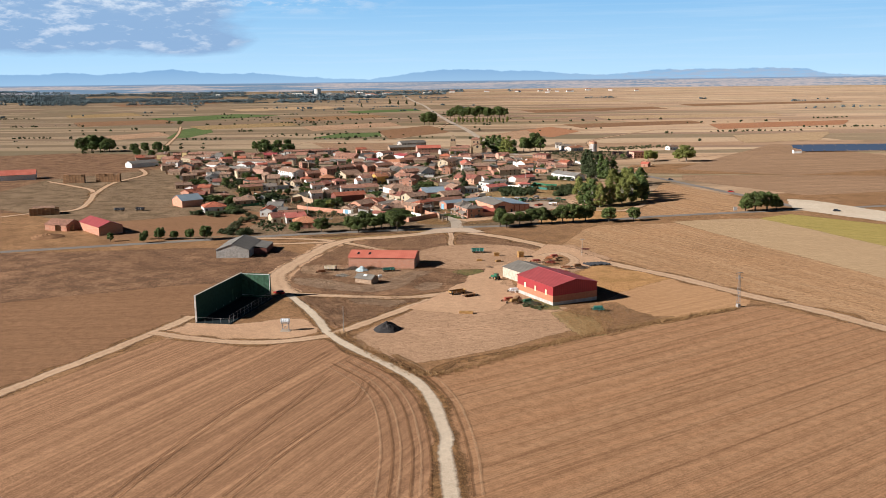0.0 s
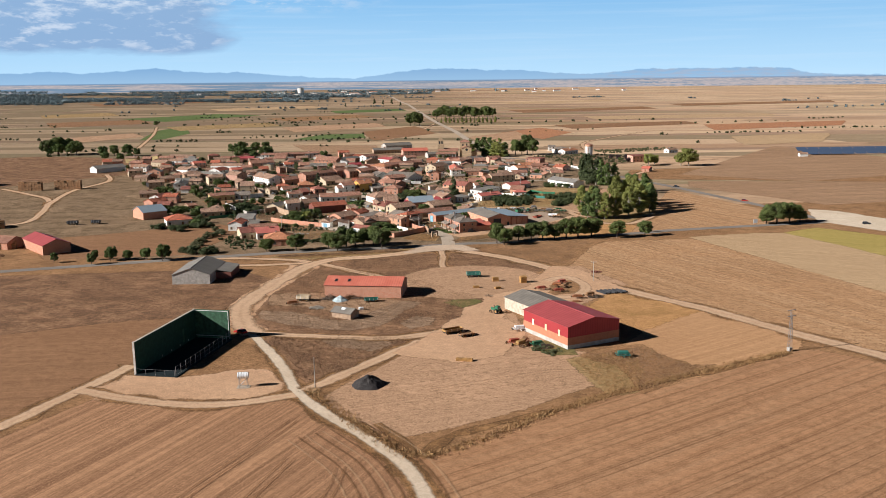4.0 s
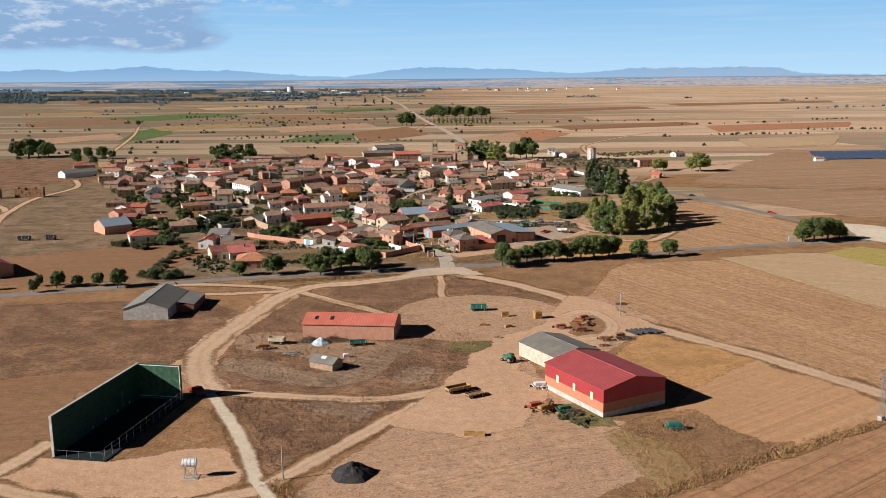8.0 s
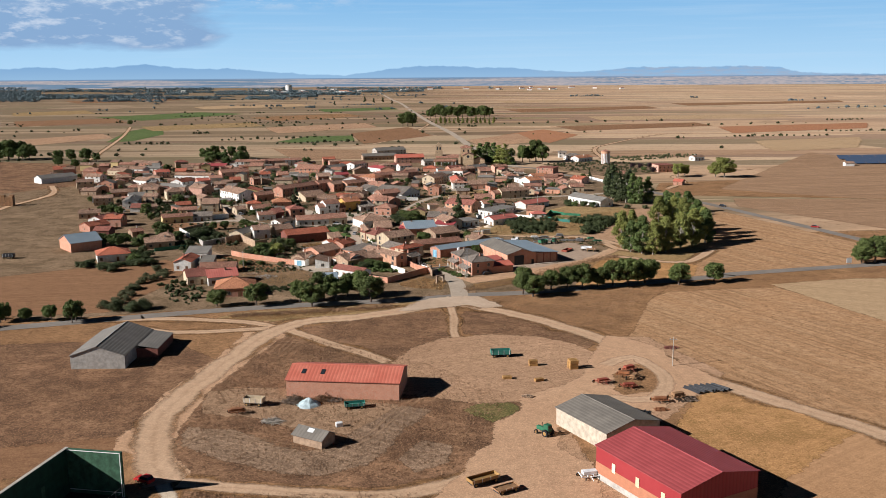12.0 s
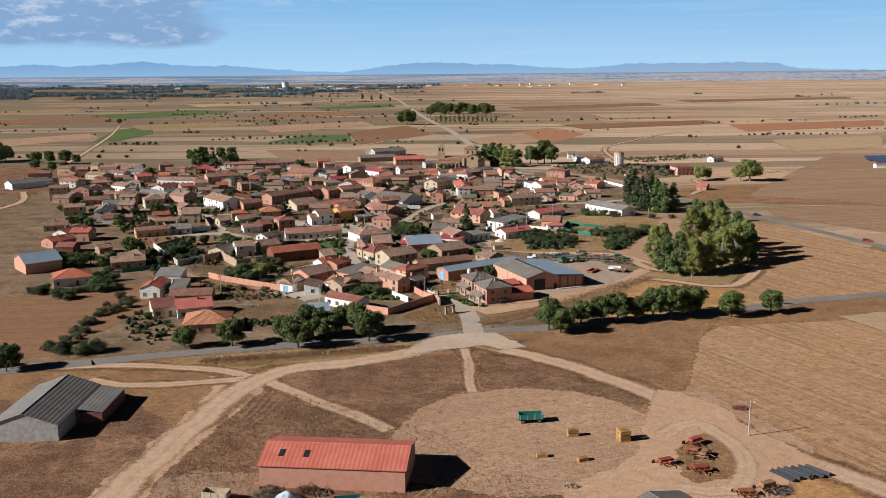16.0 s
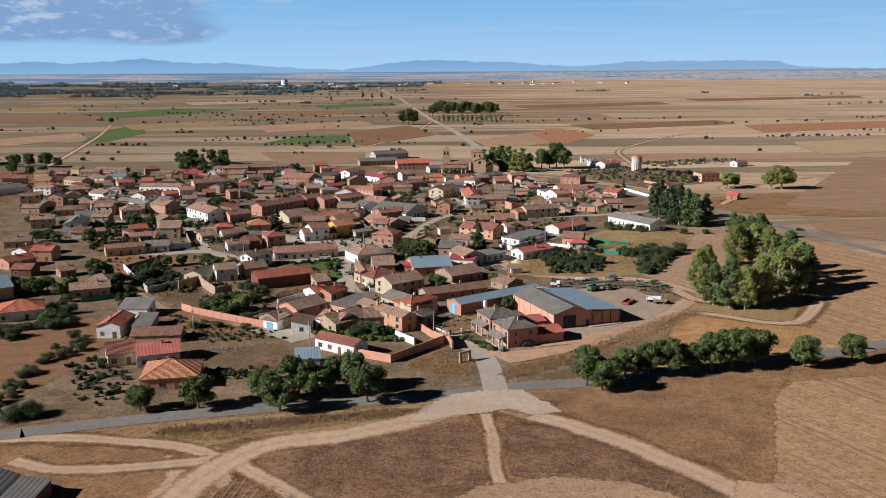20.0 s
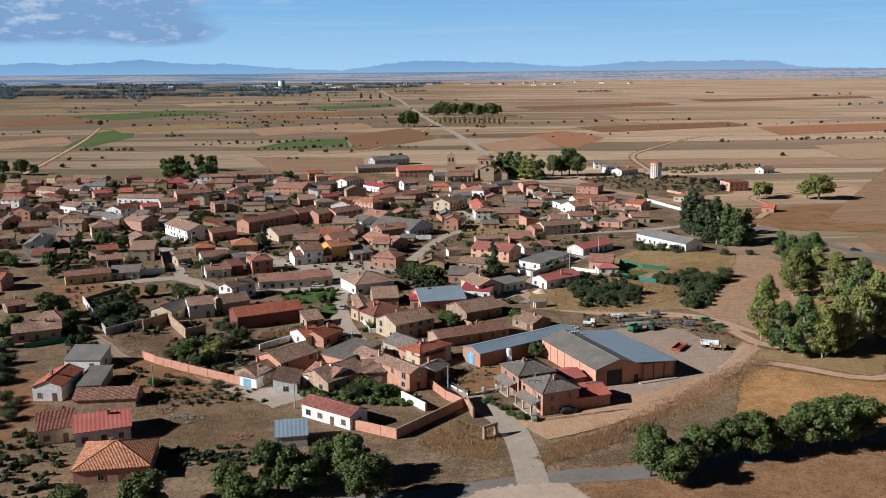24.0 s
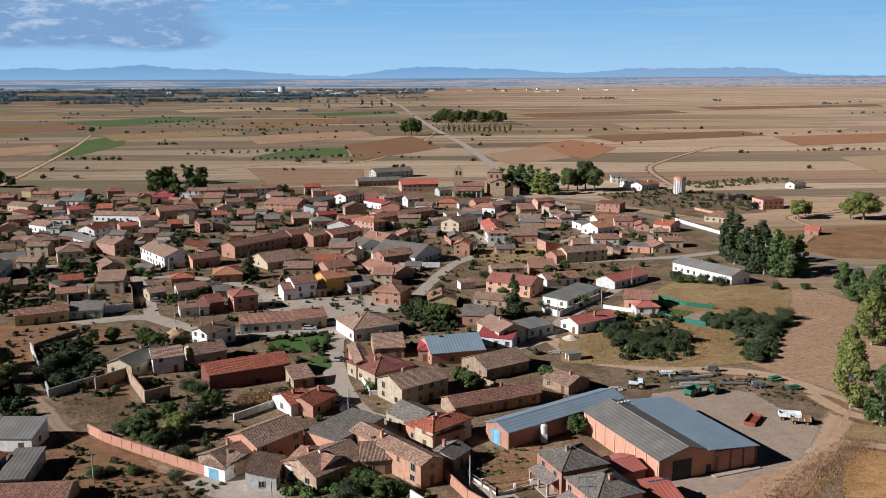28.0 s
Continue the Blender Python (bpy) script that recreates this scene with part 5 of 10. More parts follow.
strip('field_edge', [(-55.6, 331.2), (-60, 340.8), (-63.5, 352), (-66.0, 364.5), (-64.6, 382), (-60.4, 402), (-55.5, 422.9), (-51.6, 436), (-46.5, 445.6), (-38.7, 452.1), (-23.6, 456), (-12.9, 461.4), (-3, 467.4), (8, 472.2)], 10.72, 0.073, 'track_weeds', 'ragged dark weeds beside a track', 'verge', rough=0.4)
strip('dirt_road', [(-55.6, 331.2), (-60, 340.8), (-63.5, 352), (-66.0, 364.5), (-64.6, 382), (-60.4, 402), (-55.5, 422.9), (-51.6, 436), (-46.5, 445.6), (-38.7, 452.1), (-23.6, 456), (-12.9, 461.4), (-3, 467.4), (8, 472.2)], 9.0, 0.0855, 'track_dirt', 'wide dusty dirt road', 'track', rough=0.15)
patch('dirt_apron', [(-70.5, 350), (-69.5, 366), (-68.5, 380), (-63.5, 403), (-59.0, 424), (-56.5, 437), (-60.0, 445.2), (-54.2, 449.8), (-44.4, 446.7), (-51.0, 424.0), (-56.5, 401), (-60.6, 381), (-61.5, 361.3), (-60.2, 346.8), (-52.6, 333.7), (-56.9, 333.9), (-65.5, 347.1)], 0.0703, 'dirt', 'wide pale dirt where the tracks meet', 'track', wobble=2.2, step=4.0)
strip('field_edge', [(-51.5, 445.6), (-59.7, 451), (-72.3, 454.5), (-86.4, 457.4), (-98.3, 457.3), (-113.8, 456.8)], 7.53, 0.076, 'track_weeds', 'ragged dark weeds beside a track', 'verge', rough=0.4)
strip('field_track', [(-51.5, 445.6), (-59.7, 451), (-72.3, 454.5), (-86.4, 457.4), (-98.3, 457.3), (-113.8, 456.8)], 4.93, 0.078, 'track_dirt', 'dusty side track', 'track')
strip('field_edge', [(-52.4, 444.1), (-59, 442.5), (-74.4, 440.6), (-84.4, 441.1), (-93.6, 445.7)], 7.53, 0.079, 'track_weeds', 'ragged dark weeds beside a track', 'verge', rough=0.4)
strip('field_track', [(-52.4, 444.1), (-59, 442.5), (-74.4, 440.6), (-84.4, 441.1), (-93.6, 445.7)], 4.93, 0.081, 'track_dirt', 'faint dusty track to the grey shed', 'track')
strip('field_edge', [(-50, 444.6), (-44.9, 440.5), (-36.2, 431.3), (-28.2, 422.2), (-21, 415.9), (-13.2, 406.6)], 7.53, 0.082, 'track_weeds', 'ragged dark weeds beside a track', 'verge', rough=0.4)
strip('field_track', [(-50, 444.6), (-44.9, 440.5), (-36.2, 431.3), (-28.2, 422.2), (-21, 415.9), (-13.2, 406.6)], 4.93, 0.084, 'track_dirt', 'dusty track behind the brick shed', 'track')
strip('field_edge', [(7.7, 466.4), (7.8, 450.8), (7.1, 436.2), (7.8, 423.5)], 6.08, 0.086, 'track_weeds', 'ragged dark weeds beside a track', 'verge', rough=0.4)
strip('field_track', [(7.7, 466.4), (7.8, 450.8), (7.1, 436.2), (7.8, 423.5)], 3.48, 0.087, 'track_dirt', 'trodden path up the bank', 'track')
strip('field_edge', [(-134.4, 171.3), (-125.7, 194.8), (-114.3, 224.7), (-100.1, 258.4), (-89.7, 285.7), (-84.6, 301.2)], 7.82, 0.089, 'track_weeds', 'ragged dark weeds beside a track', 'verge', rough=0.4)
strip('field_track', [(-134.4, 171.3), (-125.7, 194.8), (-114.3, 224.7), (-100.1, 258.4), (-89.7, 285.7), (-84.6, 301.2)], 5.22, 0.09, 'track_dirt', 'dusty field track', 'track')
strip('field_edge', [(-91.8, 280.5), (-79.3, 274.7), (-63.7, 269), (-47.9, 268.8), (-34.5, 274.4)], 7.82, 0.092, 'track_weeds', 'ragged dark weeds beside a track', 'verge', rough=0.4)
strip('field_track', [(-91.8, 280.5), (-79.3, 274.7), (-63.7, 269), (-47.9, 268.8), (-34.5, 274.4)], 5.22, 0.094, 'track_dirt', 'dusty loop track', 'track')
strip('field_edge', [(-32.2, 277.1), (-24.2, 288.2), (-14.1, 303), (-2.4, 319.3)], 7.82, 0.095, 'track_weeds', 'ragged dark weeds beside a track', 'verge', rough=0.4)
strip('field_track', [(-32.2, 277.1), (-24.2, 288.2), (-14.1, 303), (-2.4, 319.3), (8.2, 334.4), (18.4, 348.9), (27.8, 367.8), (38.2, 380.5), (47.6, 393.2), (53.3, 409), (51.8, 423.7)], 5.22, 0.097, 'track_dirt', 'dusty track through the yard', 'track', rough=0.2)
strip('field_edge', [(-52.7, 331.5), (-34, 327.5), (-15.1, 324), (0.6, 328), (11.4, 337.9)], 7.82, 0.098, 'track_weeds', 'ragged dark weeds beside a track', 'verge', rough=0.4)
strip('field_track', [(-52.7, 331.5), (-34, 327.5), (-15.1, 324), (0.6, 328), (11.4, 337.9)], 5.22, 0.1, 'track_dirt', 'faint dusty track', 'track', rough=0.2)
strip('field_edge', [(13, 470.5), (35.0, 449.5), (50.5, 427.1), (71.9, 387.4), (97.2, 351.2), (111.6, 325.9), (130.7, 295.7), (142.6, 273.9), (158.5, 246.3)], 10.6, 0.102, 'track_weeds', 'ragged dark weeds beside a track', 'verge', rough=0.4)
strip('dirt_road', [(13, 470.5), (35.0, 449.5), (50.5, 427.1), (71.9, 387.4), (97.2, 351.2), (111.6, 325.9), (130.7, 295.7), (142.6, 273.9), (158.5, 246.3)], 7.6, 0.103, 'track_dirt', 'dusty dirt road between fields', 'track')
patch('yard', [(37.0, 385.9), (45, 402), (49.3, 412.4), (54, 428.0), (62.7, 420.9), (67.4, 398.6), (75.0, 383.7), (64.1, 375.7), (55.2, 368.9), (44, 362), (30.2, 366), (26, 356), (24.5, 345.4), (29.4, 336.3), (27.9, 322), (20, 305), (8, 300), (-9.8, 309.7), (0.3, 322.3), (8, 338), (14.6, 354.8), (23.0, 374.7)], 0.104, 'dirt', 'bare pinkish dirt yard round the sheds', 'yard', wobble=3.0, step=4.0)
patch('yard', [(-13.5, 389.0), (-11.7, 402.0), (-5.8, 417.0), (3.5, 427.6), (18.7, 430.4), (32.4, 427.6), (41.5, 421.5), (45.3, 411.0), (43.6, 399.1), (37.4, 385.0), (31.6, 374.1), (10.4, 374.1), (-6.9, 381.1)], 0.1012, 'soil_bare', 'round yard of bare trodden earth', 'yard', wobble=1.2, step=4.0)
patch('weed_island', [(46.4, 378.2), (49.7, 392.2), (57.5, 399.2), (60.8, 389.5), (56.0, 379.9)], 0.1055, 'weeds_dry', 'patch of weeds among parked farm machines', 'field', wobble=2.0, step=2.5)
strip('field_track', [(47.9, 400.4), (56.9, 407.2), (61.6, 388.9), (53.8, 373.3), (43.6, 375.1)], 5.22, 0.106, 'track_dirt', 'dusty turning loop', 'track')
strip('asphalt_road', [(-430, 366), (-272, 410), (-116, 455.3), (-96.2, 461.2), (-75.1, 466.9), (-44.9, 473), (-13, 477.2), (8.7, 482.4), (20.7, 485), (38, 486.8), (75.6, 497.1), (116.8, 509.1), (154.3, 519.7), (420, 573)], 6.2, 0.108, 'asphalt', 'worn grey asphalt road', 'road', rough=0.03)
strip('main_street', [(11.1, 470.1), (11.5, 487.2), (10.8, 507.5), (6.5, 520.4), (0.4, 534.9), (-9.7, 554.7), (-21.4, 570.9), (-26.4, 574.7), (-32.8, 592.9), (-36, 611.6), (-38.1, 633.5), (-37.8, 652.3), (-36.6, 666.3)], 6.5, 0.11, 'concrete', 'grey paved village street', 'road', rough=0.04)
patch('plaza', [(-69.2, 700.7), (-40.8, 690.3), (-30.6, 694), (-15.8, 676.6), (-31.2, 666), (-31.6, 639.1), (-40.9, 645.9), (-40.8, 666.5), (-63.5, 676.9), (-79.9, 701.4)], 0.111, 'concrete', 'grey concrete village square', 'square')
strip('street', [(-146.7, 653), (-128, 660.7), (-106.3, 668.7), (-94.7, 660.9), (-80.6, 648.1), (-65.9, 646), (-41, 647.2)], 7.0, 0.113, 'concrete', 'pale concrete street', 'road', rough=0.05)
strip('lane', [(-102.8, 670), (-115.3, 703.4), (-125.9, 728.2), (-141.2, 747.7), (-156.7, 758), (-179.2, 759.4), (-212.2, 801.1)], 5.0, 0.114, 'concrete', 'narrow village lane', 'road', rough=0.05)
strip('street', [(-67.1, 700.6), (-88, 720.9), (-113.5, 732.7), (-125.9, 728.2)], 5.0, 0.116, 'concrete', 'pale village street', 'road', rough=0.05)
strip('street', [(27.2, 740.8), (53, 749.9), (79.2, 755.6), (105.9, 760.3), (133.2, 772), (148.9, 778)], 5.5, 0.118, 'concrete', 'pale street at the village edge', 'road', rough=0.05)
strip('street', [(-15.8, 680.6), (3.5, 748.1), (24.1, 786), (16.5, 834.3), (8.5, 853.2)], 5.0, 0.119, 'concrete', 'village lane', 'road', rough=0.05)
strip('street', [(22.9, 804), (47.6, 799.3), (65.5, 805.9), (88.5, 847.8), (83.2, 925), (67.3, 966.9), (40.2, 963.2)], 5.5, 0.121, 'concrete', 'village street by the church', 'road', rough=0.05)
strip('asphalt_road', [(74.9, 966.3), (104.5, 941.7), (117.9, 891.3), (134, 854.3), (180.3, 710.3), (192.1, 665.5), (205.4, 615.4), (214.8, 575.2), (225.4, 526.5)], 6.5, 0.122, 'asphalt', 'grey country road', 'road', rough=0.03)
patch('junction_apron', [(231, 580.6), (243.7, 570.9), (264.4, 518.6), (267.4, 479.9), (259.5, 465.2), (235.8, 505.5), (218.2, 534.6)], 0.124, 'gravel', 'pale gravel road junction', 'road', wobble=1.5)
strip('asphalt_road', [(89.1, 959.5), (71.7, 1030.9), (63.9, 1168.2), (51, 1462.3), (22.8, 1848.5), (-28.6, 2727.1), (-73.6, 3119.2), (-138.9, 3739.7)], 9.0, 0.126, 'concrete', 'straight country road to the horizon', 'road', rough=0.03)
strip('dirt_road', [(35.1, 523.3), (54.6, 534.9), (72.2, 548.4), (84.5, 563.8), (91.9, 576.3), (89.5, 586.6), (82.2, 598.2), (67.1, 603.8), (44.5, 608.4), (33.6, 618.3), (28.9, 635.8)], 7.97, 0.127, 'track_dirt', 'dusty lane round the warehouse', 'track', rough=0.15)
strip('street', [(-2.4, 623), (12.9, 625), (26.1, 634.7), (31.8, 648.4), (45.7, 673), (60.2, 693.2), (68.8, 711.5)], 5.0, 0.129, 'concrete', 'dusty village street', 'road', rough=0.08)
patch('warehouse_yard', [(47.6, 584.6), (61.9, 588.1), (71.9, 583.4), (77.8, 560.7), (64.9, 543), (55.9, 535.4), (35.1, 523.3), (19.4, 524), (34.9, 533.9), (44.9, 555.9)], 0.13, 'yard_dust', 'bare dusty warehouse yard', 'yard')
strip('dirt_lane', [(-116.2, 597.2), (-106, 584.4), (-95.5, 569.4), (-85.5, 559.1), (-72.9, 550.2), (-60.3, 542.3), (-49.7, 540.5), (-44.8, 545.5), (-35.4, 556.7)], 4.5, 0.132, 'track_lane', 'rutted dirt lane', 'track')
patch('street_corner', [(-61.3, 541.5), (-51.9, 540), (-45.3, 548.3), (-41.3, 545.4), (-40, 532.1), (-46.1, 527.1), (-50.4, 532.6)], 0.134, 'concrete', 'concrete street corner', 'road')
strip('field_edge', [(95.9, 565), (89.2, 570.8), (87.6, 582.6)], 7.82, 0.135, 'track_weeds', 'ragged dark weeds beside a track', 'verge', rough=0.4)
strip('field_track', [(95.9, 565), (89.2, 570.8), (87.6, 582.6)], 5.22, 0.137, 'track_dirt', 'track to the poplars', 'track')
patch('meadow', [(125.2, 689.4), (137.5, 697.8), (142, 675.6), (136.9, 642.6), (110.2, 589.9), (95.3, 586.3), (86.2, 600.3), (82.3, 610.5), (108.1, 644.2)], 0.138, 'soil_bare', 'mown bare meadow', 'field')
patch('scrub', [(29.4, 613.3), (33.3, 635.6), (49.3, 661.5), (91, 710.2), (128.9, 698.3), (106.3, 644.3), (83.9, 610.4), (60.3, 607.6)], 0.14, 'weeds_gold', 'scrub of golden dry grass', 'field')
patch('field', [(196, 700), (230, 640), (250, 600), (420, 640), (440, 700), (205, 735)], 0.1405, 'soil_mixed', 'brown ploughed field beyond the country road', 'field', step=12.0)
patch('meadow', [(181.4, 823.2), (242.4, 837.2), (420, 754), (430, 696), (176.2, 755.9), (167.6, 784)], 0.142, 'weeds_dry', 'dry grazing meadow', 'field')
patch('hillside', [(115.8, 978.1), (171, 1005.7), (217.7, 955.5), (196.7, 892.5), (152.9, 873.5), (125.5, 921.9)], 0.143, 'village_earth', 'stony slope with low scrub', 'field')
patch('field', [(-149.1, 658.4), (-128, 660.7), (-104.2, 649.4), (-109.4, 643.3), (-118.4, 634.9), (-123.1, 621.4), (-127.4, 616.5), (-132.9, 621.9)], 0.145, 'soil_brown', 'small ploughed brown plot inside the village', 'field')
patch('meadow', [(14.4, 770), (24.4, 788.9), (60.8, 795.4), (57.9, 763.4), (42.8, 748.1), (23, 746.9)], 0.146, 'weeds_gold', 'empty lot of golden dry grass in the village', 'field')
patch('garden_lawn', [(74.4, 671.4), (80.6, 665.7), (82.6, 659.6), (73.6, 658.6)], 0.148, 'lawn', 'lawn inside a green netting fence', 'garden')
patch('garden_terrace', [(75.2, 654.3), (83.5, 662.5), (87.7, 659.3), (81.1, 649.1)], 0.15, 'concrete', 'pale paved garden terrace', 'garden')
patch('garden_lawn', [(-57.1, 634.5), (-53.6, 640.3), (-42.4, 642.2), (-40.1, 632.4), (-40.9, 626.7), (-52.7, 627.3)], 0.151, 'lawn', 'green lawn in the village garden', 'garden')
patch('garden_lawn', [(-44.8, 617.2), (-40.1, 622.3), (-38.7, 611.8), (-40.9, 607)], 0.153, 'lawn', 'small green lawn', 'garden')
patch('crop_field', [(-396.4, 1330.1), (-445.4, 1577.9), (-434.3, 1722.8), (-369.3, 1488.6), (-370.7, 1348.7)], 0.154, 'crop_green', 'far green crop field with darker rows', 'field')
patch('crop_field', [(-176.4, 1308.8), (-148.4, 1412), (-90.5, 1423), (-80.3, 1320.2), (-156.5, 1293.4)], 0.156, 'crop_green', 'far dark green crop field', 'field')
patch('crop_field', [(119.2, 1401), (194.3, 1527.4), (222, 1390.3), (161.7, 1250.1)], 0.158, 'soil_red', 'far reddish ploughed field', 'field')
patch('crop_field', [(65.4, 1305.9), (143.7, 1433.7), (147.3, 1264.3), (77.4, 1198.9)], 0.159, 'soil_bare', 'far grey-green fallow field', 'field')
patch('crop_field', [(-161.1, 1188.2), (-57.5, 1168.8), (-51.7, 1059.2), (-119.2, 1046.2)], 0.161, 'soil_mixed', 'far fallow field behind the village', 'field')
patch('crop_field', [(213.3, 784.9), (405.9, 1073.2), (454.1, 899.7), (385.7, 762.2), (290.4, 727.2)], 0.162, 'soil_mixed', 'far dull brown field with darker strips', 'field')
strip('field_edge', [(179.9, 1022.2), (196.2, 1146.3), (231, 1225.1), (329.7, 1379), (386.4, 1407.8)], 7.82, 0.164, 'track_weeds', 'ragged dark weeds beside a track', 'verge', rough=0.4)
strip('field_track', [(179.9, 1022.2), (196.2, 1146.3), (231, 1225.1), (329.7, 1379), (386.4, 1407.8)], 5.22, 0.166, 'track_dirt', 'far winding track', 'track')
strip('field_edge', [(-328.2, 1063), (-356.3, 1195.2), (-416.2, 1457.1), (-480.8, 1701.6)], 7.82, 0.167, 'track_weeds', 'ragged dark weeds beside a track', 'verge', rough=0.4)
strip('field_track', [(-328.2, 1063), (-356.3, 1195.2), (-416.2, 1457.1), (-480.8, 1701.6)], 5.22, 0.169, 'track_dirt', 'far straight track', 'track')
strip('field_edge', [(-227.3, 1168.8), (-134.5, 1218.2), (-56.3, 1252), (-4, 1477.8), (23.5, 1708.3)], 8.4, 0.17, 'track_weeds', 'ragged dark weeds beside a track', 'verge', rough=0.4)
strip('field_track', [(-227.3, 1168.8), (-134.5, 1218.2), (-56.3, 1252), (-4, 1477.8), (23.5, 1708.3)], 5.8, 0.172, 'track_dirt', 'far track between fields', 'track')
strip('field_edge', [(288, 922.7), (240, 889.4), (204.2, 869.9), (199.8, 830.9), (176.2, 790.9)], 7.82, 0.174, 'track_weeds', 'ragged dark weeds beside a track', 'verge', rough=0.4)
strip('field_track', [(288, 922.7), (240, 889.4), (204.2, 869.9), (199.8, 830.9), (176.2, 790.9)], 5.22, 0.175, 'track_dirt', 'dusty far track', 'track')
strip('field_edge', [(-267.5, 545.2), (-253.5, 560.6), (-232.3, 578.9), (-258.1, 671.9), (-288.9, 712.1), (-324.7, 748.7)], 7.82, 0.177, 'track_weeds', 'ragged dark weeds beside a track', 'verge', rough=0.4)
strip('field_track', [(-267.5, 545.2), (-253.5, 560.6), (-232.3, 578.9), (-258.1, 671.9), (-288.9, 712.1), (-324.7, 748.7)], 5.22, 0.178, 'track_dirt', 'dusty track to the straw stacks', 'track')
strip('field_edge', [(-251.4, 654.3), (-263.5, 729.1), (-259.4, 795.5), (-279.5, 849.8)], 7.82, 0.18, 'track_weeds', 'ragged dark weeds beside a track', 'verge', rough=0.4)
strip('field_track', [(-251.4, 654.3), (-263.5, 729.1), (-259.4, 795.5), (-279.5, 849.8)], 5.22, 0.182, 'track_dirt', 'dusty track', 'track')
patch('lane', [(11.1, 513.8), (25.2, 517.4), (39, 526.9), (49.8, 532.2), (64.4, 540.7), (80.2, 554.6), (92.3, 573.5), (86.3, 561.2), (76, 547.2), (61.7, 529.8), (49.6, 520.7), (36.5, 512.4), (26, 507), (17, 503.5)], 0.183, 'dirt', 'pale dusty lane in front of the warehouse', 'track', wobble=2.0, step=3.0, rim=0.6)
strip('field_edge', [(0.6, 468.5), (6.6, 472.3), (11.9, 474.5), (16.7, 471.7), (21.2, 467.3)], 12.02, 0.185, 'track_weeds', 'ragged dark weeds beside a track', 'verge', rough=0.4)
strip('gravel_apron', [(0.6, 468.5), (6.6, 472.3), (11.9, 474.5), (16.7, 471.7), (21.2, 467.3)], 9.42, 0.186, 'track_dirt', 'pale dusty apron at the road junction', 'road')
patch('dust_apron', [(-6.5, 470.0), (0.5, 477.6), (6.0, 479.8), (12.5, 480.6), (17.8, 480.0), (19.5, 475.5), (24.5, 466.8), (18.5, 467.2), (13.5, 470.8), (7.0, 468.0), (0.0, 467.2), (-9.5, 463.4)], 0.187, 'dust_pale', 'pale dust spread over the road junction', 'road', wobble=1.0, step=3.0)
patch('far_field', [(-676.3, 2110.9), (-516.6, 2362), (-387.8, 2235.4), (-532.6, 1940.4)], 0.188, 'crop_green', 'far strip of green crop', 'field', step=40.0)
patch('far_field', [(-339.1, 2035), (-162.1, 2209.7), (-104.8, 2056.6), (-260.4, 1883)], 0.19, 'weeds_dry', 'far fallow strip', 'field', step=40.0)
patch('far_field', [(-776.5, 1949.3), (-621.4, 2049.7), (-538.3, 1860.5), (-687.1, 1747.2)], 0.191, 'soil_brown', 'far brown ploughed strip', 'field', step=40.0)
patch('far_field', [(-241, 2502.3), (-59, 2592.4), (-42.2, 2450.1), (-209.2, 2316.4)], 0.193, 'crop_green', 'far pale green strip', 'field', step=40.0)
patch('far_field', [(-965.4, 2376.9), (-839.5, 2497), (-751.4, 2324.4), (-893, 2212.7)], 0.194, 'weeds_gold', 'far golden stubble strip', 'field', step=40.0)
patch('far_field', [(-605.4, 2675.5), (-338.7, 2832.3), (-291.2, 2696.9), (-547, 2551.7)], 0.196, 'soil_pale', 'far pale stubble strip', 'field', step=40.0)
patch('far_field', [(-529.6, 1390.8), (-465.3, 1510.9), (-420.3, 1414.1), (-479.2, 1276.8)], 0.198, 'soil_bare', 'far grey-brown fallow strip', 'field', step=40.0)
patch('far_field', [(-461.1, 1704.7), (-302.3, 1831.7), (-260, 1698.8), (-405.9, 1577.2)], 0.199, 'weeds_gold', 'far golden stubble strip', 'field', step=40.0)
patch('far_field', [(-242.6, 1648.1), (-89.9, 1769.6), (-65.1, 1630.2), (-201.3, 1490.5)], 0.201, 'soil_bare', 'far grey-brown fallow strip', 'field', step=40.0)
patch('far_field', [(-90, 1471.5), (-12.5, 1620.2), (17.7, 1407.3), (-63.7, 1265.5)], 0.202, 'soil_brown', 'far brown ploughed strip', 'field', step=40.0)
patch('far_field', [(228.1, 2375.2), (606, 2517.8), (610.9, 2381.9), (246, 2198.9)], 0.204, 'soil_brown', 'far dark ploughed strip', 'field', step=40.0)
patch('far_field', [(716.9, 2645.1), (1190, 2661.6), (1160.8, 2570.8), (721.1, 2512.7)], 0.206, 'soil_brown', 'far dark ploughed strip', 'field', step=40.0)
patch('far_field', [(345.2, 1951.7), (745.3, 1984.6), (715.6, 1865.3), (343.3, 1795.4)], 0.207, 'soil_pale', 'far pale stubble strip', 'field', step=40.0)
patch('far_field', [(477.6, 1557.5), (749.1, 1633.9), (673, 1491.2), (444.6, 1403.4)], 0.209, 'soil_red', 'far reddish ploughed strip', 'field', step=40.0)
patch('far_field', [(230.8, 1604.8), (478.6, 1689.8), (471.7, 1589.6), (242.8, 1488.6)], 0.21, 'soil_brown', 'far dark ploughed strip', 'field', step=40.0)
patch('far_field', [(254.3, 2923.3), (604.5, 2969.2), (620.4, 2888.8), (276, 2811.8)], 0.212, 'soil_pale', 'far pale stubble strip', 'field', step=40.0)
patch('far_field', [(-1078.6, 3017.4), (-794.3, 3231), (-728.8, 3114.3), (-995.4, 2883.2)], 0.214, 'soil_brown', 'far dark ploughed strip', 'field', step=40.0)
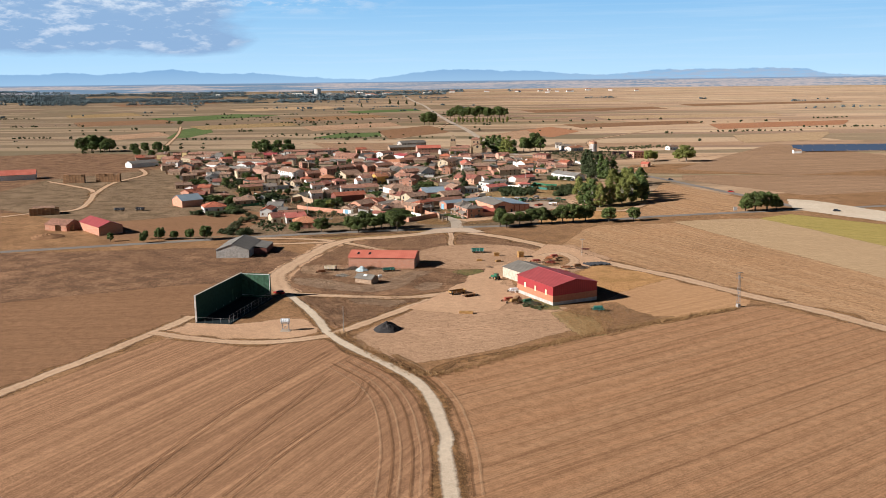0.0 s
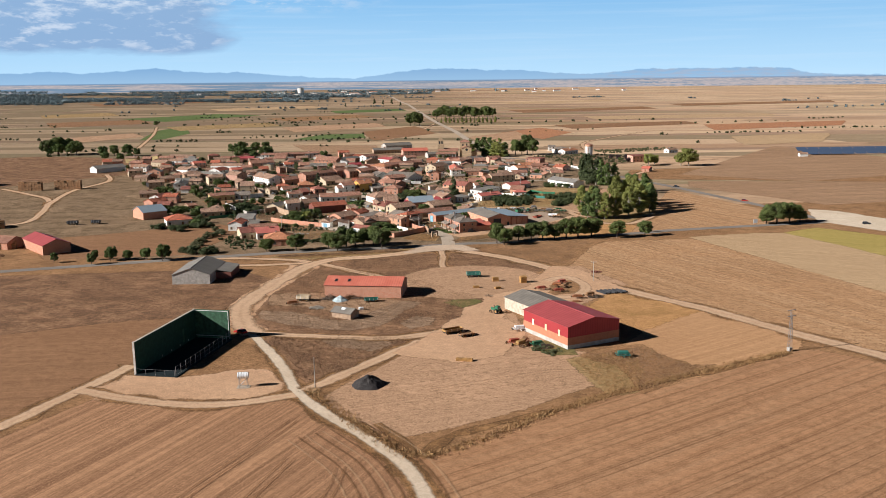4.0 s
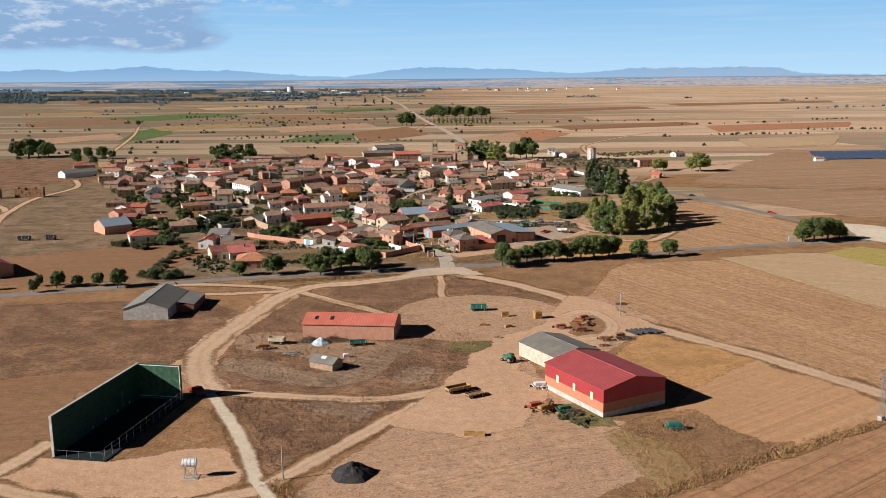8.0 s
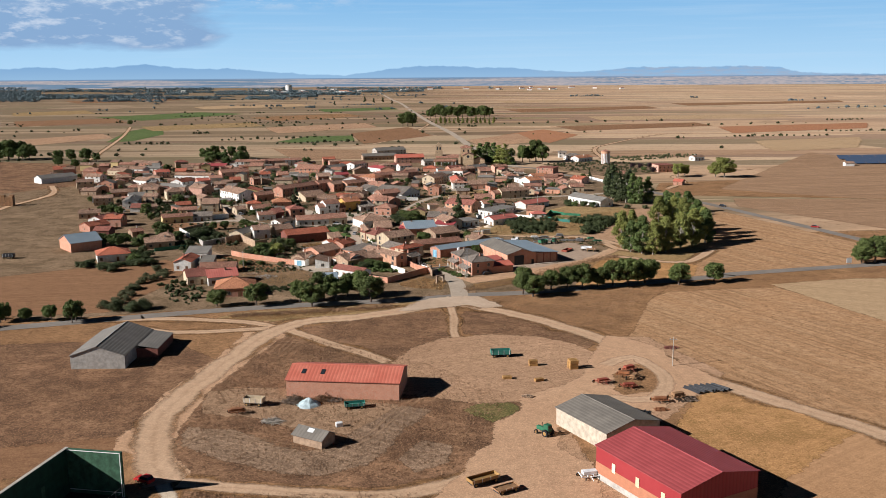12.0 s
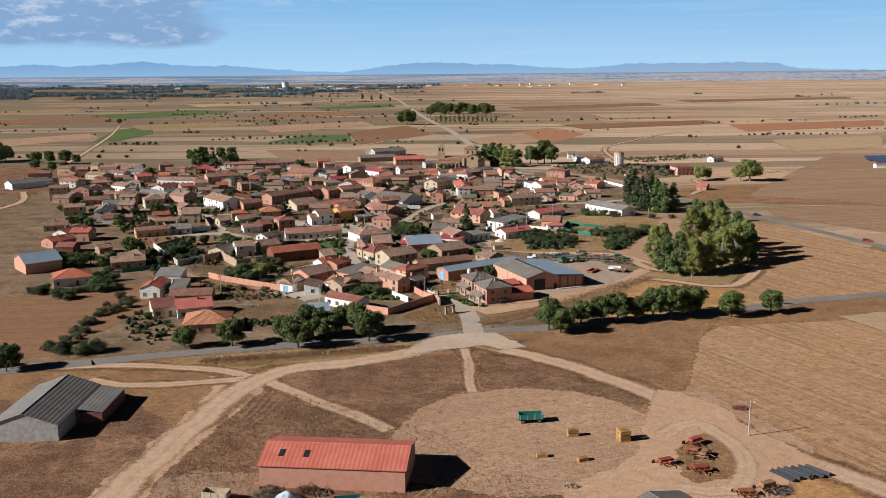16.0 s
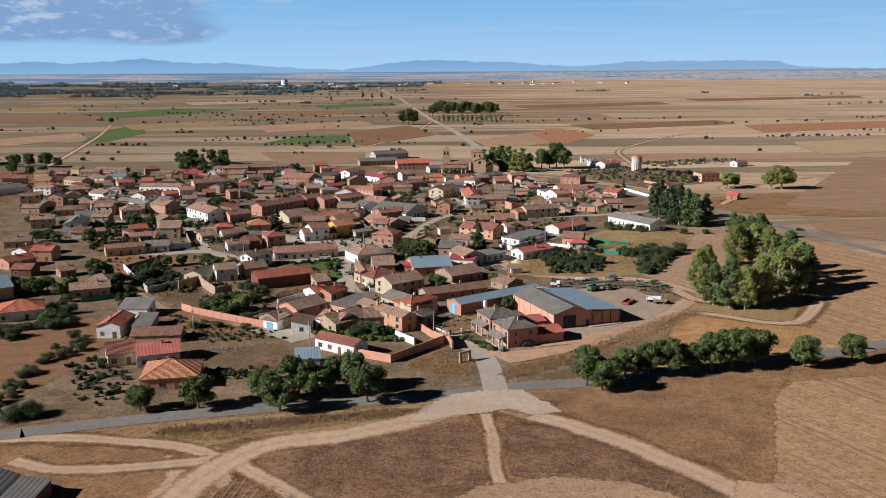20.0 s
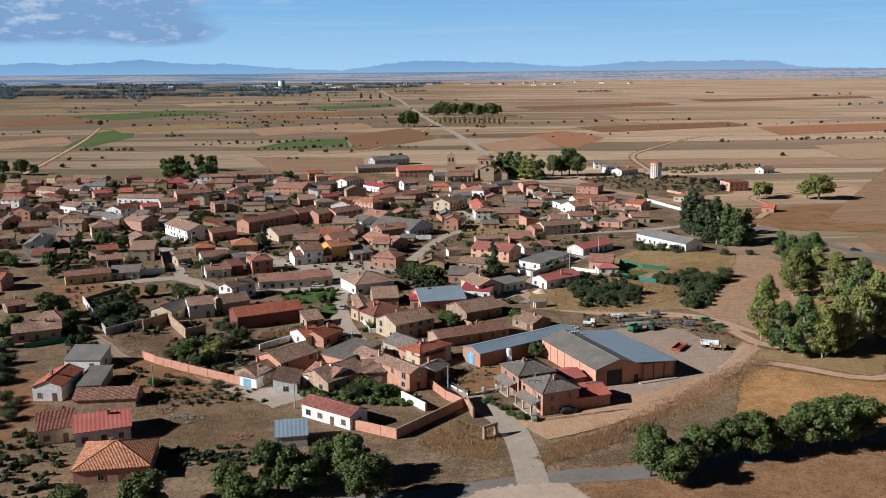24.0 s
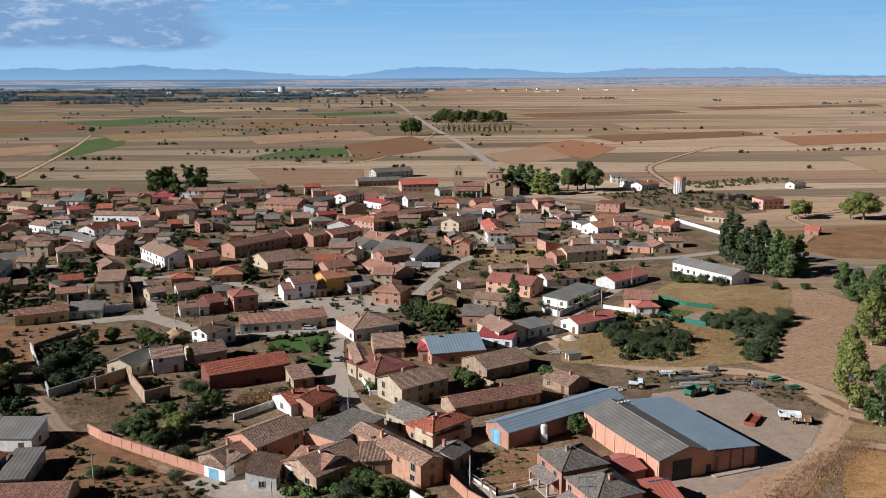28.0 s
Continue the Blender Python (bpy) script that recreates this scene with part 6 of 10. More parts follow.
patch('far_field', [(416.9, 1244.5), (568.5, 1295.6), (484.6, 1138.3), (379.1, 1098.3)], 0.215, 'soil_pale', 'far pale stubble strip', 'field', step=40.0)

# ---- buildings of the village ----
house(-272.8, 986.9, -4.3, 15.0, 8, 3.2, 'g', 'n', 'a')
house(-245.8, 926.7, -22.4, 15.1, 9, 5, 'g', 'o', 'w')
house(-263.6, 928.0, -32.3, 19.9, 9, 4, 'g', 'o', 'c')
house(-268.3, 1007.7, -17.2, 27.8, 8, 3, 'g', 'o', 'b')
house(-241.0, 951.4, -4.2, 15.2, 8, 3, 'g', 'g', 'w')
house(-213.4, 894.9, 30.9, 11.3, 8, 5, 'g', 's', 'p')
house(-214.8, 872.4, -3.9, 10.3, 8, 3.2, 'h', 'o', 'w')
house(-236.4, 866.2, 20.3, 9.4, 9, 4, 'g', 'o', 'b')
house(-218.4, 850.1, -33.2, 14.4, 10, 4, 'g', 'o', 'w')
house(-205.8, 842.2, -3.8, 6.6, 7, 3, 'g', 'g', 'w')
house(-190.4, 817.9, -19.1, 11.8, 8, 3, 'g', 'g', 'm')
house(-179.8, 808.0, -46.2, 17.4, 8, 3.6, 'g', 'g', 'w')
house(-194.7, 787.3, 23.7, 15.1, 12, 5.4, 'h', 'o', 'a')
house(-168.4, 758.7, 23.7, 10.6, 12, 5.6, 'h', 'o', 'c')
house(-174.0, 821.6, 64.1, 12.4, 11, 5, 'g', 'r', 'w')
house(-150.3, 779.1, 55.5, 11.1, 13, 5.3, 'G', 'o', 'p')
house(-166.7, 839.6, 30.6, 9.3, 8, 3.8, 'g', 's', 'p')
house(-195.7, 883.2, -11.8, 30.0, 9, 3.8, 'g', 'o', 'w')
house(-191.9, 961.1, -4.3, 21.5, 9, 3.6, 'g', 'R', 'm')
house(-158.0, 882.6, 24.9, 21.8, 11, 5.4, 'g', 'n', 'p')
house(-125.1, 838.5, 34.8, 5.6, 7, 5, 'g', 'o', 'b')
house(-125.5, 870.2, 10.4, 8.0, 9, 5, 'g', 'r', 'w')
house(-171.7, 982.2, -4.3, 5.5, 8, 4, 'g', 'o', 'w')
house(-166.2, 981.8, -4.3, 7.8, 8, 5.2, 'g', 'n', 'w')
house(-158.4, 981.2, 4.6, 18.9, 8, 5.2, 'g', 'n', 'c')
house(-140.2, 985.7, 14.7, 18.4, 8, 5.2, 'g', 'n', 'p')
house(-122.5, 990.3, 18.0, 16.1, 8, 5.2, 'g', 'n', 'w')
house(-136.3, 771.6, -54.8, 29.6, 13, 5.2, 'g', 'o', 'w')
house(-107.4, 747.9, 36.8, 12.7, 9, 4, 'g', 'n', 'k')
house(-92.6, 719.1, 11.9, 11.4, 12, 3.3, 'h', 'O', 'b')
house(-139.9, 730.1, 31.6, 9.2, 12, 4.6, 'G', 'o', 'a')
house(-176.4, 720.2, 100.0, 21.2, 9, 5, 'g', 'g', 'w')
house(-192.5, 756.6, 24.2, 10.3, 11, 3, 'g', 'g', 'w')
house(-93.6, 769.0, 51.6, 35.1, 9, 5.4, 'g', 'n', 'b')
house(-71.3, 795.0, 37.2, 11.3, 9, 6, 'g', 'n', 'b')
house(-60.9, 794.3, 53.0, 12.5, 9, 5.3, 'g', 'o', 'b')
house(-51.9, 799.7, 43.8, 18.9, 10, 5, 'g', 'n', 'e')
house(-27.3, 783.6, 52.6, 12.1, 13, 5, 'G', 'n', 'c')
house(-37.0, 777.3, 40.1, 12.0, 10, 3.6, 'G', 't', 'w')
house(-51.8, 776.9, 3.0, 11.7, 9, 3, 'g', 'o', 'c')
house(-12.4, 749.1, 54.6, 20.4, 24, 3.6, 'G', 't', 'w')
house(-25.7, 745.2, 31.4, 14.5, 10, 4.6, 'g', 'n', 'b')
house(-34.4, 736.6, -49.4, 22.1, 9, 3.4, 'g', 'n', 'b')
house(-75.0, 743.6, 37.5, 16.0, 16, 3, 'g', 'o', 'c')
house(-47.6, 725.6, 30.1, 11.5, 11, 4, 'g', 'n', 'b')
house(-60.6, 688.9, 21.7, 4.0, 9, 4, 'g', 'n', 'w')
house(-56.9, 690.4, 26.1, 8.8, 10, 5.8, 'g', 'n', 'w')
house(-48.9, 693.4, 26.0, 3.6, 8, 3.2, 'g', 'n', 'e')
house(-46.0, 697.6, 29.3, 10.1, 10, 6, 'g', 'O', 'y')
house(-36.6, 697.0, 30.9, 9.6, 9, 2.8, 's', 't', 'g')
house(-28.3, 683.7, -20.6, 10.9, 11, 4.4, 'h', 'n', 'b')
house(-32.6, 852.3, 43.1, 43.8, 8, 4.8, 'g', 'n', 'b')
house(-53.6, 857.5, 13.9, 12.6, 8, 3.6, 'g', 'n', 'b')
house(-45.9, 847.6, -43.4, 17.0, 9, 5, 'h', 'O', 'p')
house(-66.1, 874.2, 18.9, 10.5, 8, 3.6, 'g', 'R', 'p')
house(-67.8, 850.9, 14.7, 11.7, 9, 3.6, 'h', 't', 'c')
house(-103.8, 916.5, -22.1, 22.7, 16, 4.6, 'g', 'n', 'k')
house(-84.5, 922.3, -35.3, 9.3, 26, 4.6, 'G', 'g', 'k')
house(-87.0, 987.6, 11.7, 10.9, 9, 6, 'g', 'r', 'k')
house(-69.5, 965.8, 12.4, 9.9, 8, 3.6, 'g', 'r', 'c')
house(-55.8, 943.0, 57.8, 18.3, 9, 5, 'g', 'n', 'w')
house(-43.7, 931.7, -52.4, 23.0, 9, 4, 'h', 'R', 'w')
house(-30.9, 935.9, 25.9, 10.3, 8, 4.8, 'h', 'o', 'c')
house(-15.8, 927.2, 23.3, 10.9, 9, 5, 'g', 'n', 'w')
house(-53.1, 1037.4, 14.1, 33.5, 11, 4, 'g', 'f', 'a')
house(-41.5, 1089.9, 25.8, 33.0, 14, 5, 'g', 'f', 'g')
house(-20.3, 1004.3, 9.6, 26.7, 14, 5.2, 'g', 's', 'p')
house(5.8, 977.5, 20.3, 14.3, 9, 4, 'g', 'f', 'g')
house(22.9, 900.4, -30.9, 15.0, 9, 3.8, 'h', 'n', 'w')
house(36.5, 899.4, 30.4, 12.3, 9, 4.6, 'g', 'o', 'b')
house(46.0, 925.2, 46.0, 20.1, 8, 3.4, 'g', 'g', 'w')
house(23.8, 800.8, 4.7, 10.4, 11, 4.6, 'h', 'n', 'w')
house(22.8, 837.5, -87.8, 33.6, 9, 4.8, 'g', 's', 'p')
house(34.6, 800.1, 2.8, 13.5, 11, 3.6, 'g', 'o', 'k')
house(11.0, 831.2, 56.7, 20.8, 11, 5, 'g', 'o', 'c')
house(5.4, 770.6, -14.0, 7.3, 9, 5.3, 'G', 'O', 'k')
house(53.5, 748.6, 18.1, 19.9, 9, 4.8, 'g', 'o', 'c')
house(48.9, 747.7, 26.4, 4.8, 8, 3.6, 'g', 'n', 'b')
house(46.0, 860.4, -13.4, 12.0, 9, 3, 'g', 'o', 'w')
house(65.8, 873.3, -4.0, 8.4, 9, 3.4, 'h', 'o', 'w')
house(78.1, 889.7, -4.1, 7.6, 9, 3.2, 'g', 'o', 'w')
house(97.8, 902.0, -31.8, 14.9, 11, 5, 'f', 'd', 'b')
house(87.5, 847.8, 14.7, 12.0, 9, 3.6, 'g', 'O', 'w')
house(81.2, 816.2, 32.7, 11.3, 12, 4, 'g', 'O', 'w')
house(96.2, 843.5, -3.9, 9.7, 9, 3.2, 'g', 'n', 'p')
house(75.9, 833.9, 21.4, 8.4, 9, 3.4, 'f', 'g', 'w')
house(113.6, 831.3, -46.4, 10.4, 10, 3.6, 'g', 'r', 'p')
house(96.3, 767.5, 5.6, 8.4, 12, 3.2, 'G', 'n', 'c')
house(86.1, 773.6, -26.6, 10.4, 8, 3, 'f', 'g', 'k')
house(140.0, 1047.3, -4.7, 7.7, 9, 4.6, 'g', 't', 'w')
house(142.7, 1014.8, 8.7, 14.9, 10, 4.6, 'h', 't', 'w')
house(150.7, 997.4, 37.8, 19.7, 10, 3.8, 'g', 'O', 'w')
house(150.2, 859.2, -36.9, 14.5, 14, 3.2, 'h', 'n', 'c')
house(199.4, 899.3, 14.9, 14.6, 11, 6, 'f', 'd', 'p')
house(261.5, 998.6, 28.4, 12.3, 8, 3.4, 'g', 'o', 'w')
house(186.6, 812.6, -33.3, 6.7, 7, 3, 'g', 's', 'b')
house(94.8, 731.0, -61.8, 31.5, 10, 3.8, 'g', 'g', 'w')
# middle rows
house(-144.3, 658.9, 24.4, 16.5, 7, 3.6, 'g', 'n', 'h')
house(-109.5, 690.9, 32.5, 5.8, 8, 3, 'g', 'o', 'c')
house(-92.6, 667.2, 19.4, 9.6, 8, 3.2, 'g', 'n', 'w')
house(-83.9, 671.9, 31.9, 5.3, 10, 3.8, 'g', 'd', 'm')
house(-75.7, 673.7, 23.6, 8.5, 10, 5.4, 'h', 'd', 'b')
house(-68.5, 646.1, 11.9, 17.4, 10, 3.3, 'g', 'n', 'w')
house(-51.4, 649.7, 20.1, 10.1, 10, 3.6, 'g', 'n', 'c')
house(-32.0, 635.5, 25.6, 15.3, 15, 3.9, 'h', 'o', 'w')
house(-24.8, 617.7, 7.7, 8.5, 13, 3.4, 'g', 'o', 'a')
house(-29.2, 600.7, 10.9, 3.8, 17, 4.6, 'G', 'o', 'b')
house(-23.9, 593.8, 34.7, 12.5, 14, 3.7, 'h', 'd', 'c')
house(-16.7, 578.7, 35.1, 14.2, 11, 4.9, 'g', 'o', 'c')
house(-20.3, 568.4, -52.4, 10.9, 9, 3.2, 'g', 't', 'c')
house(-13.6, 556.2, -47.6, 5.6, 12, 4.6, 'h', 'r', 'c')
house(-9.9, 552.1, 35.7, 8.8, 10, 3.6, 'h', 'r', 'b')
house(14.0, 697.7, -32.2, 18.2, 12, 4.6, 'g', 'd', 'e')
house(7.9, 678.4, -25.9, 12.4, 8, 2.8, 'g', 'o', 'a')
house(2.4, 653.4, -11.0, 10.1, 11, 3.3, 'g', 't', 'b')
house(12.0, 628.4, 25.7, 9.7, 13, 4.5, 'G', 'o', 'c')
house(5.7, 629.9, -21.7, 10.8, 6, 3, 's', 'R', 'w')
house(21.8, 636.2, 33.7, 10.4, 9, 3, 'f', 'g', 'w')
house(40.3, 671.8, 50.8, 25.6, 10, 2.8, 'f', 'g', 'w')
house(5.8, 598.0, 31.0, 14.2, 12, 3.1, 'g', 'o', 'a')
house(-8.7, 611.2, 12.1, 15.6, 15, 3.6, 'g', 'b', 'k')
house(20.0, 592.8, -51.6, 9.0, 8, 2.6, 'g', 'o', 'a')
house(-4.0, 571.1, 23.6, 23.6, 8, 2.8, 'g', 'n', 'a')
house(63.3, 699.4, 39.9, 21.1, 9, 3, 'g', 'p', 'w')
house(38.3, 705.5, 16.6, 14.1, 9, 2.8, 'g', 'n', 'w')
house(33.7, 646.3, -56.5, 8.0, 17, 3.3, 'G', 'p', 'w')
house(60.0, 670.7, -17.7, 9.3, 11, 3.8, 'g', 'n', 'e')
house(62.2, 662.2, 2.0, 8.0, 6, 2.8, 'h', 'p', 'w')
house(-98.0, 609.0, -23.1, 8.3, 15, 3.2, 'G', 'f', 'c')
house(-85.0, 607.4, 21.5, 8.1, 9, 4.6, 'g', 'o', 'w')
house(-75.1, 612.7, 29.5, 9.4, 10, 3.8, 'g', 'o', 'c')
house(-80.9, 634.6, -38.0, 7.0, 11, 4.8, 'G', 'o', 'w')
house(-45.0, 593.6, 25.0, 5.6, 7, 2.6, 's', 'o', 'a')
house(29.8, 615.3, -74.0, 2.2, 4, 2, 'f', 'g', 'w')
house(-12.4, 615.5, -3.0, 3.9, 10, 3.4, 'h', 'R', 'p')
# near rows
house(-66.7, 593.8, 25.5, 21.5, 10, 4.2, 'g', 'r', 'm', win=0, chimney=False, label='windowless maroon village hall with red tile roof', name='hall')
house(-37.6, 554.7, -39.7, 9.7, 15, 4.4, 'f', 't', 'k', win=0, chimney=False, label='orange brick hall with flat grey-brown roof beside the street')
house(-46.3, 545.1, 48.1, 12.5, 10, 5, 'g', 'o', 'k')
house(-51.9, 540.0, 48.4, 8.2, 9, 3.2, 'g', 'o', 'a')
house(-56.7, 542.4, -32.4, 5.7, 9, 2.9, 'g', 'o', 'w', garage=True)
house(-43.2, 574.5, 37.8, 5.7, 9, 3, 'g', 'r', 'w')
house(-37.9, 573.5, 57.2, 9.5, 8, 3, 'g', 'r', 'b')
house(-40.1, 541.0, -37.5, 8.9, 10, 3.2, 'g', 'n', 'w')
house(-33.1, 534.2, 44.3, 13.3, 11, 3.2, 'g', 'o', 'a')
house(-12.7, 534.6, 38.5, 5.7, 24, 4.9, 'G', 'o', 'e')
house(-24.7, 541.3, 6.0, 6.9, 10, 3.2, 'g', 'o', 'a')
house(-41.0, 535.0, 88.6, 10.3, 6, 2.8, 's', 'o', 'w')
house(-38.1, 520.2, -37.8, 15.1, 6, 3.3, 'g', 'd', 'w')
house(-6.0, 541.5, 54.1, 6.5, 6, 3, 'g', 't', 'a')
house(-106.1, 534.1, -3.2, 7.3, 13, 3.9, 'G', 'r', 'w')
house(-107.0, 557.3, -3.3, 9.9, 8, 3, 's', 'g', 'w')
house(-96.1, 536.5, 5.5, 5.6, 14, 2.8, 'f', 'f', 'g', win=0, chimney=False)
house(-93.9, 527.8, 3.1, 14.6, 8, 2.4, 'g', 'n', 'a', win=0, chimney=False)
house(-93.5, 506.2, 22.3, 7.6, 11, 3.4, 'g', 'd', 'c')
house(-85.2, 504.8, 18.3, 11.5, 11, 3.4, 'g', 'p', 'w')
house(-78.8, 486.0, 7.7, 14.4, 14, 3.3, 'h', 'O', 'b', label='long bungalow of dark brick with orange hipped tile roof')
house(-41.5, 501.8, 7.8, 6.7, 6, 2.6, 's', 'b', 'g', win=0, chimney=False)
house(-144.2, 553.1, 22.3, 13.9, 13, 3.3, 'h', 'r', 'w')
house(-164.8, 577.7, 38.5, 14.4, 16, 4.4, 'g', 'b', 'k', win=0, chimney=False, label='brick farm shed with blue-grey metal roof', name='shed')
house(-132.2, 583.7, 21.1, 13.5, 9, 3.2, 'g', 'o', 'a')
house(-175.7, 634.1, 55.6, 12.4, 9, 3.2, 'g', 'r', 'b')
house(-177.2, 656.1, 68.7, 16.4, 9, 3.4, 'g', 'd', 'w')
house(-198.8, 681.9, 16.8, 11.7, 9, 3, 'g', 'o', 'a')
house(-293.0, 863.9, 48.2, 28.7, 12, 4, 'g', 'g', 'w', win=0, chimney=False)
# farm sheds outside
house(-179.4, 471.3, 40.0, 12.8, 30, 4.6, 'G', 'R', 'k', win=0, chimney=False, name='shed', label='brick farm shed with red metal roof')
house(-217.3, 492.7, -19.4, 14.7, 12, 3.4, 'g', 'n', 'k', win=0, chimney=False, name='shed')
house(-369.4, 758.2, 21.2, 28.0, 18, 4.5, 'g', 's', 'w', win=0, chimney=False, name='shed')
house(-249.9, 550.6, 17.6, 12.3, 10, 3, 'g', 'o', 'a', win=0, chimney=False, name='shed')

# ---- trees ----
plant('walnut', -46.3, 477.2, 8.56, 1.06)
plant('walnut', -41.5, 470.7, 9.51, 1.07)
plant('walnut', -38.3, 482.1, 10.93, 0.96)
plant('walnut', -33.7, 480.7, 8.79, 1.12)
plant('walnut', -29.9, 484.9, 9.14, 1.00)
plant('walnut', -25.2, 484.6, 10.29, 1.04)
plant('walnut', -20.7, 475.6, 10.44, 1.05)
plant('walnut', -75.1, 472.9, 6.90, 1.15)
plant('walnut', -61.4, 474.0, 8.62, 1.15)
plant('walnut', 35.0, 484.1, 10.97, 0.98)
plant('walnut', 38.3, 480.5, 9.23, 1.12)
plant('walnut', 46.5, 490.4, 8.34, 1.10)
plant('walnut', 52.8, 491.2, 9.34, 0.96)
plant('walnut', 58.6, 492.0, 10.19, 1.07)
plant('walnut', 64.8, 493.5, 8.76, 0.96)
plant('walnut', 71.0, 494.9, 11.15, 1.04)
plant('walnut', 77.0, 495.8, 11.25, 1.13)
plant('walnut', 84.6, 499.8, 10.65, 1.13)
plant('walnut', 96.7, 495.7, 9.06, 1.11)
plant('walnut', 111.7, 499.3, 8.13, 1.14)
plant('bush', -109.3, 470.1, 5, 1.2)
plant('bush', -103.4, 468.7, 4.5, 1.2)
plant('bush', -100.2, 470.5, 5, 1.2)
plant('bush', -114.3, 472.8, 4, 1.2)
plant('green', -148.7, 448.3, 6, 0.75)
plant('green', -142.9, 455.4, 6.5, 0.75)
plant('green', -135.8, 456.8, 5, 0.75)
plant('green', -128.2, 458.2, 5.5, 0.75)
plant('green', -118.8, 453.7, 8, 0.75)
plant('green', -150.7, 458.8, 5, 0.8)
plant('green', -142.6, 458.2, 7, 0.8)
plant('green', -135.2, 457.6, 5, 0.8)
plant('green', -126.8, 457.0, 6, 0.8)
plant('green', -118.5, 456.3, 8, 0.8)
plant('green', -167.2, 453.4, 5, 0.8)
plant('oval_light', 92.5, 573.5, 16.93, 0.94)
plant('oval', 94.0, 561.6, 14.63, 0.97)
plant('oval', 98.1, 557.6, 17.30, 1.03)
plant('oval_light', 102.6, 555.1, 14.94, 1.00)
plant('oval_light', 109.9, 560.6, 16.28, 1.02)
plant('oval_light', 119.4, 569.4, 16.45, 1.08)
plant('oval_light', 127.1, 575.4, 17.54, 1.16)
plant('oval', 135.0, 581.8, 16.11, 1.18)
plant('oval_light', 123.8, 623.6, 16.84, 1.20)
plant('oval_light', 131.6, 625.3, 17.01, 0.96)
plant('oval_light', 133.5, 612.3, 17.85, 1.19)
plant('oval', 137.2, 601.9, 18.04, 1.07)
plant('oval_light', 102.5, 594.7, 14.33, 0.97)
plant('oval_light', 137.5, 592.4, 15.75, 1.07)
plant('poplar_dark', 125.3, 755.3, 17.84, 1.07)
plant('poplar_dark', 125.4, 743.0, 21.88, 1.37)
plant('poplar_dark', 125.5, 731.4, 18.59, 1.31)
plant('poplar_dark', 127.0, 724.7, 20.43, 1.10)
plant('poplar_dark', 130.1, 722.3, 18.82, 1.31)
plant('poplar', 133.0, 717.9, 19.79, 1.06)
plant('poplar', 136.6, 715.6, 17.49, 1.06)
plant('poplar', 143.8, 721.5, 16.91, 1.16)
plant('poplar_dark', 133.2, 772.0, 19.83, 1.37)
plant('poplar_dark', 135.4, 740.0, 19.98, 1.37)
plant('poplar', 139.1, 728.3, 16.07, 1.07)
plant('oval', 146.0, 688.2, 11.71, 1.14)
plant('oval', 145.0, 675.4, 12.20, 1.27)
plant('oval', 145.8, 665.0, 13.70, 1.18)
plant('oval', 156.1, 678.9, 12.47, 1.44)
plant('light', 241.0, 858.9, 17, 1.15)
plant('light', 234.7, 861.4, 13, 1)
plant('light', 205.4, 863.5, 12, 1)
plant('light', 213.1, 871.4, 10, 1)
plant('poplar_light', 51.3, 1005.2, 16.9, 1.7)
plant('poplar', 58.9, 1011.2, 18.2, 1.7)
plant('poplar', 65.0, 1004.1, 19.5, 1.7)
plant('poplar', 70.6, 997.2, 19.5, 1.7)
plant('poplar_light', 74.9, 987.4, 18.2, 1.7)
plant('poplar_light', 80.2, 980.8, 19.5, 1.7)
plant('poplar', 85.6, 980.4, 15.6, 1.7)
plant('walnut', 98.4, 1001.5, 17.5, 0.85)
plant('walnut', 105.8, 1004.2, 17.5, 0.85)
plant('walnut', 111.4, 1003.8, 22.5, 0.85)
plant('walnut', 116.5, 996.9, 17.5, 0.85)
plant('green', -189.8, 992.5, 15, 0.9)
plant('green', -182.7, 998.0, 14, 0.9)
plant('green', -165.9, 996.7, 14, 0.9)
plant('green', -161.8, 1002.6, 14, 0.9)
plant('green', -174.8, 985.3, 11, 0.9)
plant('poplar', -179.5, 1004.0, 15, 1.3)
plant('walnut', -424.6, 1080.8, 19, 0.95)
plant('walnut', -415.3, 1086.2, 22, 0.95)
plant('walnut', -407.2, 1091.8, 20, 0.95)
plant('walnut', -390.4, 1076.3, 18, 0.95)
plant('green', -357.4, 1065.5, 12, 0.95)
plant('walnut', -341.8, 1057.1, 13, 0.95)
plant('green', -326.4, 1055.1, 14, 0.95)
plant('green', -315.7, 1053.7, 10, 0.95)
plant('green', -212.7, 1066.1, 13, 0.95)
plant('walnut', -204.6, 1071.7, 15, 0.95)
plant('walnut', -188.0, 1076.2, 13, 0.95)
plant('walnut', -175.9, 1067.9, 14, 0.95)
plant('green', -102.8, 988.8, 9, 1)
plant('walnut', -111.6, 910.0, 8, 1)
plant('conifer', -79.3, 727.5, 12, 1.1)
plant('conifer', 20.3, 663.1, 15, 1.1)
plant('conifer', -57.6, 549.5, 7, 1.3)
plant('walnut', -12.0, 1645.5, 26.4, 0.85)
plant('walnut', -20.0, 1646.5, 23.2, 0.85)
plant('walnut', -4.0, 1644.6, 23.2, 0.85)
plant('walnut', 31.4, 1919.3, 21.0, 0.85)
plant('walnut', 42.2, 1976.5, 24.0, 0.85)
plant('walnut', 53.8, 2038.0, 27.0, 0.85)
plant('walnut', 57.6, 1915.7, 22.5, 0.85)
plant('walnut', 69.3, 1972.6, 25.5, 0.85)
plant('walnut', 81.9, 2033.9, 21.0, 0.85)
plant('walnut', 83.6, 1912.1, 24.0, 0.85)
plant('walnut', 96.3, 1968.8, 27.0, 0.85)
plant('walnut', 109.9, 2029.8, 22.5, 0.85)
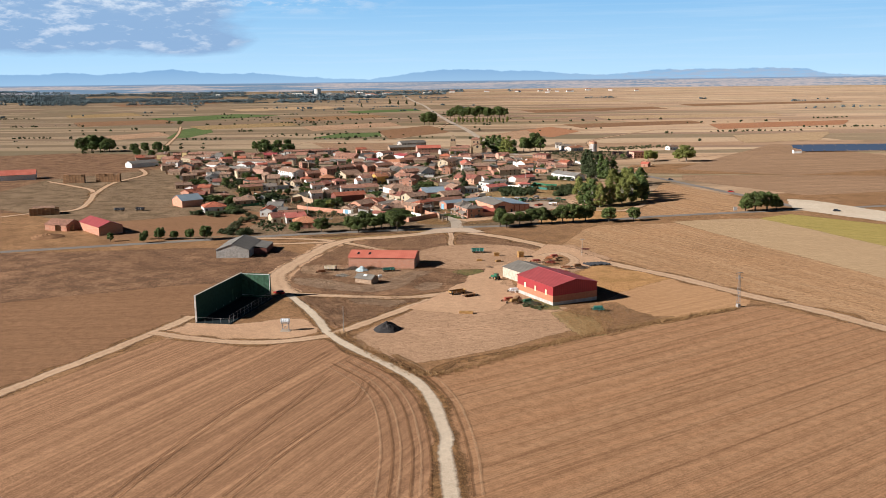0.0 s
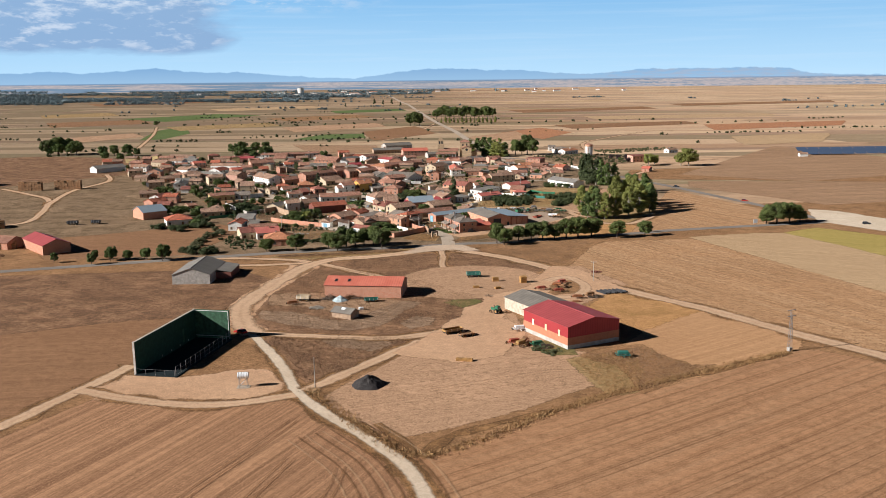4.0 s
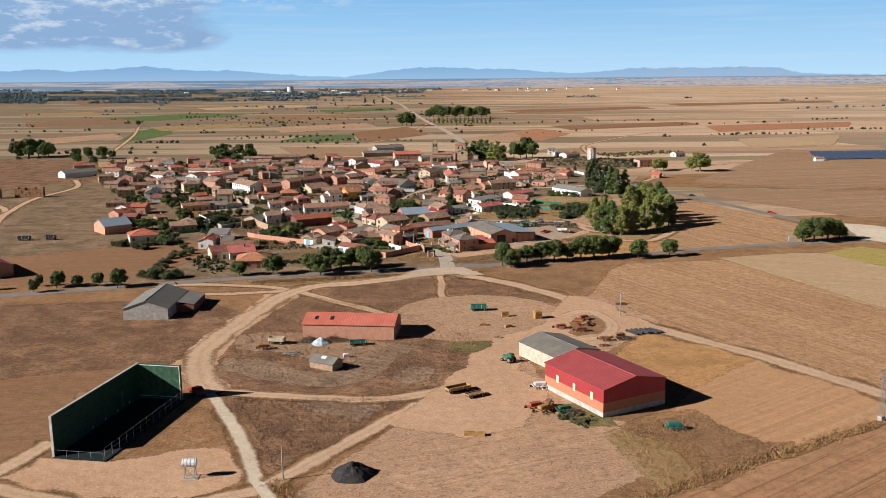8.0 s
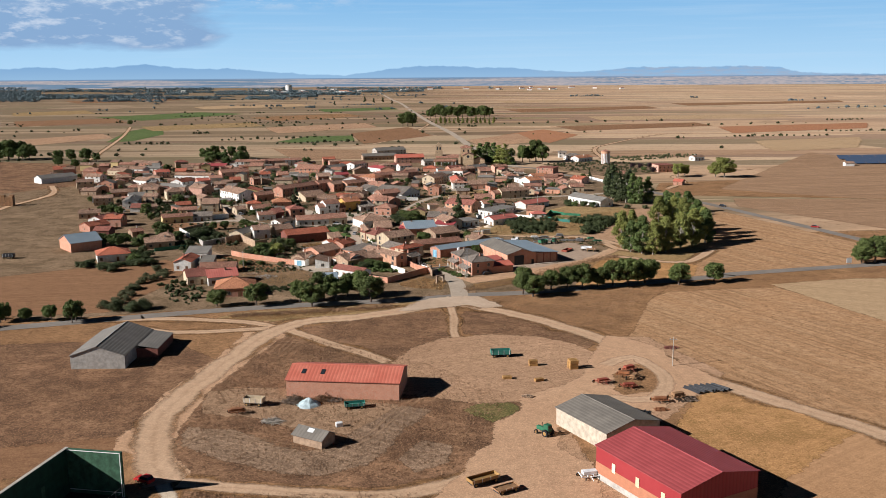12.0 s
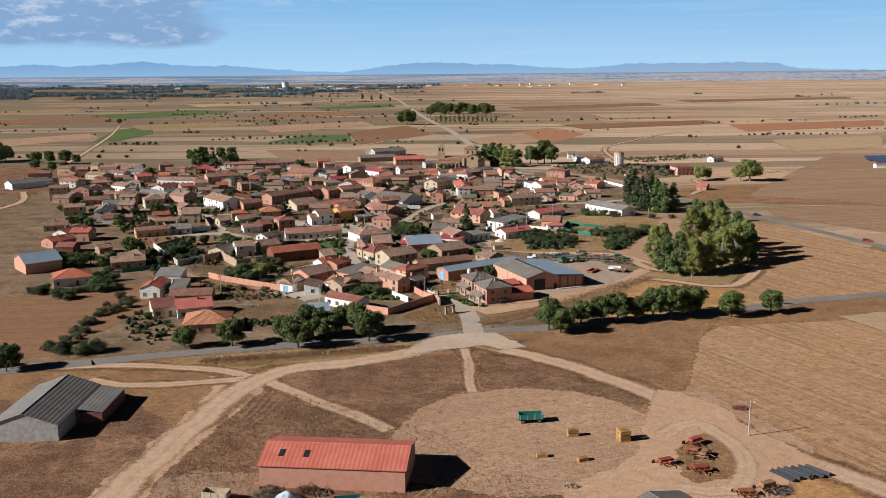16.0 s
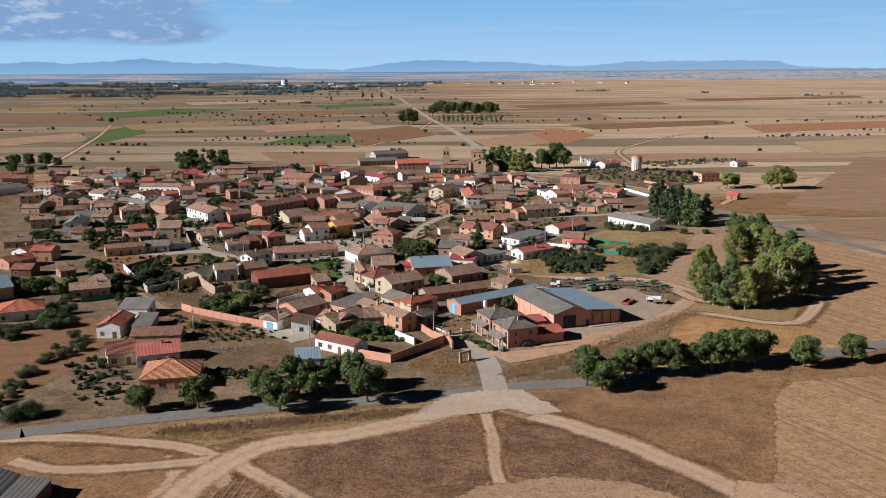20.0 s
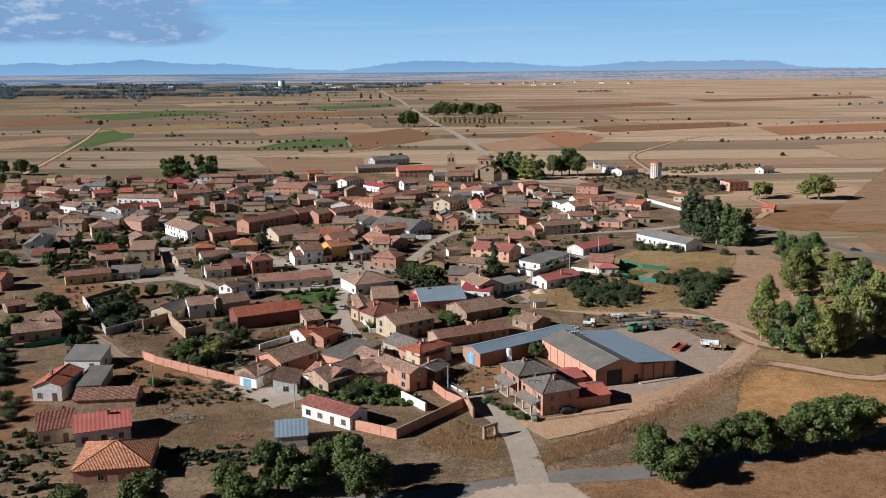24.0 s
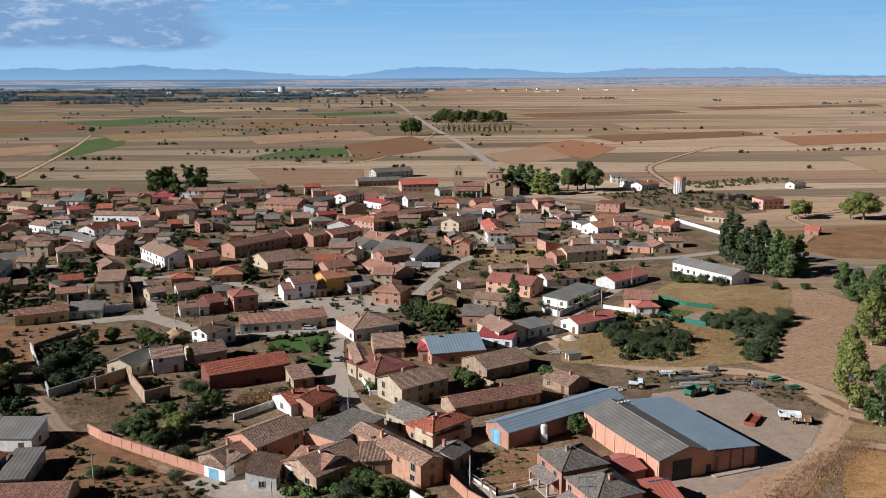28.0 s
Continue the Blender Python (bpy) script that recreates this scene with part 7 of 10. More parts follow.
plant('walnut', 109.6, 1908.5, 25.5, 0.85)
plant('walnut', 123.1, 1965.0, 21.0, 0.85)
plant('walnut', 137.8, 2025.8, 24.0, 0.85)
plant('walnut', 135.4, 1905.0, 27.0, 0.85)
plant('walnut', 149.9, 1961.2, 22.5, 0.85)
plant('poplar_light', 37.1, 1735.4, 9, 1.4)
plant('poplar_light', 45.5, 1749.2, 12, 1.4)
plant('poplar_light', 52.5, 1733.5, 11, 1.4)
plant('poplar_light', 61.0, 1747.2, 10, 1.4)
plant('poplar_light', 67.9, 1731.5, 9, 1.4)
plant('poplar_light', 76.5, 1745.3, 12, 1.4)
plant('poplar_light', 83.2, 1729.6, 11, 1.4)
plant('poplar_light', 92.0, 1743.3, 10, 1.4)
plant('poplar_light', 98.5, 1727.7, 9, 1.4)
plant('poplar_light', 107.4, 1741.3, 12, 1.4)
plant('poplar_light', 113.7, 1725.8, 11, 1.4)
plant('poplar_light', 122.8, 1739.4, 10, 1.4)
plant('poplar_light', 129.0, 1723.8, 9, 1.4)
plant('poplar_light', 138.2, 1737.4, 12, 1.4)
plant('walnut', 191.0, 529.4, 13.00, 1.15)
plant('walnut', 199.8, 533.3, 12.00, 1.15)
plant('walnut', 185.6, 529.8, 9.00, 1.15)
plant('walnut', 205.9, 534.4, 8.00, 1.15)
plant('green', -409.9, 1075.7, 14, 1)
plant('green', -395.5, 1073.4, 14, 1)
plant('green', -420.7, 1077.4, 10, 1)
plant('green', -334.7, 1007.0, 10, 1)
plant('green', -313.2, 988.7, 9, 1)
plant('green', -302.1, 987.1, 9, 1)
plant('green', -500.6, 1765.7, 10, 1)
plant('poplar_dark', -224.8, 2751.5, 11.7, 1.6)
plant('poplar_dark', -147.5, 2924.9, 16.9, 1.6)
plant('poplar_dark', -118.2, 2878.5, 14.3, 1.6)
plant('poplar_dark', -92.3, 2911.3, 15.6, 1.6)
plant('poplar_dark', -62.3, 2787.2, 11.7, 1.6)
# west side of the village
house(-174.2, 651.9, -3.8, 9.1, 9, 4.6, 'g', 'r', 'b')
house(-169.9, 622.3, -3.6, 8.0, 8, 3, 'g', 'd', 'm')
house(-149.0, 618.9, 38.2, 6.0, 6, 2.6, 'g', 'n', 'a')
house(-132.7, 599.0, -3.5, 9.7, 9, 3.2, 'h', 'o', 'a')
house(-263.1, 873.4, -16.9, 13.4, 9, 4.6, 'g', 'o', 'w')
house(-236.6, 790.6, -4.8, 10.8, 9, 3.2, 'g', 'o', 'a')
house(-229.5, 803.0, 30.5, 7.9, 8, 3.6, 'G', 't', 'k')
house(-211.7, 778.3, 19.5, 15.0, 9, 3.2, 'g', 'o', 'e')
house(-130.3, 667.3, 9.4, 11.0, 7, 2.8, 's', 't', 'g')
plant('walnut', -132.1, 612.9, 9.5, 1.05)
plant('walnut', -162.5, 691.2, 8, 1.1)
plant('green', -190.8, 699.0, 6, 1.2)
plant('walnut', -185.3, 698.6, 6.5, 1.2)
plant('green', -180.0, 695.3, 6, 1.1)
plant('walnut', -154.4, 593.4, 7, 1.2)
plant('green', -148.4, 591.3, 7, 1.2)
plant('walnut', -145.6, 597.2, 6, 1.2)
plant('green', -136.9, 588.1, 6, 1.2)
plant('walnut', -137.0, 596.6, 6, 1.2)
plant('walnut', -157.7, 741.7, 7, 1.1)
plant('green', -146.1, 737.3, 6, 1.1)
plant('bush_mid', -127.8, 550.5, 5, 1.2)
plant('bush_mid', -129.4, 557.3, 4.5, 1.2)
plant('bush', -132.3, 566.7, 4.5, 1.2)
for i in range(9):
    plant('bush', -139.2 + (-125.8 - -139.2) * i / 8, 542.9 + (547.1 - 542.9) * i / 8, 2.6, 1.3, label='clipped dark green hedge bush round a garden')
# garden trees and shrubs
plant('walnut', -74.6, 560.2, 6, 1.1)
plant('walnut', -74.5, 565.0, 6.5, 1.1)
plant('bush', -77.6, 565.1, 5, 1.1)
plant('green', -70.0, 556.9, 5, 1.1)
plant('light', -67.2, 563.0, 6.5, 1.1)
plant('green', -71.9, 573.4, 5, 1.1)
plant('bush_olive', -66.2, 574.9, 5, 1.1)
plant('walnut', -63.4, 578.5, 6, 1.1)
plant('bush_olive', -63.9, 552.1, 3, 1.3)
plant('bush', -79.7, 565.2, 3.5, 1.3)
plant('bush', -73.1, 595.0, 3, 1.3)
plant('bush', -69.2, 590.6, 4, 1.3)
plant('bush', -114.2, 610.8, 5, 1.1)
plant('bush_mid', -113.7, 615.7, 5, 1.1)
plant('bush', -113.2, 620.8, 4, 1.3)
plant('bush', -114.6, 606.1, 4.5, 1.3)
plant('bush', -107.4, 601.2, 3.5, 1.3)
plant('bush', -114.8, 631.8, 4, 1.3)
plant('walnut', -111.7, 637.4, 5, 1.1)
plant('walnut', -106.6, 640.1, 5, 1.1)
plant('walnut', -93.8, 631.8, 7, 1.1)
plant('walnut', -89.3, 630.4, 6, 1.1)
plant('bush', -84.5, 634.8, 4, 1.3)
plant('walnut', -121.1, 601.9, 6, 1.1)
plant('walnut', -129.8, 616.6, 6, 1.1)
plant('bush', -114.4, 592.9, 4, 1.3)
plant('bush', -21.0, 638.5, 3, 1.3)
plant('walnut', -11.0, 664.8, 6, 1.1)
plant('walnut', -7.3, 657.5, 7, 1.1)
plant('walnut', -3.6, 655.9, 7, 1.1)
plant('green', -4.7, 679.9, 6, 1.1)
plant('bush', -12.8, 676.4, 4, 1.3)
plant('green', 0.4, 589.1, 6, 1.1)
plant('walnut', -1.4, 595.7, 5, 1.1)
plant('bush', 2.7, 591.1, 3, 1.3)
plant('walnut', 21.5, 595.4, 5, 1.1)
plant('green', 22.9, 560.2, 5, 1.1)
plant('green', 46.5, 677.0, 4, 1.3)
plant('bush', -93.9, 693.4, 4, 1.3)
plant('bush', -97.0, 689.3, 4, 1.3)
plant('bush', -91.7, 702.0, 4, 1.3)
plant('bush', -92.6, 721.1, 3, 1.3)
plant('walnut', -154.5, 672.9, 5, 1.1)
plant('bush', -167.4, 736.0, 5, 1.1)
plant('walnut', -155.3, 740.7, 6, 1.1)
plant('bush', -151.7, 724.7, 4, 1.3)
plant('bush', -148.6, 734.8, 4, 1.3)
plant('bush_mid', -128.4, 744.6, 3.5, 1.3)
plant('bush_mid', -135.6, 756.7, 4, 1.3)
plant('bush_mid', -122.3, 733.3, 3, 1.3)
plant('bush', -148.3, 854.5, 4, 1.3)
plant('bush', -129.4, 826.9, 4, 1.3)
plant('bush', -110.8, 794.6, 3, 1.3)
plant('bush_mid', -16.3, 845.6, 4, 1.3)
plant('bush_mid', -8.6, 848.7, 4, 1.3)
plant('bush_mid', -25.4, 846.2, 4, 1.3)
plant('bush', -10.7, 795.5, 5, 1.1)
plant('bush', -16.2, 803.4, 4, 1.3)
plant('bush', -44.6, 921.9, 4, 1.3)
plant('walnut', -214.5, 922.1, 5, 1.1)
plant('walnut', -222.6, 960.7, 6, 1.1)
plant('green', -208.7, 946.4, 5, 1.1)
plant('walnut', 52.6, 814.8, 5, 1.1)
plant('walnut', 62.4, 849.6, 5, 1.1)
plant('bush_olive', 47.4, 866.3, 5, 1.1)
plant('green', 50.2, 733.7, 5, 1.1)
plant('walnut', 42.5, 708.2, 5, 1.1)
plant('walnut', 41.5, 723.4, 5, 1.1)
plant('walnut', 17.8, 970.7, 4, 1.3)
plant('bush', 25.5, 970.1, 4, 1.3)
plant('bush', 47.9, 983.3, 4, 1.3)
plant('bush', 70.2, 732.5, 3, 1.3)
plant('bush', 62.1, 722.2, 3, 1.3)
plant('walnut', 127.8, 854.7, 5, 1.1)
plant('conifer', 136.8, 874.6, 6, 1.1)
plant('plum', 188.7, 943.6, 5, 1.1)
plant('plum', 194.1, 937.7, 5, 1.1)
plant('plum', 203.3, 942.5, 5, 1.1)
plant('plum', 196.1, 904.4, 5, 1.1)
plant('bush_mid', 192.0, 917.0, 4, 1.3)
plant('bush', 115.7, 747.2, 3, 1.3)
plant('bush', 125.0, 696.7, 3, 1.3)
plant('bush', 135.6, 696.1, 3, 1.3)
plant('bush', 92.1, 710.1, 4, 1.3)
plant('bush_mid', 95.4, 710.0, 4, 1.3)
plant('bush', 100.3, 707.7, 4, 1.3)
plant('bush', 104.8, 704.5, 4, 1.3)
plant('bush', 91.3, 715.2, 4, 1.3)
plant('green', -24.4, 536.7, 4, 1.3)
plant('walnut', -22.7, 534.1, 4, 1.3)
plant('green', -19.8, 531.6, 4, 1.3)
plant('bush', -26.4, 531.9, 4, 1.3)
plant('bush_mid', -16.6, 532.6, 3.5, 1.3)
plant('bush_olive', -48.1, 589.5, 3, 1.3)
plant('bush', -80.6, 736.1, 3, 1.3)
plant('bush', -63.5, 618.2, 2, 1.3)
plant('green', -55.8, 625.8, 2.5, 1.3)
plant('green', -43.5, 628.0, 3.5, 1.3)
plant('bush_mid', -40.2, 637.7, 2.5, 1.3)
plant('bush_mid', -25.2, 592.5, 2.5, 1.3)
plant('bush_mid', -40.2, 587.0, 2, 1.3)
plant('bush', -19.0, 621.1, 3, 1.3)
plant('bush_mid', -78.8, 543.2, 3, 1.3)
plant('bush_mid', -71.1, 544.1, 2.5, 1.3)
plant('bush_olive', -76.3, 544.4, 2, 1.3)
plant('bush_olive', -62.3, 541.1, 2.5, 1.3)
SCRUB = [(46.6, 644.3), (47.2, 634.8), (50.0, 631.6), (52.7, 628.5), (50.4, 640.9), (53.0, 622.8), (55.6, 619.9), (60.5, 625.2), (63.0, 622.3), (68.9, 630.6), (47.8, 654.4), (56.9, 631.3), (61.2, 634.1), (82.9, 649.0), (84.6, 645.5), (89.3, 648.6), (91.8, 645.1), (96.7, 648.2), (101.7, 651.4), (102.6, 644.5), (109.6, 654.5), (99.2, 638.2), (91.8, 626.4), (86.9, 618.2), (95.0, 632.2), (107.6, 647.6), (83.1, 610.4), (98.7, 658.7), (93.7, 655.4)]
for k, (sx, sy) in enumerate(SCRUB):
    plant("bush", sx, sy, 4.2 + 1.6 * noise.noise(Vector((sx, sy, 0))), 1.35, label="tall dark thicket bush in dry grass")
for k, (sx, sy) in enumerate(along([(-147.0, 548.4), (-142.5, 538.9), (-132.8, 538.2), (-122.6, 539.8), (-129.1, 565.9), (-139.3, 587.1)], 5.0, 26, 5)):
    plant("bush", sx, sy, 2.6 + k % 3 * 0.6, 1.3, label="clipped dark hedge bush round a house")
for k, (sx, sy) in enumerate(along([(-113.8, 475.3), (-112.4, 488.6), (-112.6, 513.1), (-110.5, 523.3), (-110.2, 534.4)], 4.0, 22, 6)):
    plant("bush_olive", sx, sy, 2.0 + k % 3 * 0.5, 1.3, label="olive green hedge bush along a garden")

# ---- free-standing walls ----
wall_run([(-88.2, 566.3), (-84.5, 562.9), (-83.6, 561.6), (-69.8, 551.8), (-56.8, 542.9)], 2.3, 'wall_block', 'long orange hollow-brick garden wall', cap=None)
wall_run([(-109.9, 596.9), (-106.7, 590.8), (-98.4, 600.7)], 2.4, 'wall_grey', 'grey rendered garden wall')
wall_run([(-96.8, 596.2), (-91.2, 604), (-80.8, 585.1), (-75.9, 588.9)], 3.4, 'wall_adobe', 'tall adobe yard wall')
wall_run([(-131.7, 671.6), (-122.3, 674.1), (-112, 678.1)], 2.7, 'wall_white', 'white wall with metal gates')
wall_run([(-131.7, 671.6), (-144.4, 705.1), (-126.2, 723.1), (-112.2, 679.7)], 2.4, 'wall_adobe', 'ruined adobe enclosure wall')
wall_run([(-128.4, 632.5), (-116, 608.5)], 2.4, 'wall_white', 'white garden wall')
wall_run([(-128.1, 633.7), (-120.6, 650.3)], 1.6, 'wall_adobe', 'low adobe wall')
wall_run([(-56.4, 572.6), (-49, 580.8), (-44.6, 584.4)], 1.8, 'wall_white', 'white yard wall')
wall_run([(31, 667.7), (35.7, 660.8), (54.2, 684.8)], 2.2, 'wall_white', 'white yard wall')
wall_run([(53.1, 671.8), (61.8, 665.2)], 1.4, 'wall_white', 'low white wall')
wall_run([(134.2, 860.3), (146.3, 808.6)], 1.8, 'wall_white', 'white wall along the road')
wall_run([(4.6, 596.3), (10.6, 588.6), (15.9, 590.4)], 1.4, 'wall_adobe', 'broken adobe wall')
wall_run([(-29.8, 608.8), (-25.9, 592.6), (-25, 588.3), (-19.9, 588.9)], 1.3, 'wall_white', 'low white front garden wall')
wall_run([(-26.4, 512.3), (-15.7, 505.6), (0.6, 524.2)], 2.4, 'wall_block', 'orange brick plot wall')
wall_run([(-8.4, 540.3), (-3.8, 529.3), (2.1, 521)], 2.3, 'wall_block', 'orange brick yard wall with blue gate')
wall_run([(-14.6, 529.9), (-9, 521.6)], 2.2, 'wall_white', 'white yard wall')
wall_run([(0.5, 529), (2.1, 516.5)], 2.6, 'wall_adobe', 'old wall stub')
wall_run([(158.7, 902.3), (170, 866)], 1.6, 'wall_peach', 'peach villa wall')
house(27.1, 520.2, 16.1, 8.8, 9, 3, 'g', 's', 'b', name='garage', garage=True, chimney=False, pitch=0.25, win=0, label='low brick garage with salmon metal roof and pale door')
house(26.5, 533.4, 24.1, 6.2, 8, 2.8, 'g', 'p', 'b', name='garage', chimney=False, pitch=0.25, win=0, label='low brick garage with pink metal roof')
wall_run([(69.1, 660.3), (75.9, 683.6), (82.7, 672.5), (90.7, 668.1)], 1.7, 'metal_green', 'dark green netting garden fence', thick=0.1)
wall_run([(69.1, 660.3), (73.9, 652.9), (80.8, 646.4)], 1.7, 'metal_teal', 'blue-green netting garden fence', thick=0.1)

wall_run([(-126.4, 578.5), (-113.8, 585.8)], 1.7, 'metal_green', 'dark green netting garden fence', thick=0.1)

# ---- the sheds, ball court and church ----
def big_shed(name, x, y, turn, w, d, h, rise, roof, wall, label, bands=(), over=0.3, doors=(), lights=()):
    """A gabled farm building with its ridge running back; bands: (from, to, material) round the walls."""
    th = thing(name, label, name.replace("_", " "), pose(x, y, 0, 0, 0, turn))
    roof_parts(th, w, d, h, "G", roof, over=over, pitch=2 * rise / w, thick=0.12)
    part("wall", prism([(0, -0.4), (w, -0.4), (w, h - 0.02), (w / 2, h + rise - 0.03), (0, h - 0.02)], d, "y"), wall, th)
    for lo, hi, mat in bands:
        part("wall_band", boxed(-0.05, -0.05, lo, w + 0.05, d + 0.05, hi), mat, th)
    for u, v, t, dw, dh, mat in doors:
        add_door(th, u, v, t, dw, dh, mat)
    for u, v, t, z0, lw, lh in lights:
        add_window(th, u, v, z0, t, lw, lh)
    ca, sa = math.cos(radians(turn)), math.sin(radians(turn))
    FOOT.append((x + ca * w / 2 - sa * d / 2, y + sa * w / 2 + ca * d / 2, math.hypot(w, d) / 2, x, y, turn, w, d))
    return th


red_shed = big_shed("farm_shed", 41.3, 308.5, 26.3, 19.0, 24.0, 6.9, 1.9, "sheet_red", "sheet_redwall", "red metal farm shed on orange brick and pale concrete base",
         bands=((-0.3, 1.3, "wall_grey"), (1.3, 3.6, "block_salmon")))
for v_ in (4.5, 11.5, 18.5):
    part("light_panel", boxed(-0.09, v_ - 0.5, 3.2, -0.04, v_ + 0.5, 5.1), "panel_cream", red_shed, "pale translucent wall panel")
big_shed("farm_shed", 35.4, 342.2, 27.1, 15.0, 18.0, 4.2, 1.7, "sheet_fibre", "wall_pale", "old rendered farm shed with grey fibre-cement roof")
brick = thing("brick_shed", "long orange brick shed with faded red sheet roof", "shed", pose(-37.9, 379.7, 0, 0, 0, -8.1))
roof_parts(brick, 28.8, 14.0, 4.6, "g", "sheet_salmon", over=0.3, pitch=0.27)
part("wall", prism([(0, -0.4), (14.0, -0.4), (14.0, 4.58), (7.0, 6.45), (0, 4.58)], 28.8, "x"), "wall_block", brick)
for u in (3.2, 8.2):
    part("skylight", prism([(2.6, 5.52), (4.6, 6.06), (4.6, 6.1), (2.6, 5.56)], 1.0, "x"), "glass_dark", brick, "grey plastic skylight sheet", pose(u, 0, 0))
FOOT.append((-23, 384, 17, -37.9, 379.7, -8.1, 28.8, 14))
ruin = house(-32.5, 350.6, -31.8, 7.9, 4.8, 2.1, "g", "f", "a", win=0, name="hut", label="small tan adobe hut with broken grey roof", pitch=0.5, chimney=False, group="")
part("roof_patch", prism([(1.2, 2.62), (2.2, 3.1), (2.2, 3.14), (1.2, 2.66)], 1.6, "x"), "metal_white", ruin, "white patch of sheet metal", pose(3.0, -0.05, 0.25))
grey = big_shed("farm_shed", -101.2, 405.1, -1.1, 15.1, 25.8, 3.9, 2.6, "sheet_grey", "wall_grey", "grey concrete farm shed with grey sheet roof and open bay")
bm = prism([(0, 3.75), (6.4, 2.7), (6.4, 2.86), (0, 3.91)], 16.0, "y")
part("lean_to_roof", bm, "sheet_grey", grey, "", pose(15.0, 9.8, 0))
for x0, y0, x1, y1, h in ((0, 15.6, 6.2, 15.9, 2.7), (5.9, 0.2, 6.2, 15.6, 2.6), (0, 0.2, 5.9, 0.5, 2.7)):
    part("lean_to_wall", boxed(x0, y0, -0.4, x1, y1, h), "wall_maroon", grey, "dark red brick wall", pose(15.0, 9.8, 0))

# warehouse with its blue-roofed extension
ware = big_shed("warehouse", 34.6, 534.7, 19.6, 13.5, 29.0, 4.9, 1.9, "sheet_fibre", "wall_block", "large orange brick warehouse with grey and blue metal roofs",
                doors=((5.5, -0.03, 0, 4.5, 4.2, "metal_dark"), (12.0, -0.03, 0, 1.2, 2.1, "metal_dark")))
part("extension_wall", prism([(0, -0.4), (10.2, -0.4), (10.2, 4.4), (0, 4.8)], 30.5, "y"), "wall_brick", ware, "darker brick extension wall", pose(13.5, -0.6, 0))
part("extension_roof", prism([(-2.2, 5.5), (10.6, 4.45), (10.6, 4.57), (-2.2, 5.66)], 31.2, "y"), "sheet_blue", ware, "smooth blue-grey metal roof", pose(13.5, -0.9, 0))
for i in range(8):
    part("pilaster", boxed(-0.12, 0.4 + i * 3.9, -0.4, 0.02, 0.7 + i * 3.9, 4.75), "wall_cream", ware)
for i in range(4):
    part("pilaster", boxed(13.6 + i * 3.2, -0.75, -0.4, 13.9 + i * 3.2, -0.58, 4.5), "wall_maroon", ware)
part("loading_kerb", boxed(12.0, -2.4, -0.3, 23.6, -0.9, 0.35), "concrete", ware)
for i in range(4):
    part("roof_vent", boxed(7.2 + i * 0.9, 26.2, 6.3, 7.7 + i * 0.9, 26.6, 6.95), "metal_white", ware)
FOOT.append((47, 550, 22, 34.6, 534.7, 19.6, 27, 31))
bs = big_shed("long_shed", 2.2, 559.1, -56.4, 7.9, 36.0, 4.0, 1.2, "sheet_blue", "wall_brick", "long brick shed with pale blue metal roof and blue door", doors=((3.6, -0.03, 0, 3.0, 3.4, "metal_blue"),))
for x, y, turn, w, d, lab in ((10.9, 539.0, -70.6, 10.1, 10.2, "two-storey brick villa with grey-brown hipped roof and porch"), (14.6, 526.8, -69.3, 10.6, 9.8, "two-storey brick villa with grey-brown hipped roof beside the lane")):
    v_ = house(x, y, turn, w, d, 5.5, "h", "t", "b", label=lab, pitch=0.42, name="villa", chimney=True)
    pr = part("porch_roof", prism([(-2.6, 2.5), (0.0, 3.4), (0.0, 3.55), (-2.6, 2.65)], w - 2, "x"), "tile_grey", v_, "", pose(1, 0, 0))
    for u in (1.4, w / 2, w - 1.4):
        part("porch_post", boxed(u - 0.18, -2.4, -0.3, u + 0.18, -2.05, 2.55), "wall_cream", v_)
    part("porch_floor", boxed(0.8, -2.7, -0.3, w - 0.8, 0, 0.3), "concrete", v_)
for u in (0.0, 1.5, 3.0):
    gx = thing("solar_panel", "dark tilted solar panel on a roof", "solar panel", pose(30.9, 525.4, 3.5, 14, 0, 14))
    gx.matrix_basis = gx.matrix_basis @ Matrix.Translation((u, 0, 0))
    part("cell_sheet", boxed(0.05, 0.05, 0.04, 1.35, 2.25, 0.08), "solar", gx)
    part("frame", boxed(0, 0, 0, 1.4, 2.3, 0.05), "metal_grey", gx)

# ball court: long side wall, front wall, slab and fence
cx, cy = -72.9, 328.1
ex, ey = -80.6, 292.7
L = math.hypot(ex - cx, ey - cy)
court = thing("ball_court", "open-air ball court with dark green painted walls", "ball court", pose(cx, cy, 0, 0, 0, math.degrees(math.atan2(ey - cy, ex - cx))))
HC, WC = 9.3, 11.4
part("side_wall", boxed(0, -0.5, -0.3, L, 0, HC, 0.04), "fronton_shaded", court, "long green side wall in a darkened shade tone")
part("front_wall", boxed(-0.6, -0.5, -0.3, 0, WC, HC, 0.04), "fronton_light", court, "worn green front wall in a lighter sunlit tone")
part("slab", boxed(0, 0, -0.25, L + 0.5, WC + 0.8, 0.30), "fronton_floor_shaded", court, "green painted concrete court floor darkened for its shade")
part("edge_line", boxed(0.01, WC - 0.35, 0.1, 0.05, WC - 0.2, HC - 0.1), "trim_white", court, "white painted line")
part("edge_line", boxed(0.01, 0.05, HC - 0.3, 0.05, WC - 0.2, HC - 0.15), "trim_white", court, "white painted line")
part("edge_line", boxed(0.01, 0.05, 1.0, 0.05, WC - 0.2, 1.12), "trim_white", court, "white painted line")
part("corner_post", boxed(L - 0.05, -0.55, -0.3, L + 0.12, 0.06, HC + 0.05), "wall_grey", court, "pale edge post")
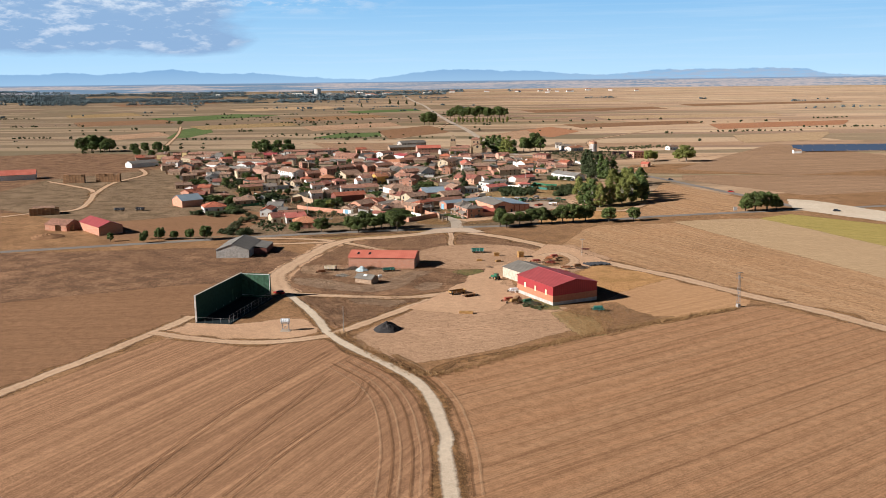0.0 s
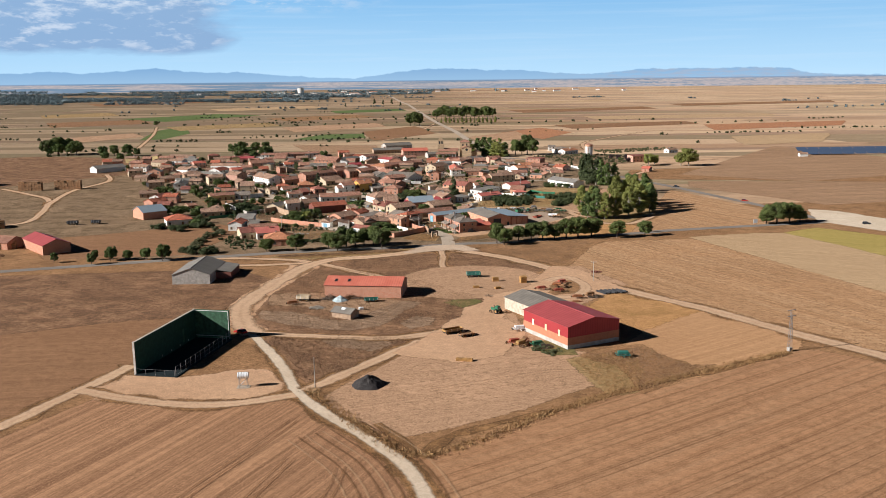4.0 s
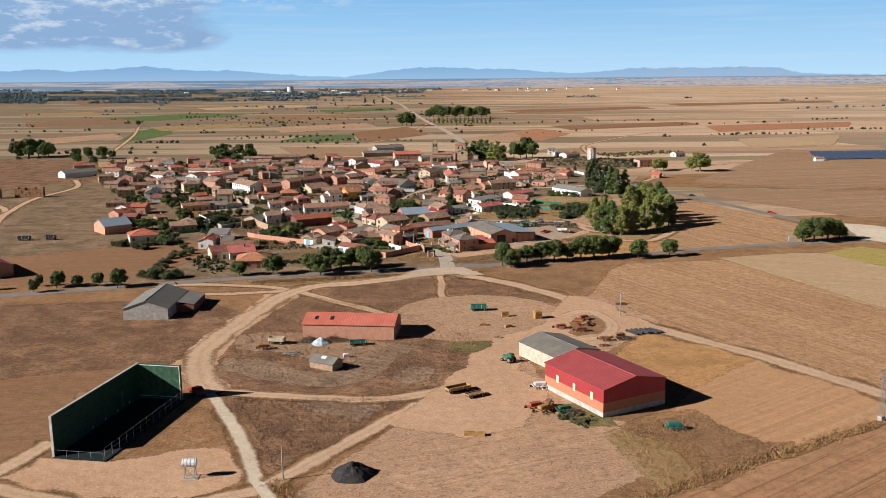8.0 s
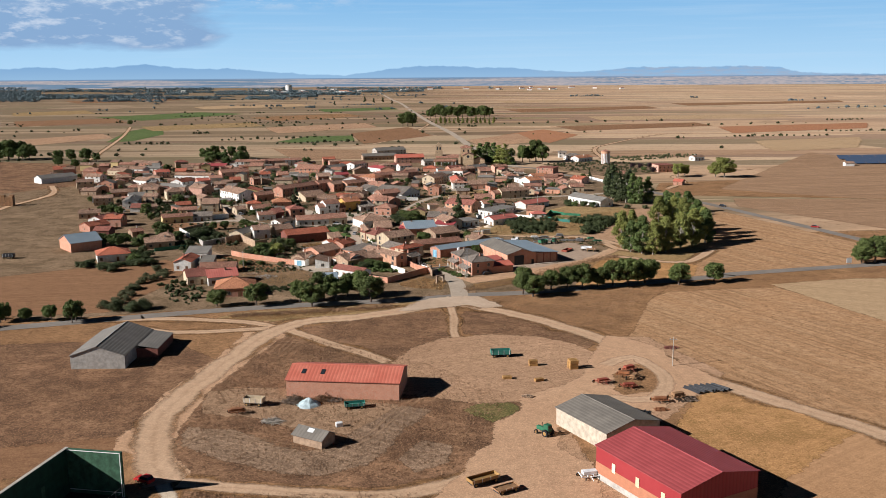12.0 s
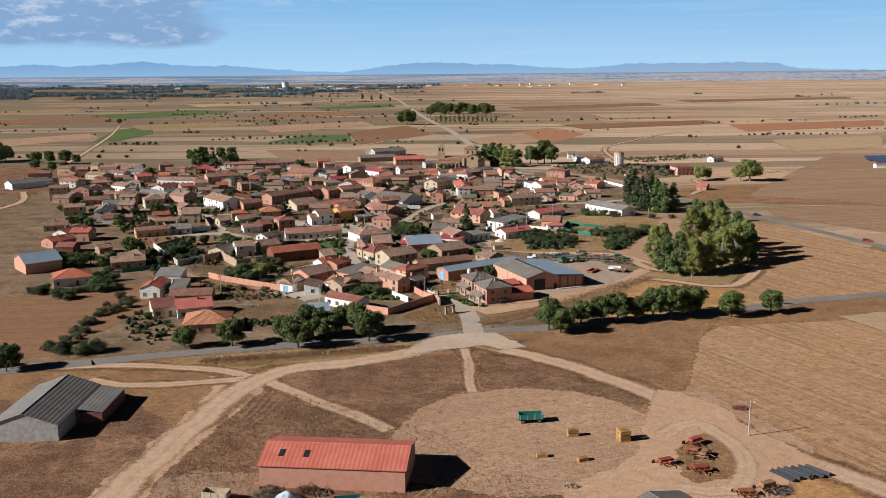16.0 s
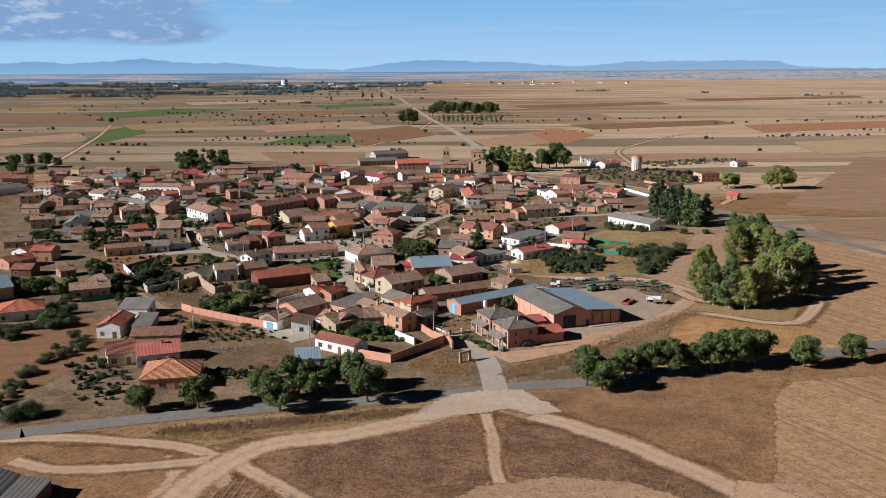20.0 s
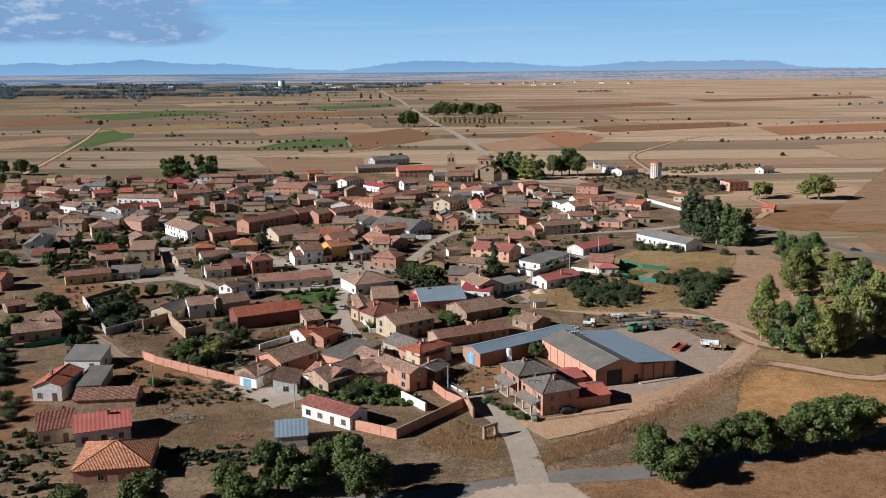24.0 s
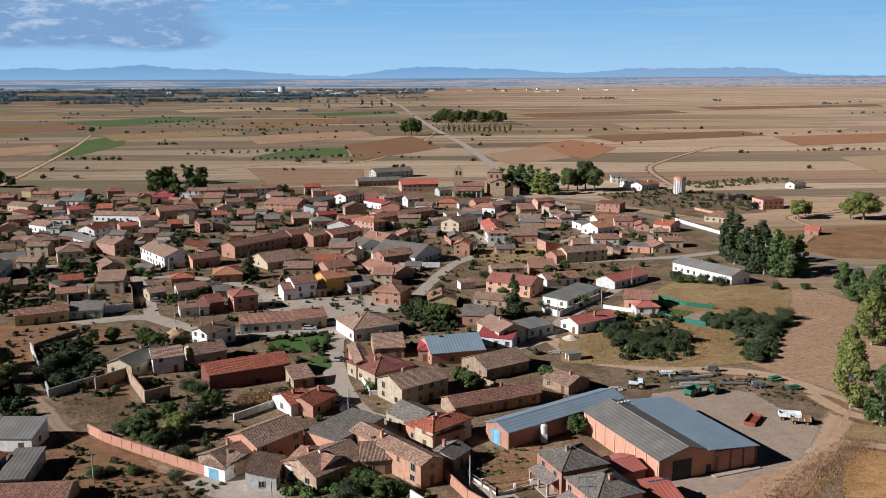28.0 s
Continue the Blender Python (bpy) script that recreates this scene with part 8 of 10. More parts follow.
part("coping", boxed(-0.65, -0.58, HC, L + 0.1, 0.06, HC + 0.08), "wall_grey", court)
for i in range(4):
    part("number_panel", boxed(5 + i * 5.4, 0.0, 0.7, 5.35 + i * 5.4, 0.02, 1.2), "wall_grey", court, "small pale mark")
part("door_panel", boxed(7.5, 0.0, 1.0, 8.6, 0.03, 5.2), "fronton_light", court, "lighter worn panel")
fence = thing("fence", "wire fence of thin grey posts beside the ball court", "fence", court.matrix_basis.copy())
for i in range(13):
    part("post", tubed((0.4 + i * (L - 0.4) / 12, WC + 0.4, -0.2), (0.4 + i * (L - 0.4) / 12, WC + 0.4, 3.0), 0.05), "metal_grey", fence)
for i in range(5):
    part("post", tubed((L + 0.3, i * WC / 4 + 0.2, -0.2), (L + 0.3, i * WC / 4 + 0.2, 2.0), 0.05), "metal_grey", fence)
for z in (0.6, 1.8, 2.9):
    part("rail", tubed((0.4, WC + 0.4, z), (L, WC + 0.4, z), 0.025, n=5), "metal_grey", fence)
part("rail", tubed((L + 0.3, 0.2, 1.9), (L + 0.3, WC + 0.2, 1.9), 0.03, n=5), "metal_grey", fence)

# church
church = thing("church", "stone village church with bell gable and tiled roofs", "church", pose(12.2, 974.0, 0, 0, 0, -4))
roof_defs = (("nave", 4, 6, 20, 12, 7.0, "g"), ("chapel", 28, 4, 10, 14, 9.5, "G"), ("sacristy", 38, 6, 10, 9, 5.0, "G"), ("portico", 2, 0, 20, 6, 4.2, "s"))
for nm, u, v, w, d, h, k in roof_defs:
    sub = part(nm, prism([(0, -0.4), (w, -0.4), (w, h), (w / 2, h + w / 2 * 0.36), (0, h)], d, "y") if k == "G" else (prism([(0, -0.4), (d, -0.4), (d, h), (d / 2, h + d / 2 * 0.36), (0, h)], w, "x") if k == "g" else boxed(0, 4.5, -0.4, w, d, h)), "wall_stone", church, "", pose(u, v, 0))
    roof_parts(sub, w, d, h, k, "tile_brown", pitch=0.38)
lantern = part("crossing_tower", boxed(0, 0, -0.4, 10, 10, 15.5), "wall_stone", church, "", pose(26, 14, 0))
roof_parts(lantern, 10, 10, 15.5, "h", "tile_brown", pitch=0.42)
for u in (3, 7):
    part("opening", boxed(u - 0.6, -0.05, 11.5, u + 0.6, 0.02, 13.8), "glass_dark", lantern)
rose = part("round_window", tubed((33, 3.97, 8.2), (33, 4.02, 8.2), 1.3, n=16), "glass_dark", church)
bell = part("bell_gable", boxed(0, 0, -0.4, 6.5, 3.0, 13.0), "wall_stone", church, "tall stone bell gable", pose(3, 9, 0))
part("belfry", prism([(0.4, 13.0), (6.1, 13.0), (6.1, 18.0), (3.25, 21.0), (0.4, 18.0)], 2.4, "y"), "wall_stone", bell, "", pose(0, 0.3, 0))
for u in (2.0, 4.5):
    part("bell_opening", prism([(u - 0.7, 14.0), (u + 0.7, 14.0), (u + 0.7, 16.3), (u, 17.0), (u - 0.7, 16.3)], 0.06, "y"), "glass_dark", bell, "", pose(0, 0.25, 0))
for i in range(7):
    part("arch_pier", boxed(2.2 + i * 3.2, -0.1, -0.3, 2.8 + i * 3.2, 0.5, 3.6), "wall_white", church)
FOOT.append((40, 980, 30, 12, 972, 0, 50, 24))

# round water tower with white ribs
wt_ = thing("water_tower", "round brick water tower with white vertical ribs", "water tower", pose(172.3, 979.9, 0))
part("drum", tubed((0, 0, -0.4), (0, 0, 9.8), 3.7, n=24), "wall_brick", wt_)
for i in range(16):
    a = math.tau * i / 16
    part("rib", boxed(3.6, -0.42, -0.3, 4.0, 0.42, 9.6), "trim_white", wt_, "", pose(0, 0, 0, 0, 0, math.degrees(a)))
part("tank_band", tubed((0, 0, 9.6), (0, 0, 11.6), 4.15, n=24), "wall_peach", wt_, "brown rendered band")
part("roof", tubed((0, 0, 11.6), (0, 0, 12.8), 4.3, 0.5, n=24), "tile_brown", wt_)
part("cap", tubed((0, 0, 12.6), (0, 0, 13.4), 0.5, n=10), "wall_brick", wt_)


# ---- farm machines, trailers, bales ----
def wheel(parent, x, y, r, wd=0.3):
    ty = part("tyre", tubed((x, y - wd / 2, r), (x, y + wd / 2, r), r, n=14), "rubber", parent)
    part("rim", tubed((x, y - wd / 2 - 0.02, r), (x, y + wd / 2 + 0.02, r), r * 0.55, n=10), "metal_yellow", ty)


def trailer(x, y, turn, mat, label, L=5.2, W=2.2, h=1.1, floor=1.0):
    th = thing("farm_trailer", label, "trailer", pose(x, y, 0, 0, 0, turn), "farm trailers")
    part("chassis", boxed(0, 0.3, floor - 0.25, L, W - 0.3, floor, 0.02), "metal_dark", th)
    part("floor_plate", boxed(0, 0, floor, L, W, floor + 0.08), mat, th)
    for x0, y0, x1, y1 in ((0, 0, L, 0.07), (0, W - 0.07, L, W), (0, 0.07, 0.07, W - 0.07), (L - 0.07, 0.07, L, W - 0.07)):
        part("side_board", boxed(x0, y0, floor + 0.08, x1, y1, floor + h), mat, th)
    for i in range(4):
        part("stake", boxed(0.3 + i * (L - 0.7) / 3, -0.05, floor, 0.4 + i * (L - 0.7) / 3, 0, floor + h + 0.05), "metal_white", th)
    for wx in (0.9, L - 0.9):
        for wy in (0.2, W - 0.2):
            wheel(th, wx, wy, 0.48)
    part("drawbar", tubed((L, W / 2, floor - 0.3), (L + 1.6, W / 2, 0.35), 0.06), "metal_dark", th)
    return th


trailer(16.6, 408.4, 3, "metal_teal", "green farm trailer parked on the bare yard", 5.6, 2.4, 1.2)
trailer(-47.8, 373.7, -12, "wall_cream", "pale green and cream farm trailer beside the brick shed", 5.0, 2.3, 1.2)
trailer(-22.5, 369.8, 8, "metal_teal", "low green farm trailer beside the brick shed", 5.0, 2.3, 0.7, 0.8)
trailer(5.6, 326.0, 28, "metal_yellow", "yellow flat trailer with rusty load in the yard", 6.5, 2.4, 0.7, 0.9)
trailer(10.4, 322.5, 28, "straw_old", "low wooden trailer in the yard", 5.0, 2.3, 0.3, 0.8)
trailer(55.8, 581.7, 35, "metal_green", "green farm trailer in the warehouse yard", 4.5, 2.3, 1.2)
trailer(71.9, 566.2, -15, "metal_white", "pale green farm trailer at the yard edge", 5.0, 2.3, 1.0)
trailer(73.7, 563.7, -15, "straw_old", "brown wooden farm trailer at the yard edge", 4.5, 2.2, 0.8)
trailer(-204.1, 563.5, 0, "metal_dark", "dark farm trailer parked on the common", 6.0, 2.4, 1.3)
trailer(-190.9, 564.8, 0, "metal_dark", "dark farm trailer parked on the common", 5.0, 2.4, 1.3)
tip = thing("tipper_body", "bright red trailer body lying in the yard", "trailer", pose(64.7, 562.4, 0, 0, 0, 55))
part("floor_plate", boxed(0, 0, 0.3, 6.5, 2.6, 0.45), "metal_red", tip)
for x0, y0, x1, y1 in ((0, 0, 6.5, 0.1), (0, 2.5, 6.5, 2.6), (0, 0.1, 0.1, 2.5), (6.4, 0.1, 6.5, 2.5)):
    part("side_board", boxed(x0, y0, 0.45, x1, y1, 1.0), "metal_red", tip)
for i in range(4):
    part("skid", boxed(0.8 + i * 1.5, 0.05, -0.02, 1.0 + i * 1.5, 2.55, 0.3), "metal_dark", tip)


def bale_mesh():
    if "bale" not in CACHE:
        bm = boxed(0, 0, 0, 2.4, 1.2, 0.88, 0.07)
        for u in (0.6, 1.2, 1.8):
            box(bm, u - 0.02, -0.01, -0.005, u + 0.02, 1.21, 0.885)
        CACHE["bale"] = [mesh_of("straw_bale", bm, "straw"), mesh_of("straw_bale", boxed(0, 0, 0, 2.4, 1.2, 0.88, 0.07), "straw_old")]
    return CACHE["bale"]


def bales(x, y, turn, nx, ny, nz, old=0, label="stack of straw bales on bare ground", ragged=0.0, seed=1):
    rng = random.Random(seed)
    th = thing("bale_stack", label, "straw bales", pose(x, y, 0, 0, 0, turn), "straw stacks")
    me = bale_mesh()[old]
    for i in range(nx):
        for j in range(ny):
            top = nz - (rng.randint(0, 2) if rng.random() < ragged else 0)
            for k in range(max(1, top)):
                part("straw_bale", me, None, th, "", pose(i * 2.45 + rng.uniform(-0.08, 0.08), j * 1.25 + rng.uniform(-0.1, 0.1), k * 0.88, 0, 0, rng.uniform(-2, 2)))
    return th


bales(37.2, 396.7, 10, 1, 2, 3, label="stack of golden straw bales on the yard")
bales(26.4, 400.3, 5, 1, 1, 2, label="two golden straw bales on the yard")
bales(18.0, 389.7, 5, 1, 1, 1, label="single straw bale on the yard")
bales(26.4, 387.1, 20, 1, 1, 1, label="single straw bale on the yard")
bales(7.7, 299.5, -10, 2, 1, 1, label="broken straw bales on the yard")
bales(-306.0, 734.0, 2, 7, 3, 8, 1, "tall stack of old brown straw bales", 0.45, 3)
bales(-281.1, 739.5, 2, 8, 3, 8, 1, "tall stack of old brown straw bales", 0.45, 4)
bales(-250.9, 548.4, 20, 7, 3, 5, 1, "dark weathered straw bale stack by the farm", 0.4, 5)
bales(-209.9, 488.3, 15, 4, 3, 4, 1, "straw bales stacked against the farm shed", 0.3, 6)


def implement(x, y, turn, mat, label, seed, L=4.0, W=2.4, h=1.0):
    """A field implement: beam frame with tines, hitch and two small wheels."""
    rng = random.Random(seed)
    th = thing("farm_implement", label, "farm machine", pose(x, y, 0, 0, 0, turn), "farm machines")
    for i in range(3):
        part("beam", boxed(0, i * W / 3, h - 0.15, L, i * W / 3 + 0.15, h), mat, th)
    for i in range(4):
        part("cross_bar", boxed(i * L / 3.2, 0, h, i * L / 3.2 + 0.14, W, h + 0.14), mat, th)
    for i in range(10):
        u, v = rng.uniform(0.1, L - 0.1), rng.choice((0.08, W / 3 + 0.08, 2 * W / 3 + 0.08))
        part("tine", tubed((u, v, h), (u + 0.15, v, 0), 0.04, n=5), "metal_dark", th)
    part("hitch", tubed((L / 2, 0, h), (L / 2, -1.3, 0.6), 0.07, n=6), mat, th)
    for wx in (0.2, L - 0.2):
        wheel(th, wx, W + 0.3, 0.4, 0.2)
    part("hopper", boxed(0.5, 0.5, h + 0.14, L - 0.5, W - 0.6, h + 0.14 + rng.uniform(0.2, 0.8), 0.05), mat, th)
    return th


for k, (x, y, turn, mat, lab) in enumerate((
        (24.6, 313.2, 20, "metal_red", "red field implement parked by the shed"), (27.0, 310.8, 40, "metal_yellow", "yellow and red field implement by the shed"),
        (29.7, 313.6, 70, "straw_old", "rusty field implement by the shed"), (31.3, 310.9, 20, "metal_green", "green field implement in weeds"),
        (27.5, 328.1, 10, "metal_white", "small pale farm machine by the shed"), (42.3, 383.5, 20, "metal_red", "red field implement on the turning loop"),
        (48.3, 389.7, -20, "metal_orange", "orange field implement on the turning loop"), (51.8, 392.9, 30, "metal_red", "red field implement on the turning loop"),
        (48.0, 379.9, 10, "metal_red", "rusty red implement in weeds"), (52.8, 386.1, 60, "straw_old", "rusty old implement in weeds"),
        (-49.9, 366.9, 15, "metal_orange", "rusty orange implement on weedy ground"), (-26.9, 378.4, 0, "metal_orange", "rusty implement against the brick shed"),
        (58.2, 598.0, 10, "metal_grey", "grey field implement beside the lane"), (66.0, 600.5, 5, "metal_grey", "long grey field implement"),
        (70.7, 592.0, 0, "straw_old", "rusty harrow in the yard"), (73.5, 587.5, 0, "metal_grey", "grey irrigation frame in the yard"),
        (80.3, 591.5, 20, "metal_green", "green implement in weeds"), (82.1, 584.9, 10, "metal_green", "green implement in weeds"),
        (52.9, 598.3, 0, "metal_white", "pale old farm machine in weeds"), (58.5, 371.1, 20, "straw_old", "rusty scrap implement behind the shed"),
        (53.0, 369.7, 0, "metal_orange", "rusty scrap implement behind the shed"), (53.9, 299.3, 0, "metal_teal", "green scrap frame in dry weeds"))):
    implement(x, y, turn, mat, lab, k)


def tractor(x, y, turn, mat, label):
    th = thing("tractor", label, "tractor", pose(x, y, 0, 0, 0, turn))
    part("hood", boxed(1.6, 0.5, 0.9, 3.9, 1.3, 1.75, 0.1), mat, th)
    cab = part("cab", boxed(0.1, 0.2, 1.1, 1.6, 1.6, 2.7, 0.12), mat, th)
    part("cab_glass", boxed(0.05, 0.3, 1.8, 1.65, 1.5, 2.5), "glass_dark", cab)
    part("exhaust", tubed((2.6, 0.7, 1.7), (2.6, 0.7, 2.7), 0.06), "metal_dark", th)
    for wy in (-0.05, 1.85):
        wheel(th, 0.7, wy, 0.85, 0.45)
        wheel(th, 3.4, wy, 0.52, 0.3)


tractor(25.4, 351.6, 130, "metal_green", "green tractor parked beside the old shed")
tractor(62.7, 583.8, 60, "metal_green", "green tractor in the warehouse yard")
tractor(46.3, 590.6, 160, "metal_white", "old white tractor in weeds")

# pallets of dark fence panels, tarpaulin heap, slag heap, water tank
def pipe_bundle(x, y, turn, length, seed):
    """Dark plastic pipes lying side by side on two bearers."""
    g = random.Random(seed)
    th = thing("pipe_bundle", "bundle of black pipes lying on bare earth", "pipes", pose(x, y, 0.1, 0, 0, turn), "pipe bundles")
    for u in (0.7, length - 0.7):
        part("bearer", boxed(u - 0.08, -0.1, 0, u + 0.08, 1.0, 0.1), "wood_brown", th)
    for k, (v, z) in enumerate(((0.1, 0.27), (0.45, 0.27), (0.8, 0.27), (0.28, 0.57), (0.62, 0.57))):
        o = g.uniform(-0.25, 0.25)
        part("pipe", tubed((o, v, z), (o + length, v, z), 0.165, n=8), "metal_dark", th)


for k in range(6):
    pipe_bundle(63.6 + k * 1.55, 380.6 + k * 0.45 - 0.16 * k * k * 0.2, -62 + (k % 3) * 4, 5.6 - 0.3 * (k % 2), 60 + k)


def heap(name, x, y, r, h, mat, label, cat, seed, n=20, rings=9, kind=""):
    verts, faces = [(x, y, h)], []
    for i in range(1, rings + 1):
        q = i / rings
        for k in range(n):
            a = math.tau * k / n
            rr = r * q * (1 + 0.18 * noise.noise(Vector((math.cos(a) * 2, math.sin(a) * 2, seed + q))))
            verts.append((x + rr * math.cos(a), y + rr * math.sin(a), -0.05 + h * (1 - q) ** 0.85 * (1 + 0.25 * noise.noise(Vector((rr * math.cos(a), rr * math.sin(a), seed))))))
    for k in range(n):
        faces.append((0, 1 + k, 1 + (k + 1) % n))
        for i in range(rings - 1):
            a, b_ = 1 + i * n + k, 1 + i * n + (k + 1) % n
            faces.append((a, a + n, b_ + n, b_))
    return tagged(new(name, raw_mesh(name, verts, faces, mat)), label, cat, kind=kind)


heap("net_mound", -16.0, 280.9, 4.6, 2.9, "slag", "heap covered by a black net on the yard", "covered mound", 2, 26, 11)
heap("covered_mound", -31.7, 373.9, 3.2, 2.0, "tarp", "heap covered by a pale blue tarpaulin", "tarpaulin", 5, 14, 5)
heap("earth_mound", -206.1, 469.9, 9.0, 2.2, "soil_brown", "long low heap of earth and rubble", "earth heap", 9)
heap("rubble_mound", 35.0, 635.5, 3.0, 1.4, "gravel", "pale heap of rubble at the street corner", "rubble heap", 10)
heap("rubble_mound", -89.0, 647.3, 4.0, 2.4, "dirt", "heap of tan earth by the lane", "earth heap", 11)
box_ = thing("water_cube", "white plastic water container", "container", pose(-23.7, 358.7, 0, 0, 0, 15))
part("body", boxed(0, 0, 0, 1.6, 1.1, 1.1, 0.1), "metal_white", box_)
tank = thing("water_tank", "white cylindrical water tank on steel legs", "water tank", pose(-48.9, 281.0, 0))
part("slab", boxed(-1.7, -1.3, -0.2, 1.7, 1.3, 0.15), "concrete", tank)
part("cylinder", tubed((-1.4, 0, 3.3), (1.4, 0, 3.3), 0.85, n=18), "metal_white", tank)
for u in (-1.1, -0.35, 0.35, 1.1):
    part("hoop", tubed((u - 0.04, 0, 3.3), (u + 0.04, 0, 3.3), 0.88, n=18), "metal_grey", tank)
for sx in (-1.1, 1.1):
    for sy in (-0.7, 0.7):
        part("leg", tubed((sx, sy, 0.1), (sx * 0.9, sy * 0.7, 2.8), 0.07), "metal_grey", tank)
for a, b_ in (((-1.1, -0.7, 0.3), (1.0, -0.5, 2.5)), ((1.1, -0.7, 0.3), (-1.0, -0.5, 2.5)), ((-1.1, 0.7, 0.3), (1.0, 0.5, 2.5))):
    part("brace", tubed(a, b_, 0.04, n=5), "metal_grey", tank)


# ---- poles, cars, small street things ----
def pole(x, y, h, label="slim wooden utility pole with a crossarm", arm=1.6, mat="bark_pale", turn=0):
    th = thing("utility_pole", label, "utility pole", pose(x, y, 0, 0, 0, turn), "utility poles")
    part("shaft", tubed((0, 0, -0.4), (0, 0, h), 0.17, 0.10), mat, th)
    if arm:
        cr = part("crossarm", boxed(-arm / 2, -0.06, h - 0.7, arm / 2, 0.06, h - 0.55), "metal_grey", th)
        for u in (-arm / 2 + 0.1, 0, arm / 2 - 0.1):
            part("insulator", tubed((u, 0, h - 0.55), (u, 0, h - 0.25), 0.06, 0.04), "wall_white", cr)
    return th


pole(66.2, 398.8, 8.3, arm=2.0)
pole(-29.9, 279.0, 8.5, arm=0.0, label="plain slim wooden pole beside the track")
pole(-29.7, 576.4, 6.5, arm=0.0, mat="wall_grey", label="grey concrete lamp pole on the street")
pole(52.5, 672.7, 8.0, arm=1.2, mat="wall_grey", label="grey concrete utility pole")
pole(35.1, 660.8, 7.0, arm=1.2)
pole(-92.8, 660.8, 7.0, arm=1.2)
pole(-83.8, 658.2, 6.5, arm=0.0)
pole(-31.8, 676.7, 8.0, arm=1.0)
pole(70.9, 703.6, 8.0, arm=0.0, mat="wall_grey", label="grey concrete utility pole")
pole(-3.0, 534.2, 7.0, arm=0.0, mat="wall_grey", label="grey concrete lamp pole on the street")
pole(-114.9, 738.2, 8.0, arm=1.2)
pole(-40.3, 524.9, 7.0, arm=0.0, mat="wall_grey", label="grey street lamp pole at the corner")
pole(-78.2, 540.2, 7.0, arm=1.2)
pole(44.4, 745.6, 8.0, arm=0.0)
yard_tank = thing("water_tank", "white upright water tank on a white stand", "water tank", pose(14.9, 556.5, 0))
part("stand", boxed(-0.7, -0.7, -0.2, 0.7, 0.7, 2.2, 0.04), "trim_white", yard_tank)
part("cylinder", tubed((0, 0, 2.2), (0, 0, 4.0), 0.75, n=16), "metal_white", yard_tank)
part("lid", tubed((0, 0, 4.0), (0, 0, 4.25), 0.75, 0.25, n=16), "metal_white", yard_tank)


def lattice_pole(x, y, h, label, turn=0):
    """A steel lattice power pole: four legs, crossed braces, two crossarms."""
    th = thing("lattice_pole", label, "power pole", pose(x, y, 0, 0, 0, turn), "power poles")
    part("foot", boxed(-0.6, -0.6, -0.3, 0.6, 0.6, 1.2, 0.05), "wall_grey", th)
    for sx in (-1, 1):
        for sy in (-1, 1):
            part("leg", tubed((0.45 * sx, 0.45 * sy, 1.1), (0.2 * sx, 0.2 * sy, h), 0.05, n=5), "metal_grey", th)
    n = int(h - 2)
    for i in range(n):
        z, q = 1.6 + i, 0.44 - 0.24 * i / n
        for a, b_ in (((-q, -q, z), (q, -q, z + 1)), ((q, -q, z), (q, q, z + 1)), ((q, q, z), (-q, q, z + 1)), ((-q, q, z), (-q, -q, z + 1))):
            part("brace", tubed(a, b_, 0.03, n=4), "metal_grey", th)
    for z in (h - 2.0, h - 0.2):
        arm = part("crossarm", boxed(-1.6, -0.08, z, 1.6, 0.08, z + 0.14), "metal_grey", th)
        for u in (-1.45, 1.45):
            part("insulator", tubed((u, 0, z - 0.45), (u, 0, z), 0.06, 0.05, n=6), "glass_dark", arm)


lattice_pole(15.9, 513.5, 12.0, "grey steel lattice power pole on a concrete foot")
lattice_pole(105.4, 303.3, 12.5, "grey steel lattice power pole at the field corner", 25)


def car(x, y, turn, mat, label, L=4.2, van=False):
    th = thing("car", label, "car", pose(x, y, 0, 0, 0, turn), "parked cars")
    h = 1.9 if van else 1.45
    part("body", prism([(0, 0.35), (L, 0.35), (L, 0.75), (L - 0.25, 0.9), (0.1, 0.95), (0, 0.8)], 1.75, "y"), mat, th)
    part("cabin", prism([(0.25, 0.92), (L - 1.05, 0.9), (L - 1.85, h), (0.65, h)], 1.55, "y"), "glass_dark", th, "", pose(0, 0.1, 0))
    part("roof", prism([(0.6, h - 0.03), (L - 1.8, h - 0.03), (L - 1.95, h + 0.05), (0.75, h + 0.05)], 1.5, "y"), mat, th, "", pose(0, 0.12, 0))
    for wx in (0.8, L - 0.85):
        for wy in (0.06, 1.69):
            wheel(th, wx, wy, 0.32, 0.22)
    for wy in (0.2, 1.3):
        part("headlight", boxed(L - 0.05, wy, 0.62, L + 0.01, wy + 0.3, 0.76), "trim_white", th)


car(-57.6, 332.2, 150, "car_red", "dark red car on the dusty track")
car(-49.4, 649.6, 2, "car_white", "white pickup car parked at the square", 4.6)
car(-42.1, 653.2, 2, "car_dark", "dark car parked at the square")
car(-34.8, 615.6, 80, "car_silver", "silver car driving along the street", 4.0)
car(-36.8, 588.9, 70, "car_dark", "dark car parked along the street")
car(-34.7, 583.9, 70, "car_dark", "dark blue car parked along the street")
car(-32.3, 579.9, 70, "car_silver", "grey car parked along the street")
car(-30.3, 576.0, 70, "car_dark", "dark car parked along the street")
car(23.0, 516.9, 15, "car_dark", "black car parked beside the brick villa")
car(-108.6, 689.2, 10, "car_silver", "blue-grey car parked in a yard")
car(235.6, 523.5, -10, "car_dark", "dark car on the country road")
car(204.2, 620.9, -25, "car_red", "bright red car on the country road")
car(182.4, 700.3, -25, "car_dark", "dark car on the country road")
